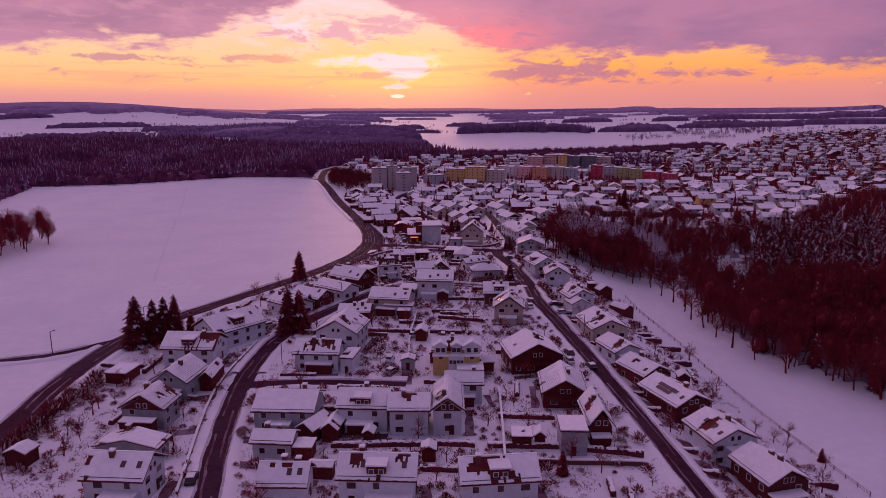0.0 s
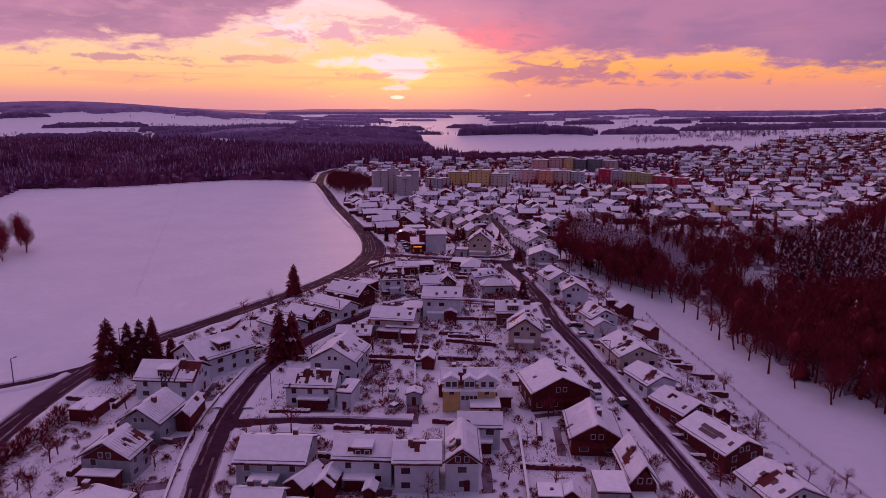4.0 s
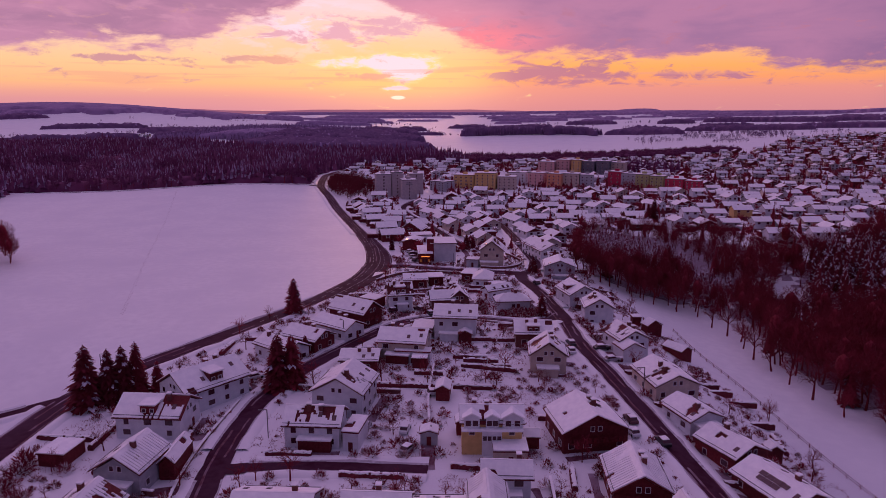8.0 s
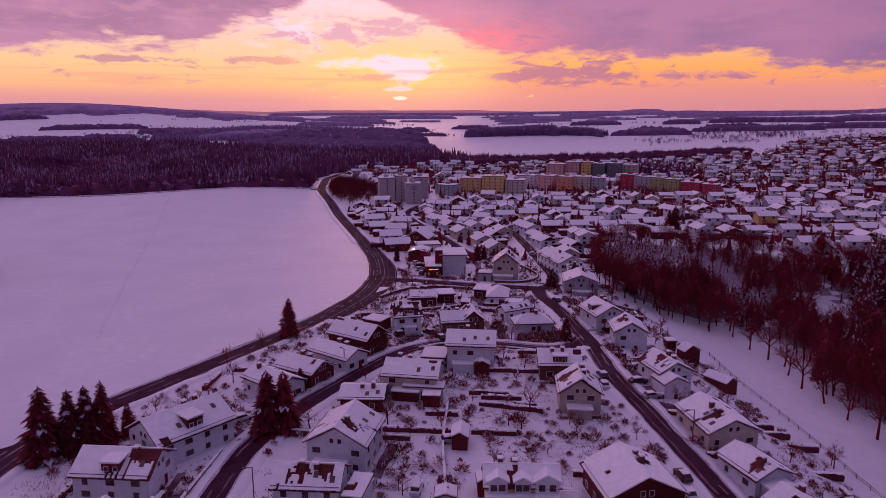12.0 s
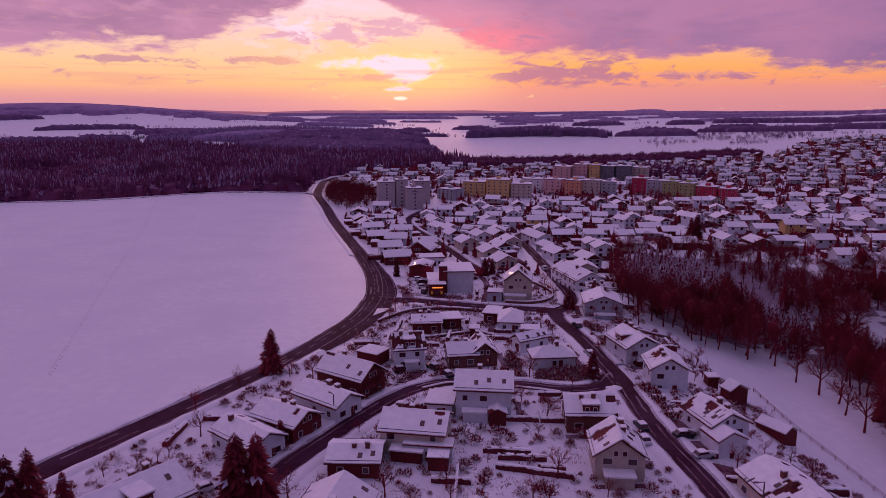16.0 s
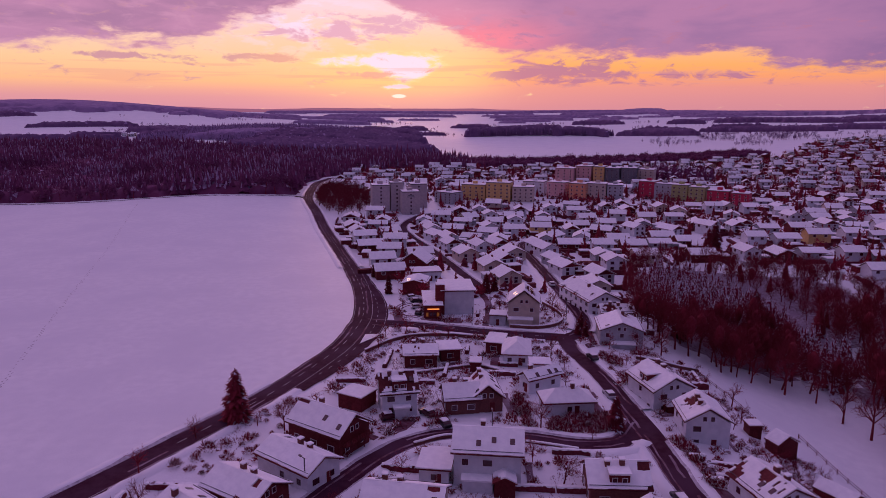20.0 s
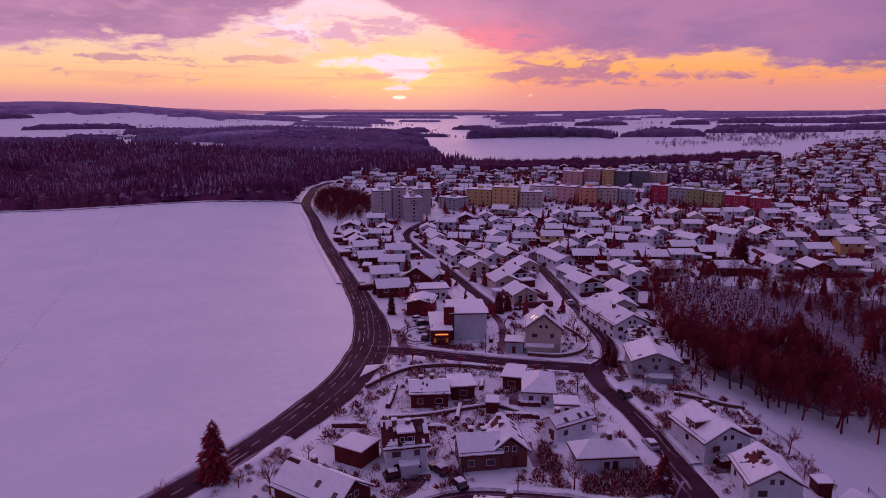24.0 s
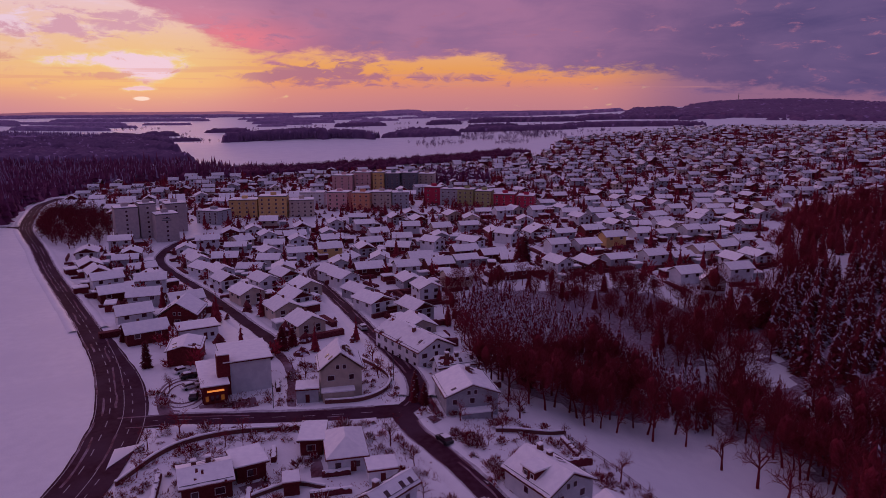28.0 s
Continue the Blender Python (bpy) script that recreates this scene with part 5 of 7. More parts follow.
FROSTY = [spruce(41, 14, 3.2, 18, 13, 0.20, 0.7), spruce(42, 12.5, 3.0, 17, 13, 0.30, 0.7)]
LOW = [spruce(51, 13, 4.8, 6, 7, 0.2, 0.45, True), spruce(52, 12.5, 4.8, 6, 7, 0.3, 0.4, True), spruce(53, 13.5, 4.6, 6, 7, 0.12, 0.45, True)]
NURSERY = [(62, 366), (73, 381), (87, 381), (98, 356), (103, 338), (105, 323), (113, 308), (107, 297), (97, 291), (90, 296), (97, 315), (92, 333), (74, 331), (57, 320), (55, 333)]
DENSE = [(66, 321), (80, 327), (92, 331), (96, 315), (88, 297), (68, 293), (56, 298), (58, 312)]
YOUNG_EDGE = [(48, 318), (56, 338), (60, 372), (74, 386), (88, 386), (100, 360), (108, 340), (110, 322), (70, 318)]
LOWER_WOOD = [(99, 288), (112, 294), (118, 280), (150, 280), (190, 256), (300, 248), (300, 170), (142, 160), (112, 190), (101, 216), (99, 245), (106, 270)]
CLEARING = [(112, 296), (128, 326), (148, 324), (146, 300), (150, 282), (118, 280)]
FROST_WOOD = [(132, 300), (150, 326), (178, 352), (231, 356), (300, 352), (345, 300), (300, 250), (190, 258), (150, 284)]


def right_wood():
    glade = random.Random(9)
    young = lambda x, y: inside(x, y, NURSERY) or (inside(x, y, CLEARING) and glade.random() < 0.55)
    frosty = lambda x, y: inside(x, y, FROST_WOOD)
    near = lambda x, y: math.hypot(x - 60, y - 240) < 190
    clump = lambda x, y: inside(x, y, DENSE)
    edge = lambda x, y: inside(x, y, YOUNG_EDGE)
    S = spots_in(DENSE, 4.6, 1, (3, 4, 5, 4, 3, 5), 0.75, 1.0)
    S += spots_in(RIGHT_WOOD, 5.4, 1, (2, 6, 7, 8, 3, 7, 8, 4), 0.75, 1.15, lambda x, y: near(x, y) and not young(x, y) and not frosty(x, y) and not clump(x, y) and not edge(x, y) and not inside(x, y, LOWER_WOOD))
    S += spots_in(RIGHT_WOOD, 8.5, 2, (0, 1, 2, 3, 4), 0.8, 1.2, lambda x, y: not near(x, y) and not frosty(x, y))
    S += spots_in(LOWER_WOOD, 4.9, 6, (3, 4, 6, 7, 8, 3, 4, 0), 0.75, 1.1)
    S = [(x, y, k * (0.62 if x < 150 and y > 332 else 1.0), n) for x, y, k, n in S]      # low growth towards the town
    scatter("mixed_wood", "dark mixed wood of bare trees and spruces in the hollow", "wood", S, FOREST, [BARK, TWIG, FROST])
    scatter("young_spruces", "dense plantation of young frosted spruces", "wood", spots_in(NURSERY, 2.9, 3, (0, 1, 2)), YOUNG, WOOD_MATS)
    V, F, ix = [], [], {}
    jog = random.Random(12)
    for j in range(80):
        for i in range(110):
            x, y = 40 + i * 4.0, 120 + j * 4.0
            if all(inside(x + u, y + v, RIGHT_WOOD) for u in (-6, 6) for v in (-6, 6)) and near(x, y) and not young(x, y) and noise.noise(Vector((x * 0.06, y * 0.06, 1.5))) > -0.5:
                for a, b in ((i, j), (i + 1, j), (i + 1, j + 1), (i, j + 1)):
                    if (a, b) not in ix:
                        ix[a, b] = len(V)
                        px, py = 38 + a * 4.0 + jog.uniform(-1.2, 1.2), 118 + b * 4.0 + jog.uniform(-1.2, 1.2)
                        V.append((px, py, ter(px, py) + 0.12))
                F.append((ix[i, j], ix[i + 1, j], ix[i + 1, j + 1], ix[i, j + 1]))
    tagged(new("forest_floor", mesh_of("forest_floor", V, F, LITTER)), "leaf litter and brambles on the floor of the wood", "forest floor", kind="structure")
    scatter("frosted_spruces", "frosted spruces climbing the bank", "wood", spots_in(FROST_WOOD, 5.4, 5, (0, 1)), FROSTY, [BARK, NEEDLE, FROST])


right_wood()
LEFT_WOOD = [(-297, 440), (-332, 560), (-285, 564), (-215, 562), (-150, 573), (-112, 583), (-117, 625), (-124, 690), (-120, 745), (-60, 850), (60, 875), (40, 930), (-100, 980), (-500, 1050), (-900, 1000), (-900, 300), (-420, 330)]


def slim_spruce(seed, h, r, frost, skirts=5, sides=6):
    """A far spruce: ragged skirts of branches, some of them white."""
    rnd = random.Random(seed)
    V, F, M = [], [], []
    for q0 in range(skirts):
        t = q0 / skirts
        b = len(V)
        for i in range(sides):
            a = i * 6.2832 / sides + rnd.uniform(-0.35, 0.35) + t * 5
            q = r * (1 - t) ** 0.8 * rnd.uniform(0.65, 1.25)
            V.append((q * math.cos(a), q * math.sin(a), h * (0.10 + 0.82 * t + rnd.uniform(-0.05, 0.04))))
        V.append((rnd.uniform(-0.1, 0.1), rnd.uniform(-0.1, 0.1), h * min(1.0, 0.10 + 0.82 * t + 0.34)))
        for i in range(sides):
            F.append((b + i, b + (i + 1) % sides, b + sides))
            M.append(2 if rnd.random() < frost else 1)
    return np.array(V), np.array(F), np.array(M)


SLIM = [slim_spruce(131, 16, 3.0, 0.06), slim_spruce(132, 18, 3.1, 0.12), slim_spruce(133, 15, 3.3, 0.03), slim_spruce(134, 14, 2.9, 0.42), slim_spruce(135, 16, 3.4, 0.22)]
FARBARE = [round_tree(136, 15, 4.6, 150, 0.62, 0.38), round_tree(137, 13, 4.2, 150, 0.6, 0.4)]


def left_forest():
    """Spruces of uneven height with frosted stands and bare crowns along the border of the field."""
    rnd = random.Random(7)
    S = []
    for x, y, k, n in spots_in(LEFT_WOOD, 5.3, 7, (0, 1, 2, 4), 0.75, 1.1, keep=lambda x, y: math.hypot(x, y) < 1120 and abs(x) < y * 0.85):
        v = noise.noise(Vector((x * 0.013, y * 0.013, 5.0)))
        w = noise.noise(Vector((x * 0.021, y * 0.017, 9.0)))
        u = noise.noise(Vector((x * 0.05, y * 0.05, 2.0)))
        if u > 0.42 and rnd.random() < 0.7:
            continue
        if w > 0.14:
            n = rnd.choice((3, 3, 4))
        elif w < -0.18 and y < 760:
            n = rnd.choice((5, 6, 5, 6, 0))
        S.append((x, y, k * (0.92 + 0.45 * v + 0.2 * u), n))
    scatter("spruce_forest", "dark spruce forest with frosted stands at the far edge of the field", "wood", S, SLIM + FARBARE, [BARK, PLAINNEEDLE, FROSTWOOD])


left_forest()
canopy("forest_canopy", "close treetops of the dark spruce forest", [(lambda x, y: inside(x, y, LEFT_WOOD) and noise.noise(Vector((x * 0.05, y * 0.05, 2.0))) < 0.45, -900, 80, 300, 1060, 4.0, 7.0)], [PLAINNEEDLE, FROSTWOOD], 0.93)
CLUMP = [(-186, 280), (-183, 326), (-215, 345), (-300, 320), (-290, 270)]
scatter("field_copse", "copse of tall bare trees at the edge of the field", "wood", spots_in(CLUMP, 7.5, 9, (3, 4, 5), 0.7, 1.1), FOREST, [BARK, TWIG, FROST])
TOWER_WOOD = [(-92, 545), (-72, 520), (-60, 535), (-58, 560), (-66, 600), (-92, 640), (-100, 600)]
scatter("roadside_wood", "thicket of bare trees beside the apartment towers", "wood", spots_in(TOWER_WOOD, 5.6, 10, (0, 1), 0.7, 1.15), [round_tree(115, 9, 2.9, 330, 0.56, 0.44), round_tree(116, 10.5, 3.1, 360, 0.56, 0.44)], [BARK, TWIG, FROST])
BELT = [(-110, 862), (60, 872), (180, 885), (200, 930), (330, 960), (420, 1030), (380, 1060), (200, 980), (60, 940), (-110, 930)]
scatter("tree_belt", "belt of dark trees between the town and the fields", "wood", spots_in(BELT, 6.0, 11, (3, 3, 4, 4, 4, 4), 0.75, 1.2) + spots_in([(166, 730), (215, 700), (240, 760), (190, 790)], 8, 12, (0, 1, 2)), LOW + [round_tree(111, 10, 4.4, 60, 0.48, 0.44, 0.8), round_tree(112, 8.5, 4.2, 60, 0.48, 0.44, 0.8)], [BARK, PLAINNEEDLE, FROST])


# ---- far woods and hills ----
def far_woods():
    """Woods and hedgerows of the open country. Rows: bearing from and to in degrees, distance, depth, height of the trees."""
    rnd = random.Random(77)
    ex, ey = -12.0, 100.0
    dark = [(1.9, 9.6, 1375, 190, 16), (9.4, 13.2, 1400, 80, 14), (13.8, 20.0, 1525, 70, 11), (20.0, 29.0, 1690, 60, 12), (28.0, 38.5, 1790, 70, 12), (17.6, 20.4, 2380, 80, 14), (10.2, 14.4, 2420, 50, 13), (-6.8, -1.7, 1235, 110, 13),
            (-3.9, -1.2, 1930, 50, 12), (-4.5, 0.5, 1640, 22, 9), (-30.5, -23.4, 2020, 46, 12), (-24.2, -18.3, 1800, 80, 13), (-37.0, -30.0, 2320, 50, 12), (21.0, 30.0, 2500, 130, 15), (29.0, 37.5, 2580, 170, 15), (-19.0, -15.5, 1660, 50, 11),
            (14.8, 19.0, 1880, 26, 10), (20.5, 25.0, 2080, 24, 10), (0.5, 4.0, 2120, 40, 12), (33.5, 35.0, 1990, 30, 9), (15.4, 17.4, 1760, 30, 16), (36.5, 56.0, 2560, 1000, 15), (33.0, 37.5, 2780, 400, 14), (-15.0, -1.4, 1120, 120, 13), (-17.0, -0.6, 965, 150, 12), (-23.5, -19.5, 1270, 60, 11), (-33.0, -24.0, 1180, 40, 11), (-20.5, -17.0, 1530, 120, 12), (-35.0, -27.0, 1560, 14, 8), (-28.0, -24.0, 1700, 20, 9)]
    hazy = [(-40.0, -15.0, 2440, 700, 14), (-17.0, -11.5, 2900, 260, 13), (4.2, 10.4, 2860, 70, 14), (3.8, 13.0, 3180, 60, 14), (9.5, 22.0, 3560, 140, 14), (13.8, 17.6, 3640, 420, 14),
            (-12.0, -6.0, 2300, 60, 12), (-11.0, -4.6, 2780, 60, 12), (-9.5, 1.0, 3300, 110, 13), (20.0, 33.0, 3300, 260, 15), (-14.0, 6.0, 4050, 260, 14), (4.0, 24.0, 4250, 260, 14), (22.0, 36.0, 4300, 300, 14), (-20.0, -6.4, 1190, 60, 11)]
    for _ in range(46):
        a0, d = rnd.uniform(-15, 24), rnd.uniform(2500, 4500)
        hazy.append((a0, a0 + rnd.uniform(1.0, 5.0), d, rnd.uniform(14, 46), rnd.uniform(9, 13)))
    lone = []                                              # hedgerows and single trees out in the fields
    for _ in range(150):
        a0, d = (rnd.uniform(-34, 34), rnd.uniform(1300, 2500)) if rnd.random() < 0.72 else (rnd.uniform(13, 26), rnd.uniform(1180, 1650))
        if -2.0 < a0 < 14 and d < 1420:
            continue
        n = rnd.choice((1, 1, 2, 5, 9, 14))
        for i in range(n):
            a = radians(a0 + i * rnd.uniform(0.16, 0.3) + rnd.uniform(-0.05, 0.05))
            q = d + rnd.uniform(-5, 5) + i * 2
            lone.append((ex + q * math.sin(a), ey + q * math.cos(a), rnd.uniform(0.45, 0.85), rnd.randrange(2)))
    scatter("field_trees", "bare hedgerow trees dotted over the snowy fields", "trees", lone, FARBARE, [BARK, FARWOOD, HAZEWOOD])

    def area(a0, a1, d0, depth, hgt):
        sd = rnd.random() * 90
        wide = radians(a1 - a0) * d0

        def covered(x, y):
            d, a = math.hypot(x - ex, y - ey), math.degrees(math.atan2(x - ex, y - ey))
            u = (a - a0) / (a1 - a0)
            n1 = noise.noise(Vector((u * max(2.0, wide / 90), d * 0.012, sd)))
            n2 = noise.noise(Vector((u * wide / 22, d * 0.05, sd + 7)))
            full = depth * max(0.0, min(1.0, min(u, 1 - u) * 5 + 0.25))
            return -0.02 < u < 1.02 and d0 + depth * (0.22 * n1 + 0.10 * n2) < d < d0 + full * (1 + 0.3 * n1 + 0.2 * n2)
        pts = [(ex + d * math.sin(radians(a)), ey + d * math.cos(radians(a))) for a in (a0, (a0 + a1) / 2, a1) for d in (d0 - depth * 0.35, d0 + depth * 1.5)]
        xs, ys = [p[0] for p in pts], [p[1] for p in pts]
        cell = max(3.4, d0 / 360, math.sqrt(wide * depth / 6500))
        return (covered, min(xs) - 6, max(xs) + 6, min(ys) - 6, max(ys) + 6, cell, hgt)
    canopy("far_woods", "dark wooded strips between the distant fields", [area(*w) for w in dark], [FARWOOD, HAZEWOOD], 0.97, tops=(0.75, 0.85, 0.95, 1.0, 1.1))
    # the paler tint of these woods is painted haze
    canopy("hazy_woods", "woods and hills along the horizon with haze painted into their colour", [area(*w) for w in hazy], [HAZEWOOD, FARWOOD], 1.0, tops=(0.86, 0.93, 1.0, 1.04))
    ridge = [(-500, 1225), (-330, 1195), (-130, 1230), (-110, 1420), (-330, 1480), (-480, 1440)]
    frosted = [(x, y, s, k) for x, y, s, k in spots_in(ridge, 5.4, 19, (0, 1, 2, 3, 4), 0.55, 0.85) if noise.noise(Vector((x * 0.01, y * 0.012, 3))) > -0.45]
    knoll = spots_in([(45, 1478), (140, 1462), (240, 1462), (330, 1500), (330, 1540), (60, 1560)], 5.5, 23, (0, 1, 2), 0.6, 0.95)
    scatter("frosted_forest", "frosted forest on the ridge behind the dark spruces, paled by painted haze", "wood", frosted, SLIM, [BARK, HAZEWOOD, FARWOOD])
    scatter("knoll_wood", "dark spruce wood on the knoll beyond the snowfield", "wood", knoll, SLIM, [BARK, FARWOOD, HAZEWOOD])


far_woods()


def far_hills():
    """The last range of hills, where land and sky meet; its haze is a painted glow."""
    V, F = [], []
    for i in range(161):
        a = radians(-60 + i * 0.9)
        r = 4650
        top = 60 + 14 * noise.noise(Vector((i * 0.11, 2.2, 0))) + 7 * noise.noise(Vector((i * 0.45, 5.2, 0)))
        for z in (-30, top):
            V.append((r * math.sin(a), r * math.cos(a), z))
    F = [(2 * i, 2 * i + 2, 2 * i + 3, 2 * i + 1) for i in range(160)]
    tagged(new("backdrop_hills", mesh_of("backdrop_hills", V, F, HILLS)), "last range of hills, evening haze imitated by a pink glow", "hills", kind="structure")


far_hills()


# ---- gardens: trees, shrubs, hedges, sheds ----
TAKEN = []          # x, y, radius of what already stands
for o in scene.objects:
    if o.parent is None and o.type == "EMPTY" and o.name.split(".")[0] not in ("camera",):
        ext = [c for c in o.children if c.name.split(".")[0] == "wall"]
        r = max((max(abs(v[0]) for v in c.bound_box) + max(abs(v[1]) for v in c.bound_box)) / 2 for c in ext) if ext else 4
        TAKEN.append((o.location.x, o.location.y, r * 1.12))


def free(x, y, r):
    if road_gap(x, y) < r + 0.6:
        return False
    return all((x - a) ** 2 + (y - b) ** 2 > (r + q) ** 2 for a, b, q in TAKEN)


def split_tree(name, label, category, group, shape, mats):
    """A tree as a thing of trunk and crown."""
    V, F, M = shape
    ob = thing(name, label, category, pose(0, -2500, -80), group)
    for nm, pick in (("trunk", M == 0), ("crown", M != 0)):
        f = F[pick]
        if len(f):
            u, inv = np.unique(f, return_inverse=True)
            part(nm, mesh_of(nm, V[u], inv.reshape(f.shape), mats, M[pick]), ob)
    return ob


def plant(proto, x, y, s=1.0, rz=0.0, sink=0.1):
    c = copy_thing(proto, pose(x, y, ter(x, y) - sink, 0, 0, rz))
    c.scale = (s, s, s)
    return c


BARE_MATS = [BARK, TWIG]
SPRUCES = [split_tree("spruce", "tall dark spruce standing in the snow", "tree", "garden conifers", spruce(61 + i, 12, r, 34, 26, 0.05, 0.55), WOOD_MATS) for i, r in enumerate((3.3, 3.0, 4.0))]
BARES = [split_tree("bare_tree", "leafless garden tree with fine dark twigs", "tree", "bare garden trees", bare_tree(71 + i, h, depth=3, kids=5), BARE_MATS) for i, h in enumerate((6.0, 5.0, 7.0, 5.5))]
COLUMN = split_tree("columnar_conifer", "dark columnar conifer beside the yard", "tree", "garden conifers", spruce(81, 7.5, 1.5, 28, 18, 0.02, 0.25), WOOD_MATS)


def shrub_mesh(seed, r):
    rnd = random.Random(seed)
    V, F, M = [], [], []
    for _ in range(170):
        a, e, q = rnd.uniform(0, 6.28), rnd.uniform(0.0, 1.45), rnd.uniform(0.35, 1.0) * r
        c = Vector((math.cos(a) * math.cos(e) * q, math.sin(a) * math.cos(e) * q, math.sin(e) * q * 0.95))
        d = (c.normalized() + Vector((rnd.uniform(-1, 1), rnd.uniform(-1, 1), rnd.uniform(-0.3, 1))) * 0.6).normalized()
        o = d.orthogonal().normalized() * rnd.uniform(0.04, 0.11)
        ln = rnd.uniform(0.3, 0.7) * r
        b = len(V)
        V += [tuple(c - o), tuple(c + o), tuple(c + d * ln)]
        F.append((b, b + 1, b + 2))
        M.append(1 if rnd.random() < 0.22 else 0)
    return mesh_of("shrub", np.array(V), np.array(F), [TWIG, ROOF_SNOW], M)


SHRUBS = [shrub_mesh(91 + i, r) for i, r in enumerate((0.9, 1.2, 1.5, 1.1))]


def shrub(x, y, k, s):
    ob = new("shrub", SHRUBS[k])
    ob.matrix_world = pose(x, y, ter(x, y) - 0.05, 0, 0, (x * 47) % 360) @ Matrix.Scale(s, 4)
    tagged(ob, "leafless garden shrub dusted with snow", "shrub", "garden shrubs")


HEDGES = {}


def hedge(x, y, rot, n):
    """A clipped hedge of n metres with snow lying on top."""
    if n not in HEDGES:
        V, F, W, G = [], [], [], []
        k = n * 2
        for i in range(k + 1):
            for j, (yy, zz) in enumerate(((-0.5, -0.6), (-0.55, 0.4), (-0.38, 0.9), (0.38, 0.9), (0.55, 0.4), (0.5, -0.6))):
                b = noise.noise(Vector((i * 0.7 + n, j * 1.3, 2.2))) * 0.22
                V.append((-n / 2 + i * 0.5 + b * 0.4, yy + b * (1 if yy > 0 else -1), zz + (b if zz > 0 else 0)))
            for j, (yy, zz) in enumerate(((-0.44, 0.86), (-0.28, 1.10), (0.28, 1.12), (0.44, 0.86))):
                b = noise.noise(Vector((i * 0.9 + n, j * 1.7, 7.2))) * 0.20
                W.append((-n / 2 + i * 0.5, yy + b, zz + b * 0.7))
        for i in range(k):
            F += [(i * 6 + j, i * 6 + j + 1, i * 6 + j + 7, i * 6 + j + 6) for j in range(5)]
            G += [(i * 4 + j, i * 4 + j + 1, i * 4 + j + 5, i * 4 + j + 4) for j in range(3) if noise.noise(Vector((i * 0.6, n * 3.1, j * 0.4))) < 0.3]
        F += [(0, 1, 2, 3, 4, 5), tuple(k * 6 + j for j in (5, 4, 3, 2, 1, 0))]
        HEDGES[n] = (mesh_of("foliage", V, F, HEDGE), mesh_of("snow_cap", W, G, ROOF_SNOW))
    a, b = HEDGES[n]
    ob = thing("hedge", "dark clipped garden hedge capped with snow", "hedge", pose(x, y, ter(x, y), 0, 0, rot), "garden hedges")
    part("foliage", a, ob)
    part("snow_cap", b, ob)


for x, y, s, k in ((-84.5, 181.5, 1.22, 2), (-80.5, 183.5, 1.08, 0), (-78, 185, 1.1, 0), (-75.8, 187, 1.1, 1), (-72.5, 190, 0.62, 0), (-52.8, 247, 0.95, 2), (-44.8, 191.5, 1.12, 2), (-41.8, 193, 1.05, 2), (-42.3, 211, 0.45, 2),
                   (24.2, 243.5, 0.62, 2), (29.8, 301.5, 0.45, 1), (28, 303.5, 0.40, 0), (4.5, 349, 0.6, 2), (7.5, 351, 0.55, 0), (-37, 371, 0.45, 0), (91, 331, 1.15, 1), (61, 314, 0.95, 1), (110, 416, 1.25, 2), (106, 413, 1.1, 0),
                   (150, 336, 1.1, 0), (156, 334, 1.15, 1), (30, 309, 0.45, 1), (21.5, 114.4, 0.42, 0), (87, 146, 0.3, 0)):
    plant(SPRUCES[k], x, y, s, x * 13)
    TAKEN.append((x, y, 1.6))
plant(COLUMN, -29.5, 346.5)
plant(COLUMN, -8.0, 284.0, 0.35)
for x, y, s, k in ((-76, 139.5, 1.0, 2), (-76.5, 130, 0.9, 0), (74.7, 198.5, 1.0, 2), (84, 155.7, 0.95, 0), (86, 142.7, 0.9, 1), (32.8, 110.6, 0.5, 1), (36.8, 110.7, 0.55, 3), (-74.7, 109, 0.5, 3), (-67.8, 109, 0.45, 1), (15.7, 143.5, 0.7, 0), (-20.9, 186.8, 0.7, 3),
                   (-10.6, 196.7, 0.9, 2), (4, 194, 0.9, 0), (6.5, 192.5, 0.9, 2), (18.7, 238.8, 0.6, 1), (75, 200, 0.9, 3), (-63.7, 225.2, 0.9, 2), (-58.3, 238.5, 0.9, 0), (-9.3, 294.8, 0.6, 1), (48.5, 292, 1.3, 2), (41.4, 291, 1.2, 0), (34.3, 290.9, 1.0, 3), (89, 287, 1.6, 2)):
    plant(BARES[k], x, y, s, x * 29)
    TAKEN.append((x, y, 1.2))
for x, y, s, k in ((90.4, 276.7, 2.0, 0), (92.8, 268.7, 2.2, 2), (95.2, 263, 2.3, 3), (93, 256, 2.2, 1), (92, 246, 2.1, 2), (93, 236, 2.2, 0), (93.5, 226, 2.0, 3), (95, 216, 2.3, 2), (98, 206, 2.0, 1), (103, 196, 2.2, 0), (82, 290, 1.9, 2), (74, 293, 1.8, 0), (66, 294, 1.7, 3)):
    plant(BARES[k], x, y, s, x * 31)

for i in range(26):
    q = random.Random(i)
    a = i / 25
    x, y = -85.3 + 2.0 * q.random() - (0.6 if a < 0.4 else 0), 116 + a * 42
    if i % 3 == 0:
        plant(BARES[i % 4], x + 0.6, y, q.uniform(0.7, 1.0), i * 40)
    else:
        shrub(x, y, i % 4, q.uniform(1.3, 2.0))

GARDENS = [(-86, 96), (-86, 165), (-68, 226), (-44, 275), (-26, 332), (40, 336), (56, 288), (60, 262), (66, 226), (74, 186), (84, 140), (86, 96)]


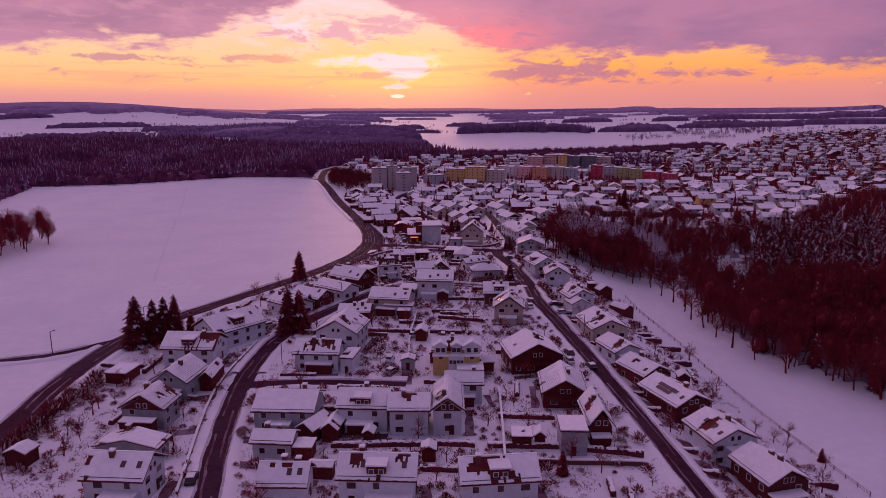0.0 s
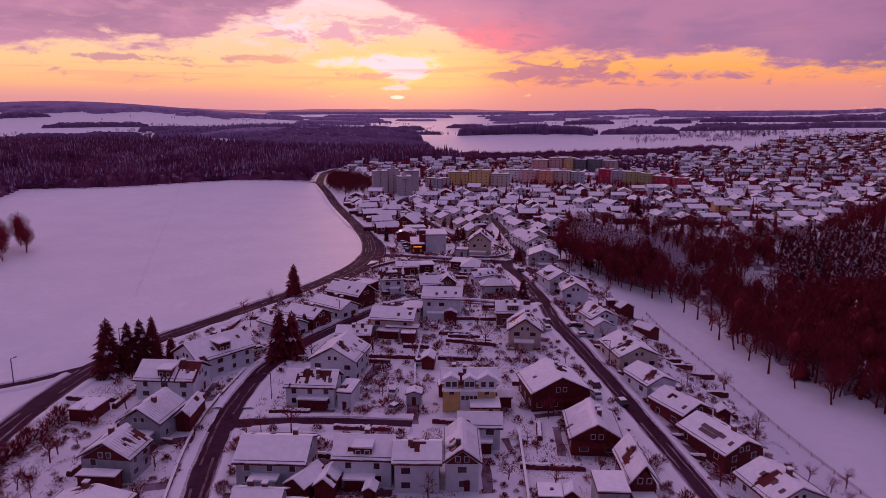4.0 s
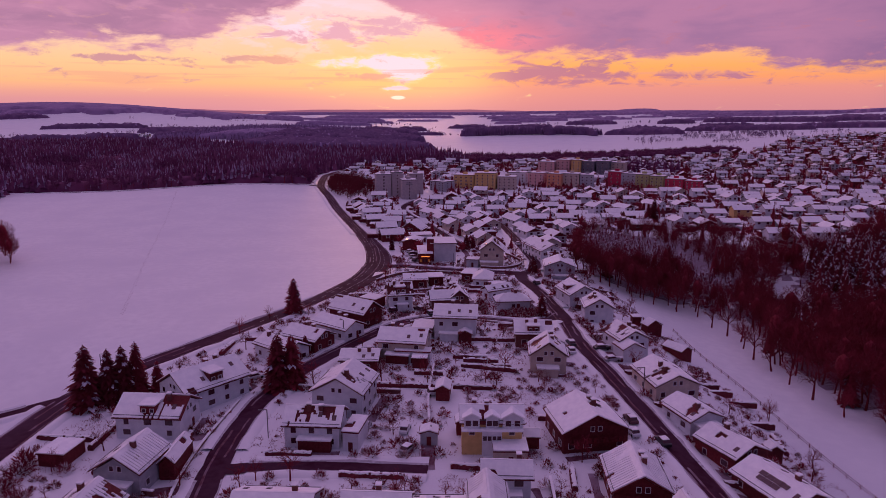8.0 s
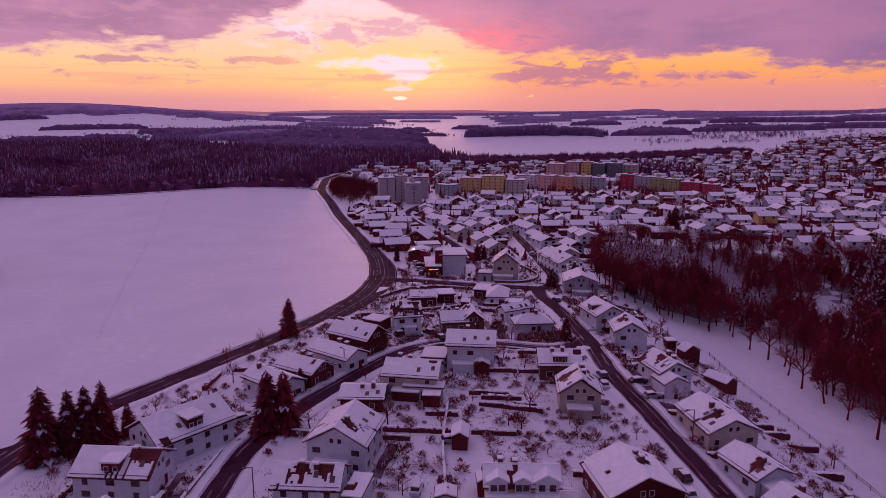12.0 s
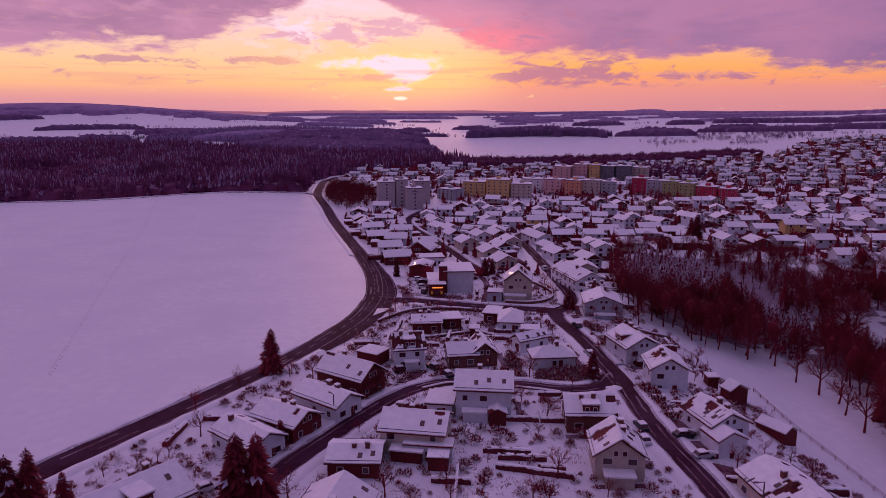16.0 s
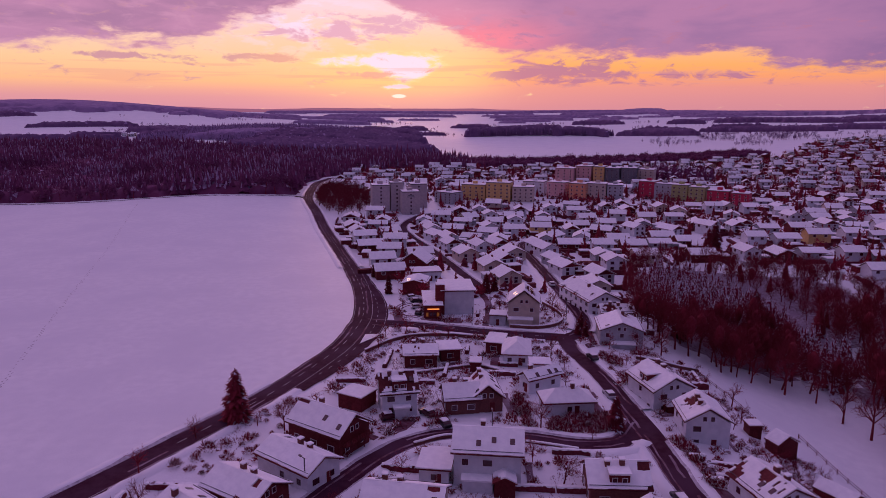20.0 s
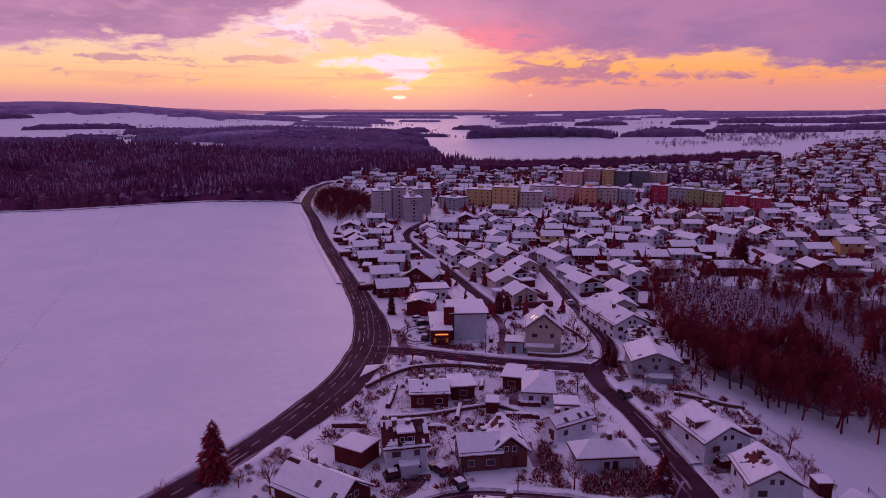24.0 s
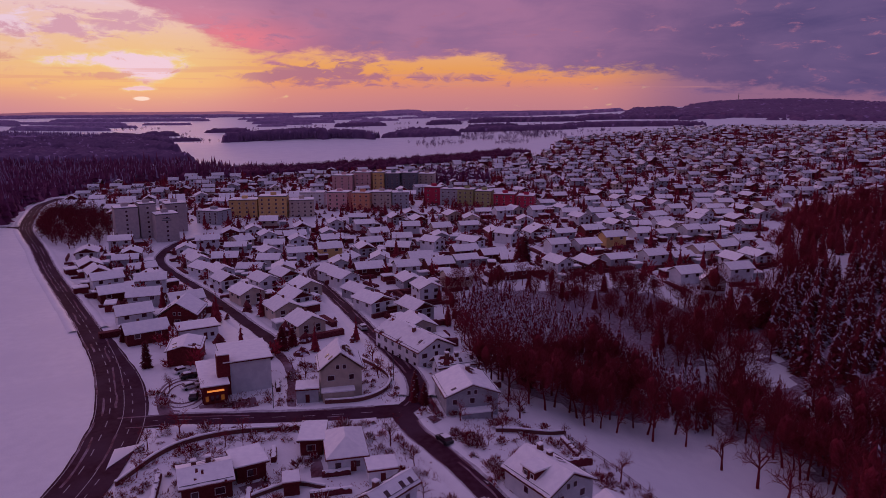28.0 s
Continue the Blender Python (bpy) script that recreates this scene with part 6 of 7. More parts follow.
def gardens():
    rnd = random.Random(31)
    y = 98.0
    while y < 335:
        x = -88.0
        while x < 90:
            px, py = x + rnd.uniform(-2.4, 2.4), y + rnd.uniform(-2.4, 2.4)
            x += 5.6
            if not inside(px, py, GARDENS):
                continue
            q = rnd.random()
            if q < 0.45 and free(px, py, 1.2):
                shrub(px, py, rnd.randrange(4), rnd.uniform(0.6, 1.35))
                TAKEN.append((px, py, 1.0))
            elif q < 0.66 and free(px, py, 1.6):
                plant(BARES[rnd.randrange(4)], px, py, rnd.uniform(0.65, 1.2), px * 17)
                TAKEN.append((px, py, 1.2))
            elif q < 0.79:
                n = rnd.choice((5, 7, 9, 12))
                rot = rnd.choice((-4, -5, -4, 85)) + rnd.uniform(-3, 3)
                c, s = math.cos(radians(rot)), math.sin(radians(rot))
                if all(free(px + c * t * n, py + s * t * n, 0.7) for t in (-0.5, -0.25, 0, 0.25, 0.5)):
                    hedge(px, py, rot, n)
                    for t in (-0.4, 0, 0.4):
                        TAKEN.append((px + c * t * n, py + s * t * n, 1.0))
            elif q < 0.83 and free(px, py, 3.2):
                z = ter(px, py)
                house(px, py, rnd.choice((-5, 85)) + rnd.uniform(-8, 8), rnd.uniform(2.8, 4.0), rnd.uniform(3.2, 6.0), z + rnd.uniform(2.1, 2.6), rnd.uniform(0.5, 1.2), rnd.choice("ggf"), rnd.choice(("wood", "wood", "wood", "white", "grey")), name="shed" if rnd.random() < 0.6 else "garage")
                TAKEN.append((px, py, 3.4))
        y += 5.6


gardens()


def hedge_line(a, b):
    """A long hedge along a plot boundary, in pieces of up to nine metres."""
    d = Vector((b[0] - a[0], b[1] - a[1]))
    n = max(1, round(d.length / 9))
    for i in range(n):
        t = (i + 0.5) / n
        x, y = a[0] + d.x * t, a[1] + d.y * t
        hedge(x, y, math.degrees(math.atan2(d.y, d.x)), max(3, round(d.length / n)))
        for k in (-0.33, 0, 0.33):
            TAKEN.append((x + d.x * k / n, y + d.y * k / n, 1.1))


for a, b in (((-1.6, 203.2), (11.9, 199.8)), ((-25.8, 192.4), (-6.0, 190.9)), ((-4.0, 191.0), (5.3, 190.3)), ((-21.9, 124.9), (-0.7, 125.7)), ((8.7, 124.9), (22.3, 124.4)), ((23.0, 124.2), (38.0, 121.2)), ((1.3, 221.2), (15.9, 220.1)), ((-21.5, 227.6), (-9.3, 225.9)),
             ((-68, 126.5), (-58, 126)), ((14, 176), (26, 174.5)), ((52, 150), (60, 149)), ((47, 178), (56, 177)), ((44, 205), (52, 204)), ((38, 231), (48, 229)), ((-66, 172), (-59, 178)), ((-10, 262), (2, 261))):
    hedge_line(a, b)
BAYS = [(y, x) for y, x in ((120, 45.0), (128, 44.0), (146, 42.0), (154, 41.0), (162, 40.1), (176, 38.2), (184, 37.0), (192, 35.7), (200, 34.5), (208, 33.1), (216, 31.8), (224, 31.0), (232, 30.7), (256, 29.0), (264, 28.3))]
for y, x in BAYS:
    if free(x + 5.6, y, 0.3):
        hedge_line((x + 3.9, y), (x + 7.3, y - 0.4))
SCRUB = ([(10.7, 247.0), (15.9, 249.4), (25.0, 248.9), (26.2, 244.5), (21.5, 241.0), (10.4, 241.5)], [(5.6, 261.7), (7.4, 256.7), (8.2, 244.5), (6.4, 244.0), (4.5, 253.5)], [(31.5, 271.5), (36.1, 268.7), (35.4, 264.6), (32.0, 266.4)], [(29.5, 287.5), (35.2, 282.2), (33.6, 277.0), (30.5, 281.2)],
         [(33.6, 240), (35.6, 239), (37.6, 222), (35.6, 222)], [(-88.3, 126), (-88.0, 152), (-84.5, 152), (-82.5, 126)])


def thicken():
    """Bushes and small trees close along the house plots and streets."""
    rnd = random.Random(77)
    S = []
    for _ in range(6200):
        x, y = rnd.uniform(-86, 88), rnd.uniform(97, 334)
        if not inside(x, y, GARDENS) or noise.noise(Vector((x * 0.07, y * 0.07, 9.1))) < -0.12 or not free(x, y, 0.7):
            continue
        if rnd.random() < 0.92:
            S.append((x, y, rnd.uniform(0.5, 1.25), rnd.randrange(4)))
        else:
            plant(BARES[rnd.randrange(4)], x, y, rnd.uniform(0.5, 1.0), x * 23)
        TAKEN.append((x, y, 0.8))
    for poly in SCRUB:
        S += [(x, y, s, k) for x, y, s, k in spots_in(poly, 1.15, 5, (0, 1, 2, 3), 0.7, 1.25) if road_gap(x, y) > 1.0]
    protos = []
    for me in SHRUBS:
        V = np.array([v.co for v in me.vertices])
        protos.append((V, np.array([tuple(p.vertices) for p in me.polygons]), np.array([p.material_index for p in me.polygons])))
    scatter("garden_bushes", "low leafless bushes dusted with snow in the gardens", "bushes", S, protos, [TWIG, ROOF_SNOW])


thicken()


def stalks():
    """Dry stalks, grass tufts and low twigs poking through the snow of the gardens."""
    rnd = random.Random(52)
    V, F = [], []
    for _ in range(30000):
        cx, cy = rnd.uniform(-86, 88), rnd.uniform(97, 334)
        if noise.noise(Vector((cx * 0.16, cy * 0.16, 4.4))) < 0.06 or not inside(cx, cy, GARDENS) or not free(cx, cy, 0.2):
            continue
        z = ter(cx, cy)
        for _ in range(rnd.randrange(4, 9)):
            x, y, h, w = cx + rnd.uniform(-0.8, 0.8), cy + rnd.uniform(-0.8, 0.8), rnd.uniform(0.12, 0.42), rnd.uniform(0.04, 0.09)
            b = len(V)
            V += [(x - w, y, z - 0.05), (x + w, y + rnd.uniform(-w, w), z - 0.05), (x + rnd.uniform(-0.3, 0.3), y + rnd.uniform(-0.3, 0.3), z + h)]
            F.append((b, b + 1, b + 2))
    tagged(new("dry_stalks", mesh_of("dry_stalks", np.array(V), np.array(F), TWIG)), "dry stalks and tufts poking through the garden snow", "dry plants", kind="stuff")


stalks()

# ---- trees among the houses of the slope ----
def town_trees():
    rnd = random.Random(41)
    protos = [round_tree(101, 5.5, 2.4, 44, 0.55, 0.45), round_tree(102, 7.0, 2.8, 50, 0.55, 0.45), round_tree(103, 4.5, 2.6, 40, 0.5, 0.5), spruce(104, 9, 2.3, 6, 7, 0.05, 0.8, True)]
    protos[3] = (protos[3][0], protos[3][1], np.where(protos[3][2] == 1, 3, protos[3][2]))
    S = []
    for _ in range(8600):
        x, y = rnd.uniform(-110, 1000), rnd.uniform(330, 1250)
        if inside(x, y, TOWN) and road_gap(x, y) > 2.5 and all((x - a) ** 2 + (y - b) ** 2 > 20 for a, b, _ in PLOTS) and all((x - a) ** 2 + (y - b) ** 2 > 30 for a, b, _, _ in MIDDLE) and all((x - a) ** 2 + (y - b) ** 2 > (q + 1) ** 2 for a, b, q in TAKEN):
            S.append((x, y, rnd.uniform(0.5, 1.1), rnd.choice((0, 0, 1, 2, 2, 3, 3))))
    B = []
    for _ in range(17000):
        x, y = rnd.uniform(-110, 1100), rnd.uniform(332, 1300)
        if inside(x, y, TOWN) and road_gap(x, y) > 1.5 and (y > 640 or rnd.random() < 0.6):
            B.append((x, y, rnd.uniform(0.6, 1.5), rnd.randrange(3)))
    scatter("town_bushes", "dark bushes and clipped shrubs in the gardens of the slope", "bushes", B, [slim_spruce(141, 2.6, 1.7, 0.1), slim_spruce(142, 3.4, 1.9, 0.05), slim_spruce(143, 2.0, 2.1, 0.2)], [BARK, HEDGE, FROST])
    scatter("garden_trees", "bare trees and bushes among the houses of the slope", "trees", S, protos, [BARK, TWIG, FROST, NEEDLE])


town_trees()


def town_clutter():
    """Hedges, fences and small garages round the houses of the slope."""
    rnd = random.Random(66)
    hedges, huts = ([], []), ([], [], [])
    for x, y, rot in list(PLOTS) + [(a, b, t) for a, b, _, t in MIDDLE]:
        a = radians(rot + rnd.uniform(-4, 4))
        c, s = math.cos(a), math.sin(a)
        for _ in range(rnd.randrange(4, 10)):
            side, along = rnd.choice((-1, 1)) * rnd.uniform(6.8, 9.5), rnd.uniform(-5, 5)
            u, v, turn = (side, along, math.pi / 2) if rnd.random() < 0.5 else (along, side * 1.1, 0)
            px, py = x + u * c - v * s, y + u * s + v * c
            if road_gap(px, py) < 2.0:
                continue
            V, F = [], []
            if rnd.random() < 0.72:
                n, w, h = rnd.uniform(2, 6.5), rnd.uniform(0.3, 0.9), rnd.uniform(0.8, 1.8)
                box(V, F, -n, n, -w, w, -0.8, h)
                out, mi = hedges, None
            else:
                n, w, h = rnd.uniform(1.8, 3.0), rnd.uniform(1.5, 2.4), rnd.uniform(2.1, 2.7)
                box(V, F, -n, n, -w, w, -1.0, h)
                box(V, F, -n - 0.2, n + 0.2, -w - 0.2, w + 0.2, h, h + 0.35)
                out = huts
                k = rnd.choice((0, 0, 2))
                huts[2].extend([k] * 6 + [1] * 6)
            cc, ss = math.cos(a + turn), math.sin(a + turn)
            o = len(out[0])
            z = ter(px, py)
            out[0].extend((px + vx * cc - vy * ss, py + vx * ss + vy * cc, z + vz) for vx, vy, vz in V)
            out[1].extend(tuple(i + o for i in f) for f in F)
    tagged(new("town_hedges", mesh_of("town_hedges", hedges[0], hedges[1], HEDGE)), "dark hedges and fences between the houses of the slope", "hedges", kind="stuff")
    tagged(new("town_garages", mesh_of("town_garages", huts[0], huts[1], [DARKWOOD, ROOF_SNOW, GREYWALL], huts[2])), "small snow-topped garages and huts among the houses", "garages", kind="stuff")


town_clutter()


# ---- walls, fences, lamps ----
def low_wall(pts, hgt, label="low garden wall capped with snow"):
    P = glide(pts, 1.5)
    ob = thing("garden_wall", label, "wall", pose(P[0].x, P[0].y, ter(P[0].x, P[0].y)), "garden walls")
    o = Vector((P[0].x, P[0].y, ter(P[0].x, P[0].y)))
    for nm, mt, hw, z0, z1 in (("masonry", BRICK, 0.16, -0.5, hgt), ("snow_cap", ROOF_SNOW, 0.24, hgt, hgt + 0.24)):
        V, F = [], []
        for i, p in enumerate(P):
            d = (P[min(i + 1, len(P) - 1)] - P[max(i - 1, 0)]).normalized()
            s = Vector((d.y, -d.x, 0)) * hw
            z = ter(p.x, p.y)
            for q, h in ((p - s, z0), (p - s, z1), (p + s, z1), (p + s, z0)):
                V.append((q.x - o.x, q.y - o.y, z + h - o.z))
        for i in range(len(P) - 1):
            F += [(i * 4 + j, i * 4 + (j + 1) % 4, i * 4 + 4 + (j + 1) % 4, i * 4 + 4 + j) for j in range(4)]
        n = len(P) * 4
        F += [(3, 2, 1, 0), (n - 4, n - 3, n - 2, n - 1)]
        part(nm, mesh_of(nm, V, F, mt), ob)


low_wall([(-31, 287), (-24.6, 296), (-18.6, 299.9), (-10, 300.8), (2, 298.2)], 0.9)
low_wall([(9.1, 309.1), (17.2, 308), (23.4, 311.5), (26.3, 318.5), (24.9, 327), (21.3, 336.4)], 0.9)
low_wall([(-46, 108), (-52.5, 143), (-54, 163), (-52, 184)], 0.5)
low_wall([(-16, 236), (-8, 239.5), (7, 236.5), (15, 234)], 0.7)
low_wall([(-24.5, 271), (-16, 272.5), (-3, 277), (3, 274)], 0.7, "dark boundary wall capped with snow")
low_wall([(39.5, 284.5), (50, 284.5), (57, 287)], 0.8, "dark boundary wall capped with snow")
low_wall([(11.5, 118), (12.3, 135), (13, 152)], 1.0)
low_wall([(-9, 172), (-9.5, 186), (-8.5, 203)], 0.8)
low_wall([(14, 118.5), (24, 118), (38, 117.5)], 0.9)
low_wall([(-61, 148), (-56, 147)], 1.0)
low_wall([(-40, 190.5), (-33, 189.5), (-16, 188)], 1.0)


def fence(pts, gap, hgt, label):
    P = glide(pts, 0.5)
    ob = thing("fence", label, "fence", pose(P[0].x, P[0].y, ter(P[0].x, P[0].y)), "fences")
    o = Vector((P[0].x, P[0].y, ter(P[0].x, P[0].y)))
    pm = box_mesh("post", DARKWOOD, (-0.07, 0.07, -0.07, 0.07, -0.3, hgt))
    run, last = gap, None
    for a, b in zip(P, P[1:]):
        run += (b - a).length
        if run >= gap:
            run = 0.0
            q = Vector((a.x, a.y, ter(a.x, a.y))) - o
            part("post", pm, ob, "", q)
            if last is not None:
                for h in (0.45, 0.85):
                    d = q - last
                    r = part("rail", box_mesh("rail", DARKWOOD, (0, d.length, -0.025, 0.025, h * hgt - 0.04, h * hgt + 0.04)), ob, "", last)
                    r.rotation_euler = (0, -math.asin(d.z / d.length), math.atan2(d.y, d.x))
            last = q


fence([(71.5, 262), (72, 240), (76, 215), (80, 187), (85, 160), (90, 128)], 3.6, 1.2, "weathered post and rail fence along the snowy meadow")
fence([(56, 284), (60, 272), (62, 258)], 3.0, 1.1, "post and rail fence behind the gardens")


def lamp(x, y, rz):
    ob = thing("street_lamp", "slim grey street lamp at the road edge", "street lamp", pose(x, y, ter(x, y), 0, 0, rz), "street lamps")
    part("pole", LAMP[0], ob)
    part("arm", LAMP[1], ob)
    part("lamp_head", LAMP[2], ob)


LAMP = (box_mesh("pole", METAL, (-0.08, 0.08, -0.08, 0.08, -0.3, 6.2)), box_mesh("arm", METAL, (-0.05, 1.3, -0.05, 0.05, 6.1, 6.22)), box_mesh("lamp_head", METAL, (1.0, 1.75, -0.16, 0.16, 6.02, 6.2)))
for x, y, rz in ((-88.5, 196, 20), (-105, 176, 80), (-41.5, 168, 180), (-33.5, 220, 130), (-1, 238, 90), (40.5, 190, 180), (-2, 309.5, 270), (27, 317, 0)):
    lamp(x, y, rz)


# ---- parked cars ----
def car_shape(mt, word):
    ob = thing("car", f"parked {word} car with snow on its roof", "car", pose(0, -2400, -80), "parked cars")
    prof = [(-2.1, 0.35), (-2.1, 0.85), (-1.95, 0.95), (-0.95, 1.02), (0.9, 1.02), (2.0, 0.88), (2.12, 0.7), (2.12, 0.35)]
    cab = [(-1.75, 0.98), (-1.25, 1.46), (0.35, 1.46), (1.05, 0.98)]
    for nm, pr, w, m2 in (("body", prof, 0.86, mt), ("cabin", cab, 0.74, GLASS)):
        n = len(pr)
        V = [(x, -w, z) for x, z in pr] + [(x, w, z) for x, z in pr]
        F = [tuple(range(n - 1, -1, -1)), tuple(range(n, 2 * n))] + [(i, (i + 1) % n, n + (i + 1) % n, n + i) for i in range(n)]
        part(nm, mesh_of(nm, V, F, m2), ob)
    part("roof_snow", box_mesh("roof_snow", ROOF_SNOW, (-1.3, 0.4, -0.72, 0.72, 1.46, 1.60)), ob, "snow on the car roof")
    for x in (-1.3, 1.35):
        for s in (-1, 1):
            V, F = [], []
            for k in range(12):
                a = k * math.pi / 6
                V += [(x + 0.32 * math.cos(a), s * 0.72, 0.32 + 0.32 * math.sin(a)), (x + 0.32 * math.cos(a), s * 0.9, 0.32 + 0.32 * math.sin(a))]
            F = [(2 * k, 2 * k + 1, (2 * k + 3) % 24, (2 * k + 2) % 24) for k in range(12)] + [tuple(2 * k + 1 for k in range(12))]
            part("wheel", mesh_of("wheel", V, F, TYRE), ob)
    return ob


CARS = [car_shape(mat("car_paint_" + w.split()[0], c, tuple(v * 1.1 for v in c), 3, 0.35, spec=0.5), w) for w, c in (("dark maroon", (0.08, 0.01, 0.02)), ("silver grey", (0.35, 0.34, 0.37)), ("white", (0.62, 0.62, 0.65)), ("black", (0.02, 0.015, 0.02)))]
for x, y, rz, k in ((-19, 328.5, 20, 2), (-19.4, 335.6, 15, 3), (-21, 340, 25, 2), (-18.2, 322.4, 80, 3), (27.9, 283, 102, 3), (29.0, 359, 95, 1), (36.6, 340.5, 100, 2), (-10.4, 244.8, 120, 3), (-21.5, 247.8, 20, 0), (-13.7, 249.6, 130, 0), (26.6, 259, 100, 1), (33.6, 175.2, 100, 0), (32.6, 169.8, 100, 2),
                    (37.6, 166, 100, 3), (27.6, 212.4, 98, 2), (-8.1, 187.5, 10, 2), (-44.8, 112, 98, 3), (28.5, 217.5, 98, 3), (37.2, 206.9, 15, 1), (36.2, 214.5, 10, 3), (-51.5, 196, 40, 2), (-53, 189.5, 30, 1), (-22.3, 172, 80, 1), (-14.0, 171, 80, 2), (44.6, 196.5, 10, 3), (-13, 163, 60, 1)):
    c = copy_thing(CARS[k], pose(x, y, ter(x, y) + (0.12 if road_gap(x, y) < 1 else 0.02), 0, 0, rz))

for p in SPRUCES + BARES + CARS + [COLUMN]:
    if p.location.y < -2000:
        for c in list(p.children_recursive) + [p]:
            bpy.data.objects.remove(c)


# ---- yards and driveways: wet ground scraped clear of snow ----
def yard(pts, half, label="slushy driveway scraped clear of snow"):
    strip("driveway", pts, [-half, -half * 0.4, half * 0.4, half], [0.05, 0.07, 0.07, 0.05], YARD, label, "driveway", 0.7, len(pts) + pts[0][0])


for a, b in (((-44, 150), (-57, 148)), ((-46, 170), (-57, 168)), ((-45, 186), (-54, 193)), ((-40, 204), (-47, 206)), ((-30, 224), (-27, 219)), ((-20, 240), (-17, 248)), ((-10, 243), (-11, 251)), ((-9, 156), (-9, 176)), ((34, 200), (40, 201)), ((31, 222), (39, 219)), ((36, 188), (43, 188)),
             ((40, 168), (46, 171)), ((43, 140), (51, 139)), ((46, 118), (55, 121)), ((33, 210), (40, 212)), ((29, 256), (35, 257)), ((28, 266), (34, 268)), ((26, 262), (19, 257)), ((-40, 118), (-31, 117)), ((-41, 128), (-34, 127)), ((-46, 132), (-55, 131)), ((33, 160), (28, 159)), ((31, 176), (26, 177)),
             ((27, 204), (22, 205)), ((34, 330), (39, 332)), ((33, 350), (40, 352)), ((3, 304), (5, 309)), ((24, 290), (30, 294))):
    yard([a, ((a[0] + b[0]) / 2, (a[1] + b[1]) / 2 + 0.3), b], 1.4)
for y, x in BAYS:
    if free(x + 4.6, y + 3.4, 0.2):
        yard([(x + 2.2, y + 3.4), (x + 4.6, y + 3.6), (x + 7.4, y + 3.4)], 1.5, "dark parking bay scraped clear beside the street")
def house_yards():
    """Dark strips of ground along the walls of the houses."""
    rnd = random.Random(15)
    for o in [o for o in scene.objects if o.parent is None and o.type == "EMPTY" and o.name.startswith("house") and inside(o.location.x, o.location.y, GARDENS)]:
        if rnd.random() < 0.2:
            continue
        w = next(c for c in o.children if c.name.startswith("wall"))
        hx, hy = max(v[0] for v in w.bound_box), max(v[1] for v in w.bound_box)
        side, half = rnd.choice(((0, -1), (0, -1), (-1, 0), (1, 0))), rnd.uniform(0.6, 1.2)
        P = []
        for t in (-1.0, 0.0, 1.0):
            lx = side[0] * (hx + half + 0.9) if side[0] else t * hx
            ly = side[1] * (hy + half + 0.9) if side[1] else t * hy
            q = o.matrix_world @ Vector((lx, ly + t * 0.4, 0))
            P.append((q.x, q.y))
        yard(P, half, "dark strip of ground beside the house wall")


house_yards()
for rad in (3.2, 4.4, 5.4):
    yard([(-20.5 + rad * 1.05 * math.cos(k * 0.6 + 1.0), 326.0 + rad * 1.9 * math.sin(k * 0.6 + 1.0)) for k in range(9)], 0.28, "dark tyre track turning in the snowy yard")
yard([(-23, 312), (-24.5, 319), (-25.5, 326)], 1.3, "dark tyre tracks curving into the yard")
yard([(-17, 314.5), (-12, 315), (-5, 315.5)], 2.6, "slushy forecourt in front of the restaurant")
yard([(1.5, 306), (3, 318), (4.5, 332), (3, 346)], 1.1, "rutted lane beside the white hall")


# ---- road markings ----
def markings(line, off, dash, gap, wid, start=0.0, end=1e9, lift=0.16):
    G = glide(line, 0.5)
    run, on, cur = 0.0, True, []
    V, F = [], []
    left = dash
    for a, b in zip(G, G[1:]):
        st = (b - a).length
        run += st
        left -= st
        if start < run < end and on:
            cur.append((a, (b - a).normalized()))
        if left <= 0:
            if on and len(cur) > 1:
                V, F = [], []
                for p, d in cur:
                    s = Vector((d.y, -d.x, 0))
                    for o in (off - wid, off + wid):
                        q = p + s * o
                        V.append((q.x, q.y, ter(q.x, q.y) + lift))
                F = [(2 * i, 2 * i + 1, 2 * i + 3, 2 * i + 2) for i in range(len(cur) - 1)]
                part("lane_marking", mesh_of("lane_marking", V, F, PAINT), ROAD_MAIN)
            on, cur = not on, []
            left = dash if on else gap


for line, hw in ((MAIN_ROAD, 3.3), (CURVED_STREET, 2.5), (LONG_STREET, 2.5), (UPPER_STREET, 2.5), (LINK_ROAD, 3.1)):
    for k, o in enumerate((-0.86, -0.42, 0.36, 0.84)):
        strip("slush_streak", line, [hw * o - 0.22, hw * o, hw * o + 0.22], [0.158, 0.164, 0.158], YARD, "streak of melting slush between the wheel tracks", "slush", 0.5, k * 5 + hw, skip=lambda x, y, k=k: noise.noise(Vector((x * 0.06, y * 0.06, k * 3.3))) < 0.02)


def traffic_island():
    ob = thing("traffic_island", "small snow-covered traffic island at the junction", "traffic island", pose(-30.8, 299.0, ter(-30.8, 299)), "")
    rim = [(-2.4, -5.2), (3.4, 3.2), (-1.8, 2.4)]
    V = [(x, y, z) for z in (0.0, 0.26) for x, y in rim] + [(0, 0.2, 0.55)]
    part("kerb", mesh_of("kerb", V[:6], [(0, 1, 4, 3), (1, 2, 5, 4), (2, 0, 3, 5)], GREYWALL), ob)
    part("snow_cover", mesh_of("snow_cover", V[3:], [(0, 1, 3), (1, 2, 3), (2, 0, 3)], SNOW, smooth=True), ob)


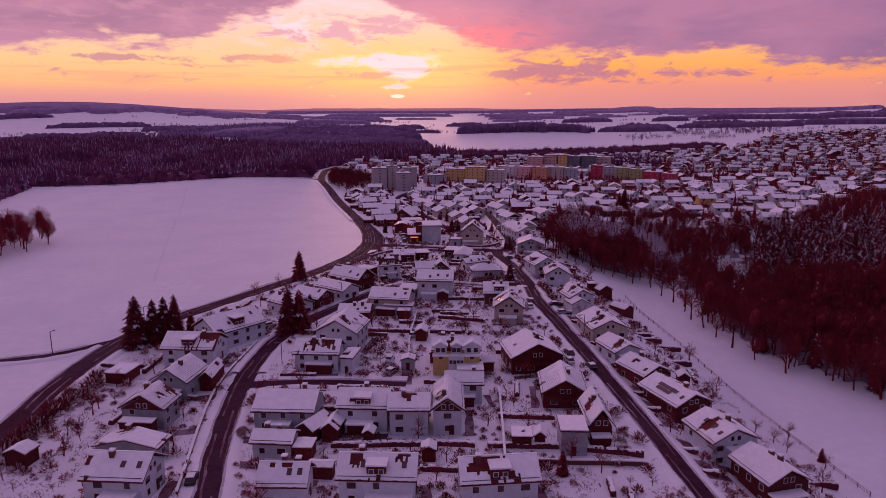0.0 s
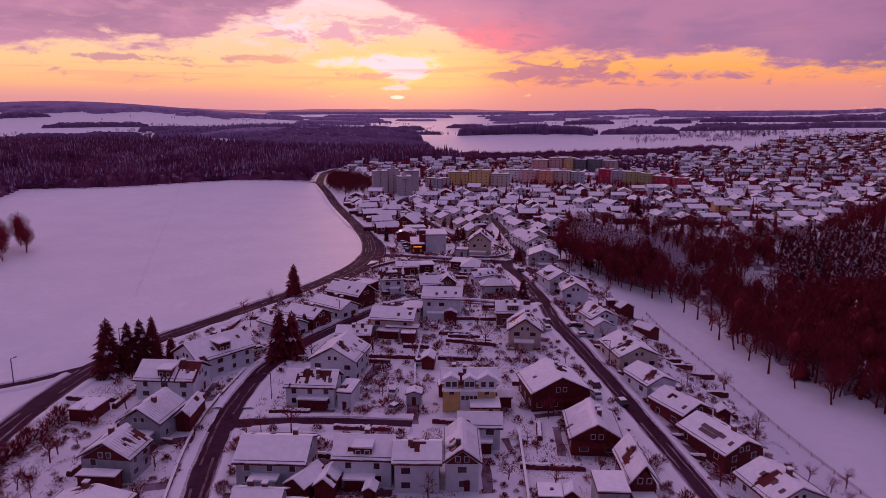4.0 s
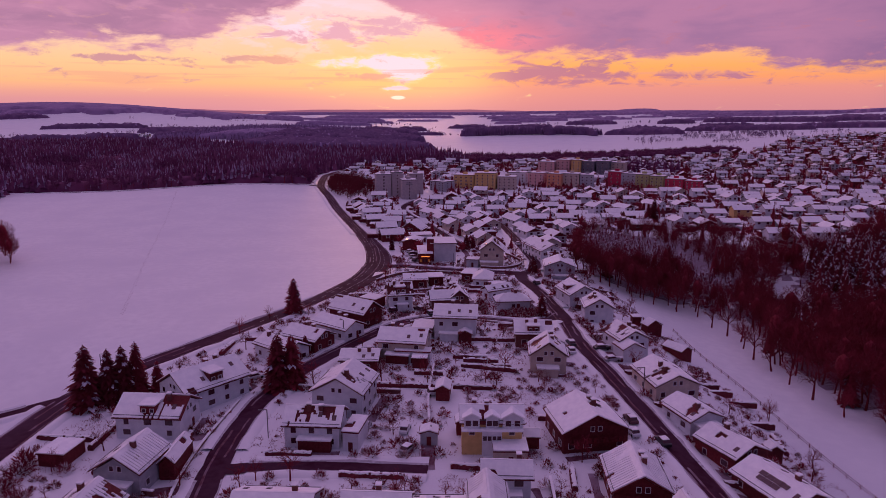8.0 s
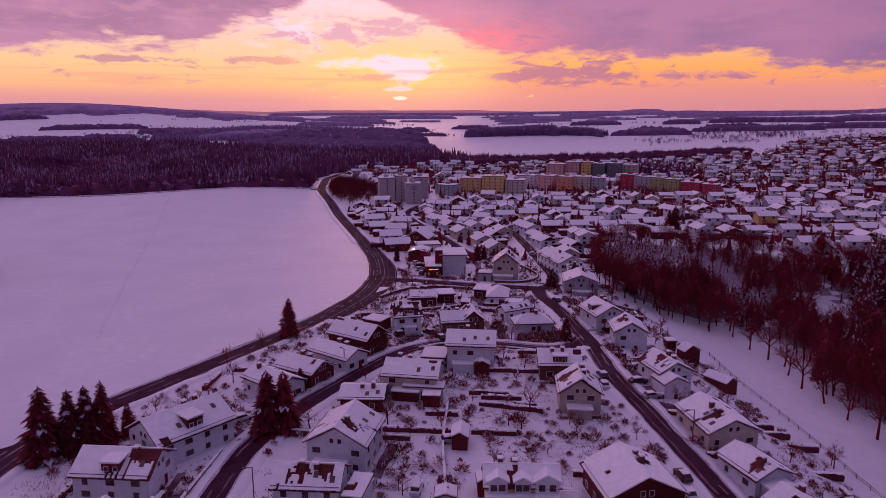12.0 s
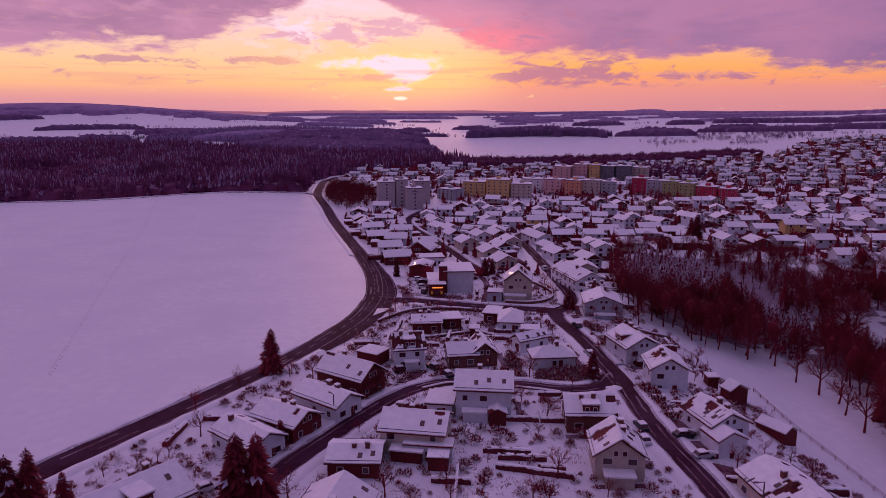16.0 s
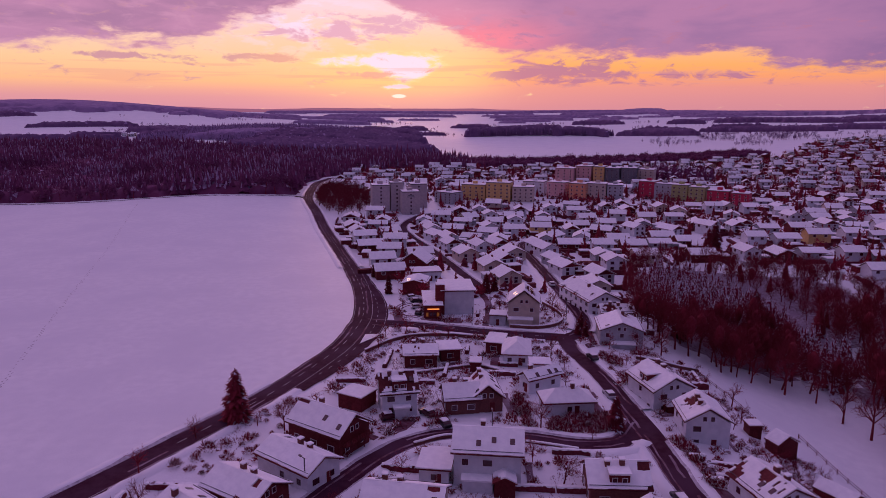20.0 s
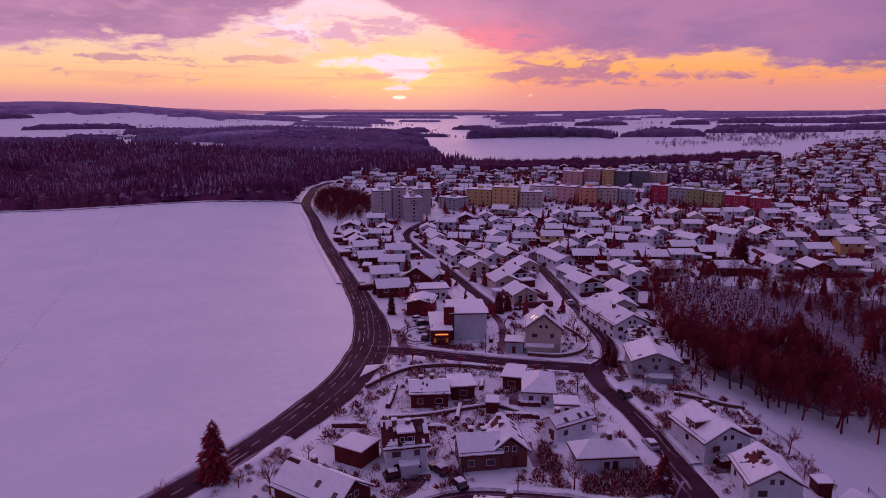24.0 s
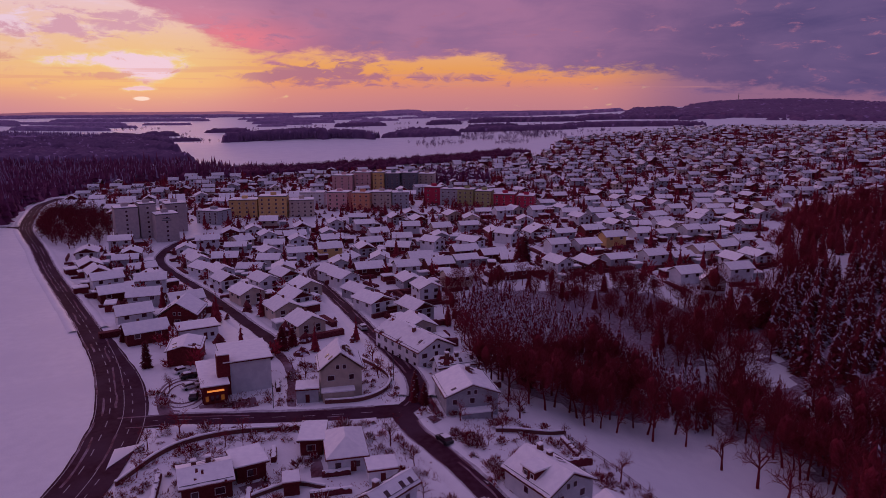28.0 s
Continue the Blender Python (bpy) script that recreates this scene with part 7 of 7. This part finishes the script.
traffic_island()
ROAD_MAIN = next(o for o in scene.objects if o.name == "road")
markings(MAIN_ROAD, 0.0, 3.0, 3.0, 0.09, 225, 595)
markings(MAIN_ROAD, 2.8, 24.0, 0.6, 0.07, 195, 595)
markings(MAIN_ROAD, -2.8, 24.0, 0.6, 0.07, 195, 595)
markings(JUNCTION_LANE, 0.4, 2.0, 2.5, 0.08, 10, 110, 0.15)
markings(JUNCTION_LANE, 3.0, 20.0, 0.6, 0.07, 40, 110, 0.15)
markings(LINK_ROAD, 0.0, 3.0, 3.0, 0.08, 8, 60, 0.15)


# ---- the lit restaurant front, its chimney block, and the mast on the hill ----
def restaurant_front():
    ob = next(o for o in scene.objects if o.name.startswith("restaurant") and not o.name.startswith("restaurant_hall"))
    w = [c for c in ob.children if c.name.startswith("wall")][0]
    y0 = min(v[1] for v in w.bound_box)
    x0, x1 = min(v[0] for v in w.bound_box), max(v[0] for v in w.bound_box)
    part("lit_sign", box_mesh("lit_sign", LAMPGLOW, (x0 + 0.8, x1 - 0.8, y0 - 0.25, y0 - 0.05, 2.95, 3.3)), ob, "long orange glowing sign board")
    for i in range(4):
        a = x0 + 0.4 + i * (x1 - x0 - 0.8) / 4
        part("shop_window", box_mesh("shop_window", WARMGLASS if i in (0, 3) else GLASS, (a, a + 0.7, y0 - 0.06, y0 + 0.02, 0.8, 2.0)), ob, "warmly lit window" if i in (0, 3) else "dark window")
    ch = thing("chimney_block", "tall dark clad chimney block beside the hall", "chimney", pose(-11.6, 323.0, ter(-11.6, 323), 0, 0, 3.5), "")
    part("shaft", box_mesh("shaft", DARKWOOD, (-1.4, 1.4, -1.6, 1.6, -0.3, 9.6)), ch)
    part("snow_cap", box_mesh("snow_cap", ROOF_SNOW, (-1.4, 1.4, -1.6, 1.6, 9.6, 9.8)), ch)


restaurant_front()
mx, my = 2190, 2600
mast = thing("radio_mast", "slender radio mast on the wooded hill", "mast", pose(mx, my, ter(mx, my)), "")
part("shaft", box_mesh("shaft", METAL, (-0.7, 0.7, -0.7, 0.7, -3, 42)), mast)
part("antenna", box_mesh("antenna", METAL, (-1.5, 1.5, -1.5, 1.5, 30, 33)), mast)


# ---- footprints across the field ----
def footprints():
    V, F = [], []
    rnd = random.Random(3)
    G = glide([(-199, 537), (-165, 432), (-135, 334), (-118.5, 283), (-106, 245)], 1.1)
    for i, p in enumerate(G):
        if rnd.random() < 0.25:
            continue
        x, y = p.x + (0.3 if i % 2 else -0.3) + rnd.uniform(-0.2, 0.2), p.y
        b = len(V)
        for k in range(6):
            a = k * math.pi / 3
            V.append((x + 0.20 * math.cos(a), y + 0.42 * math.sin(a), ter(x, y) + 0.03))
        F.append(tuple(range(b, b + 6)))
    tagged(new("footprints", mesh_of("footprints", V, F, SLUSH)), "line of footprints trodden across the snowy field", "footprints", kind="stuff")


footprints()
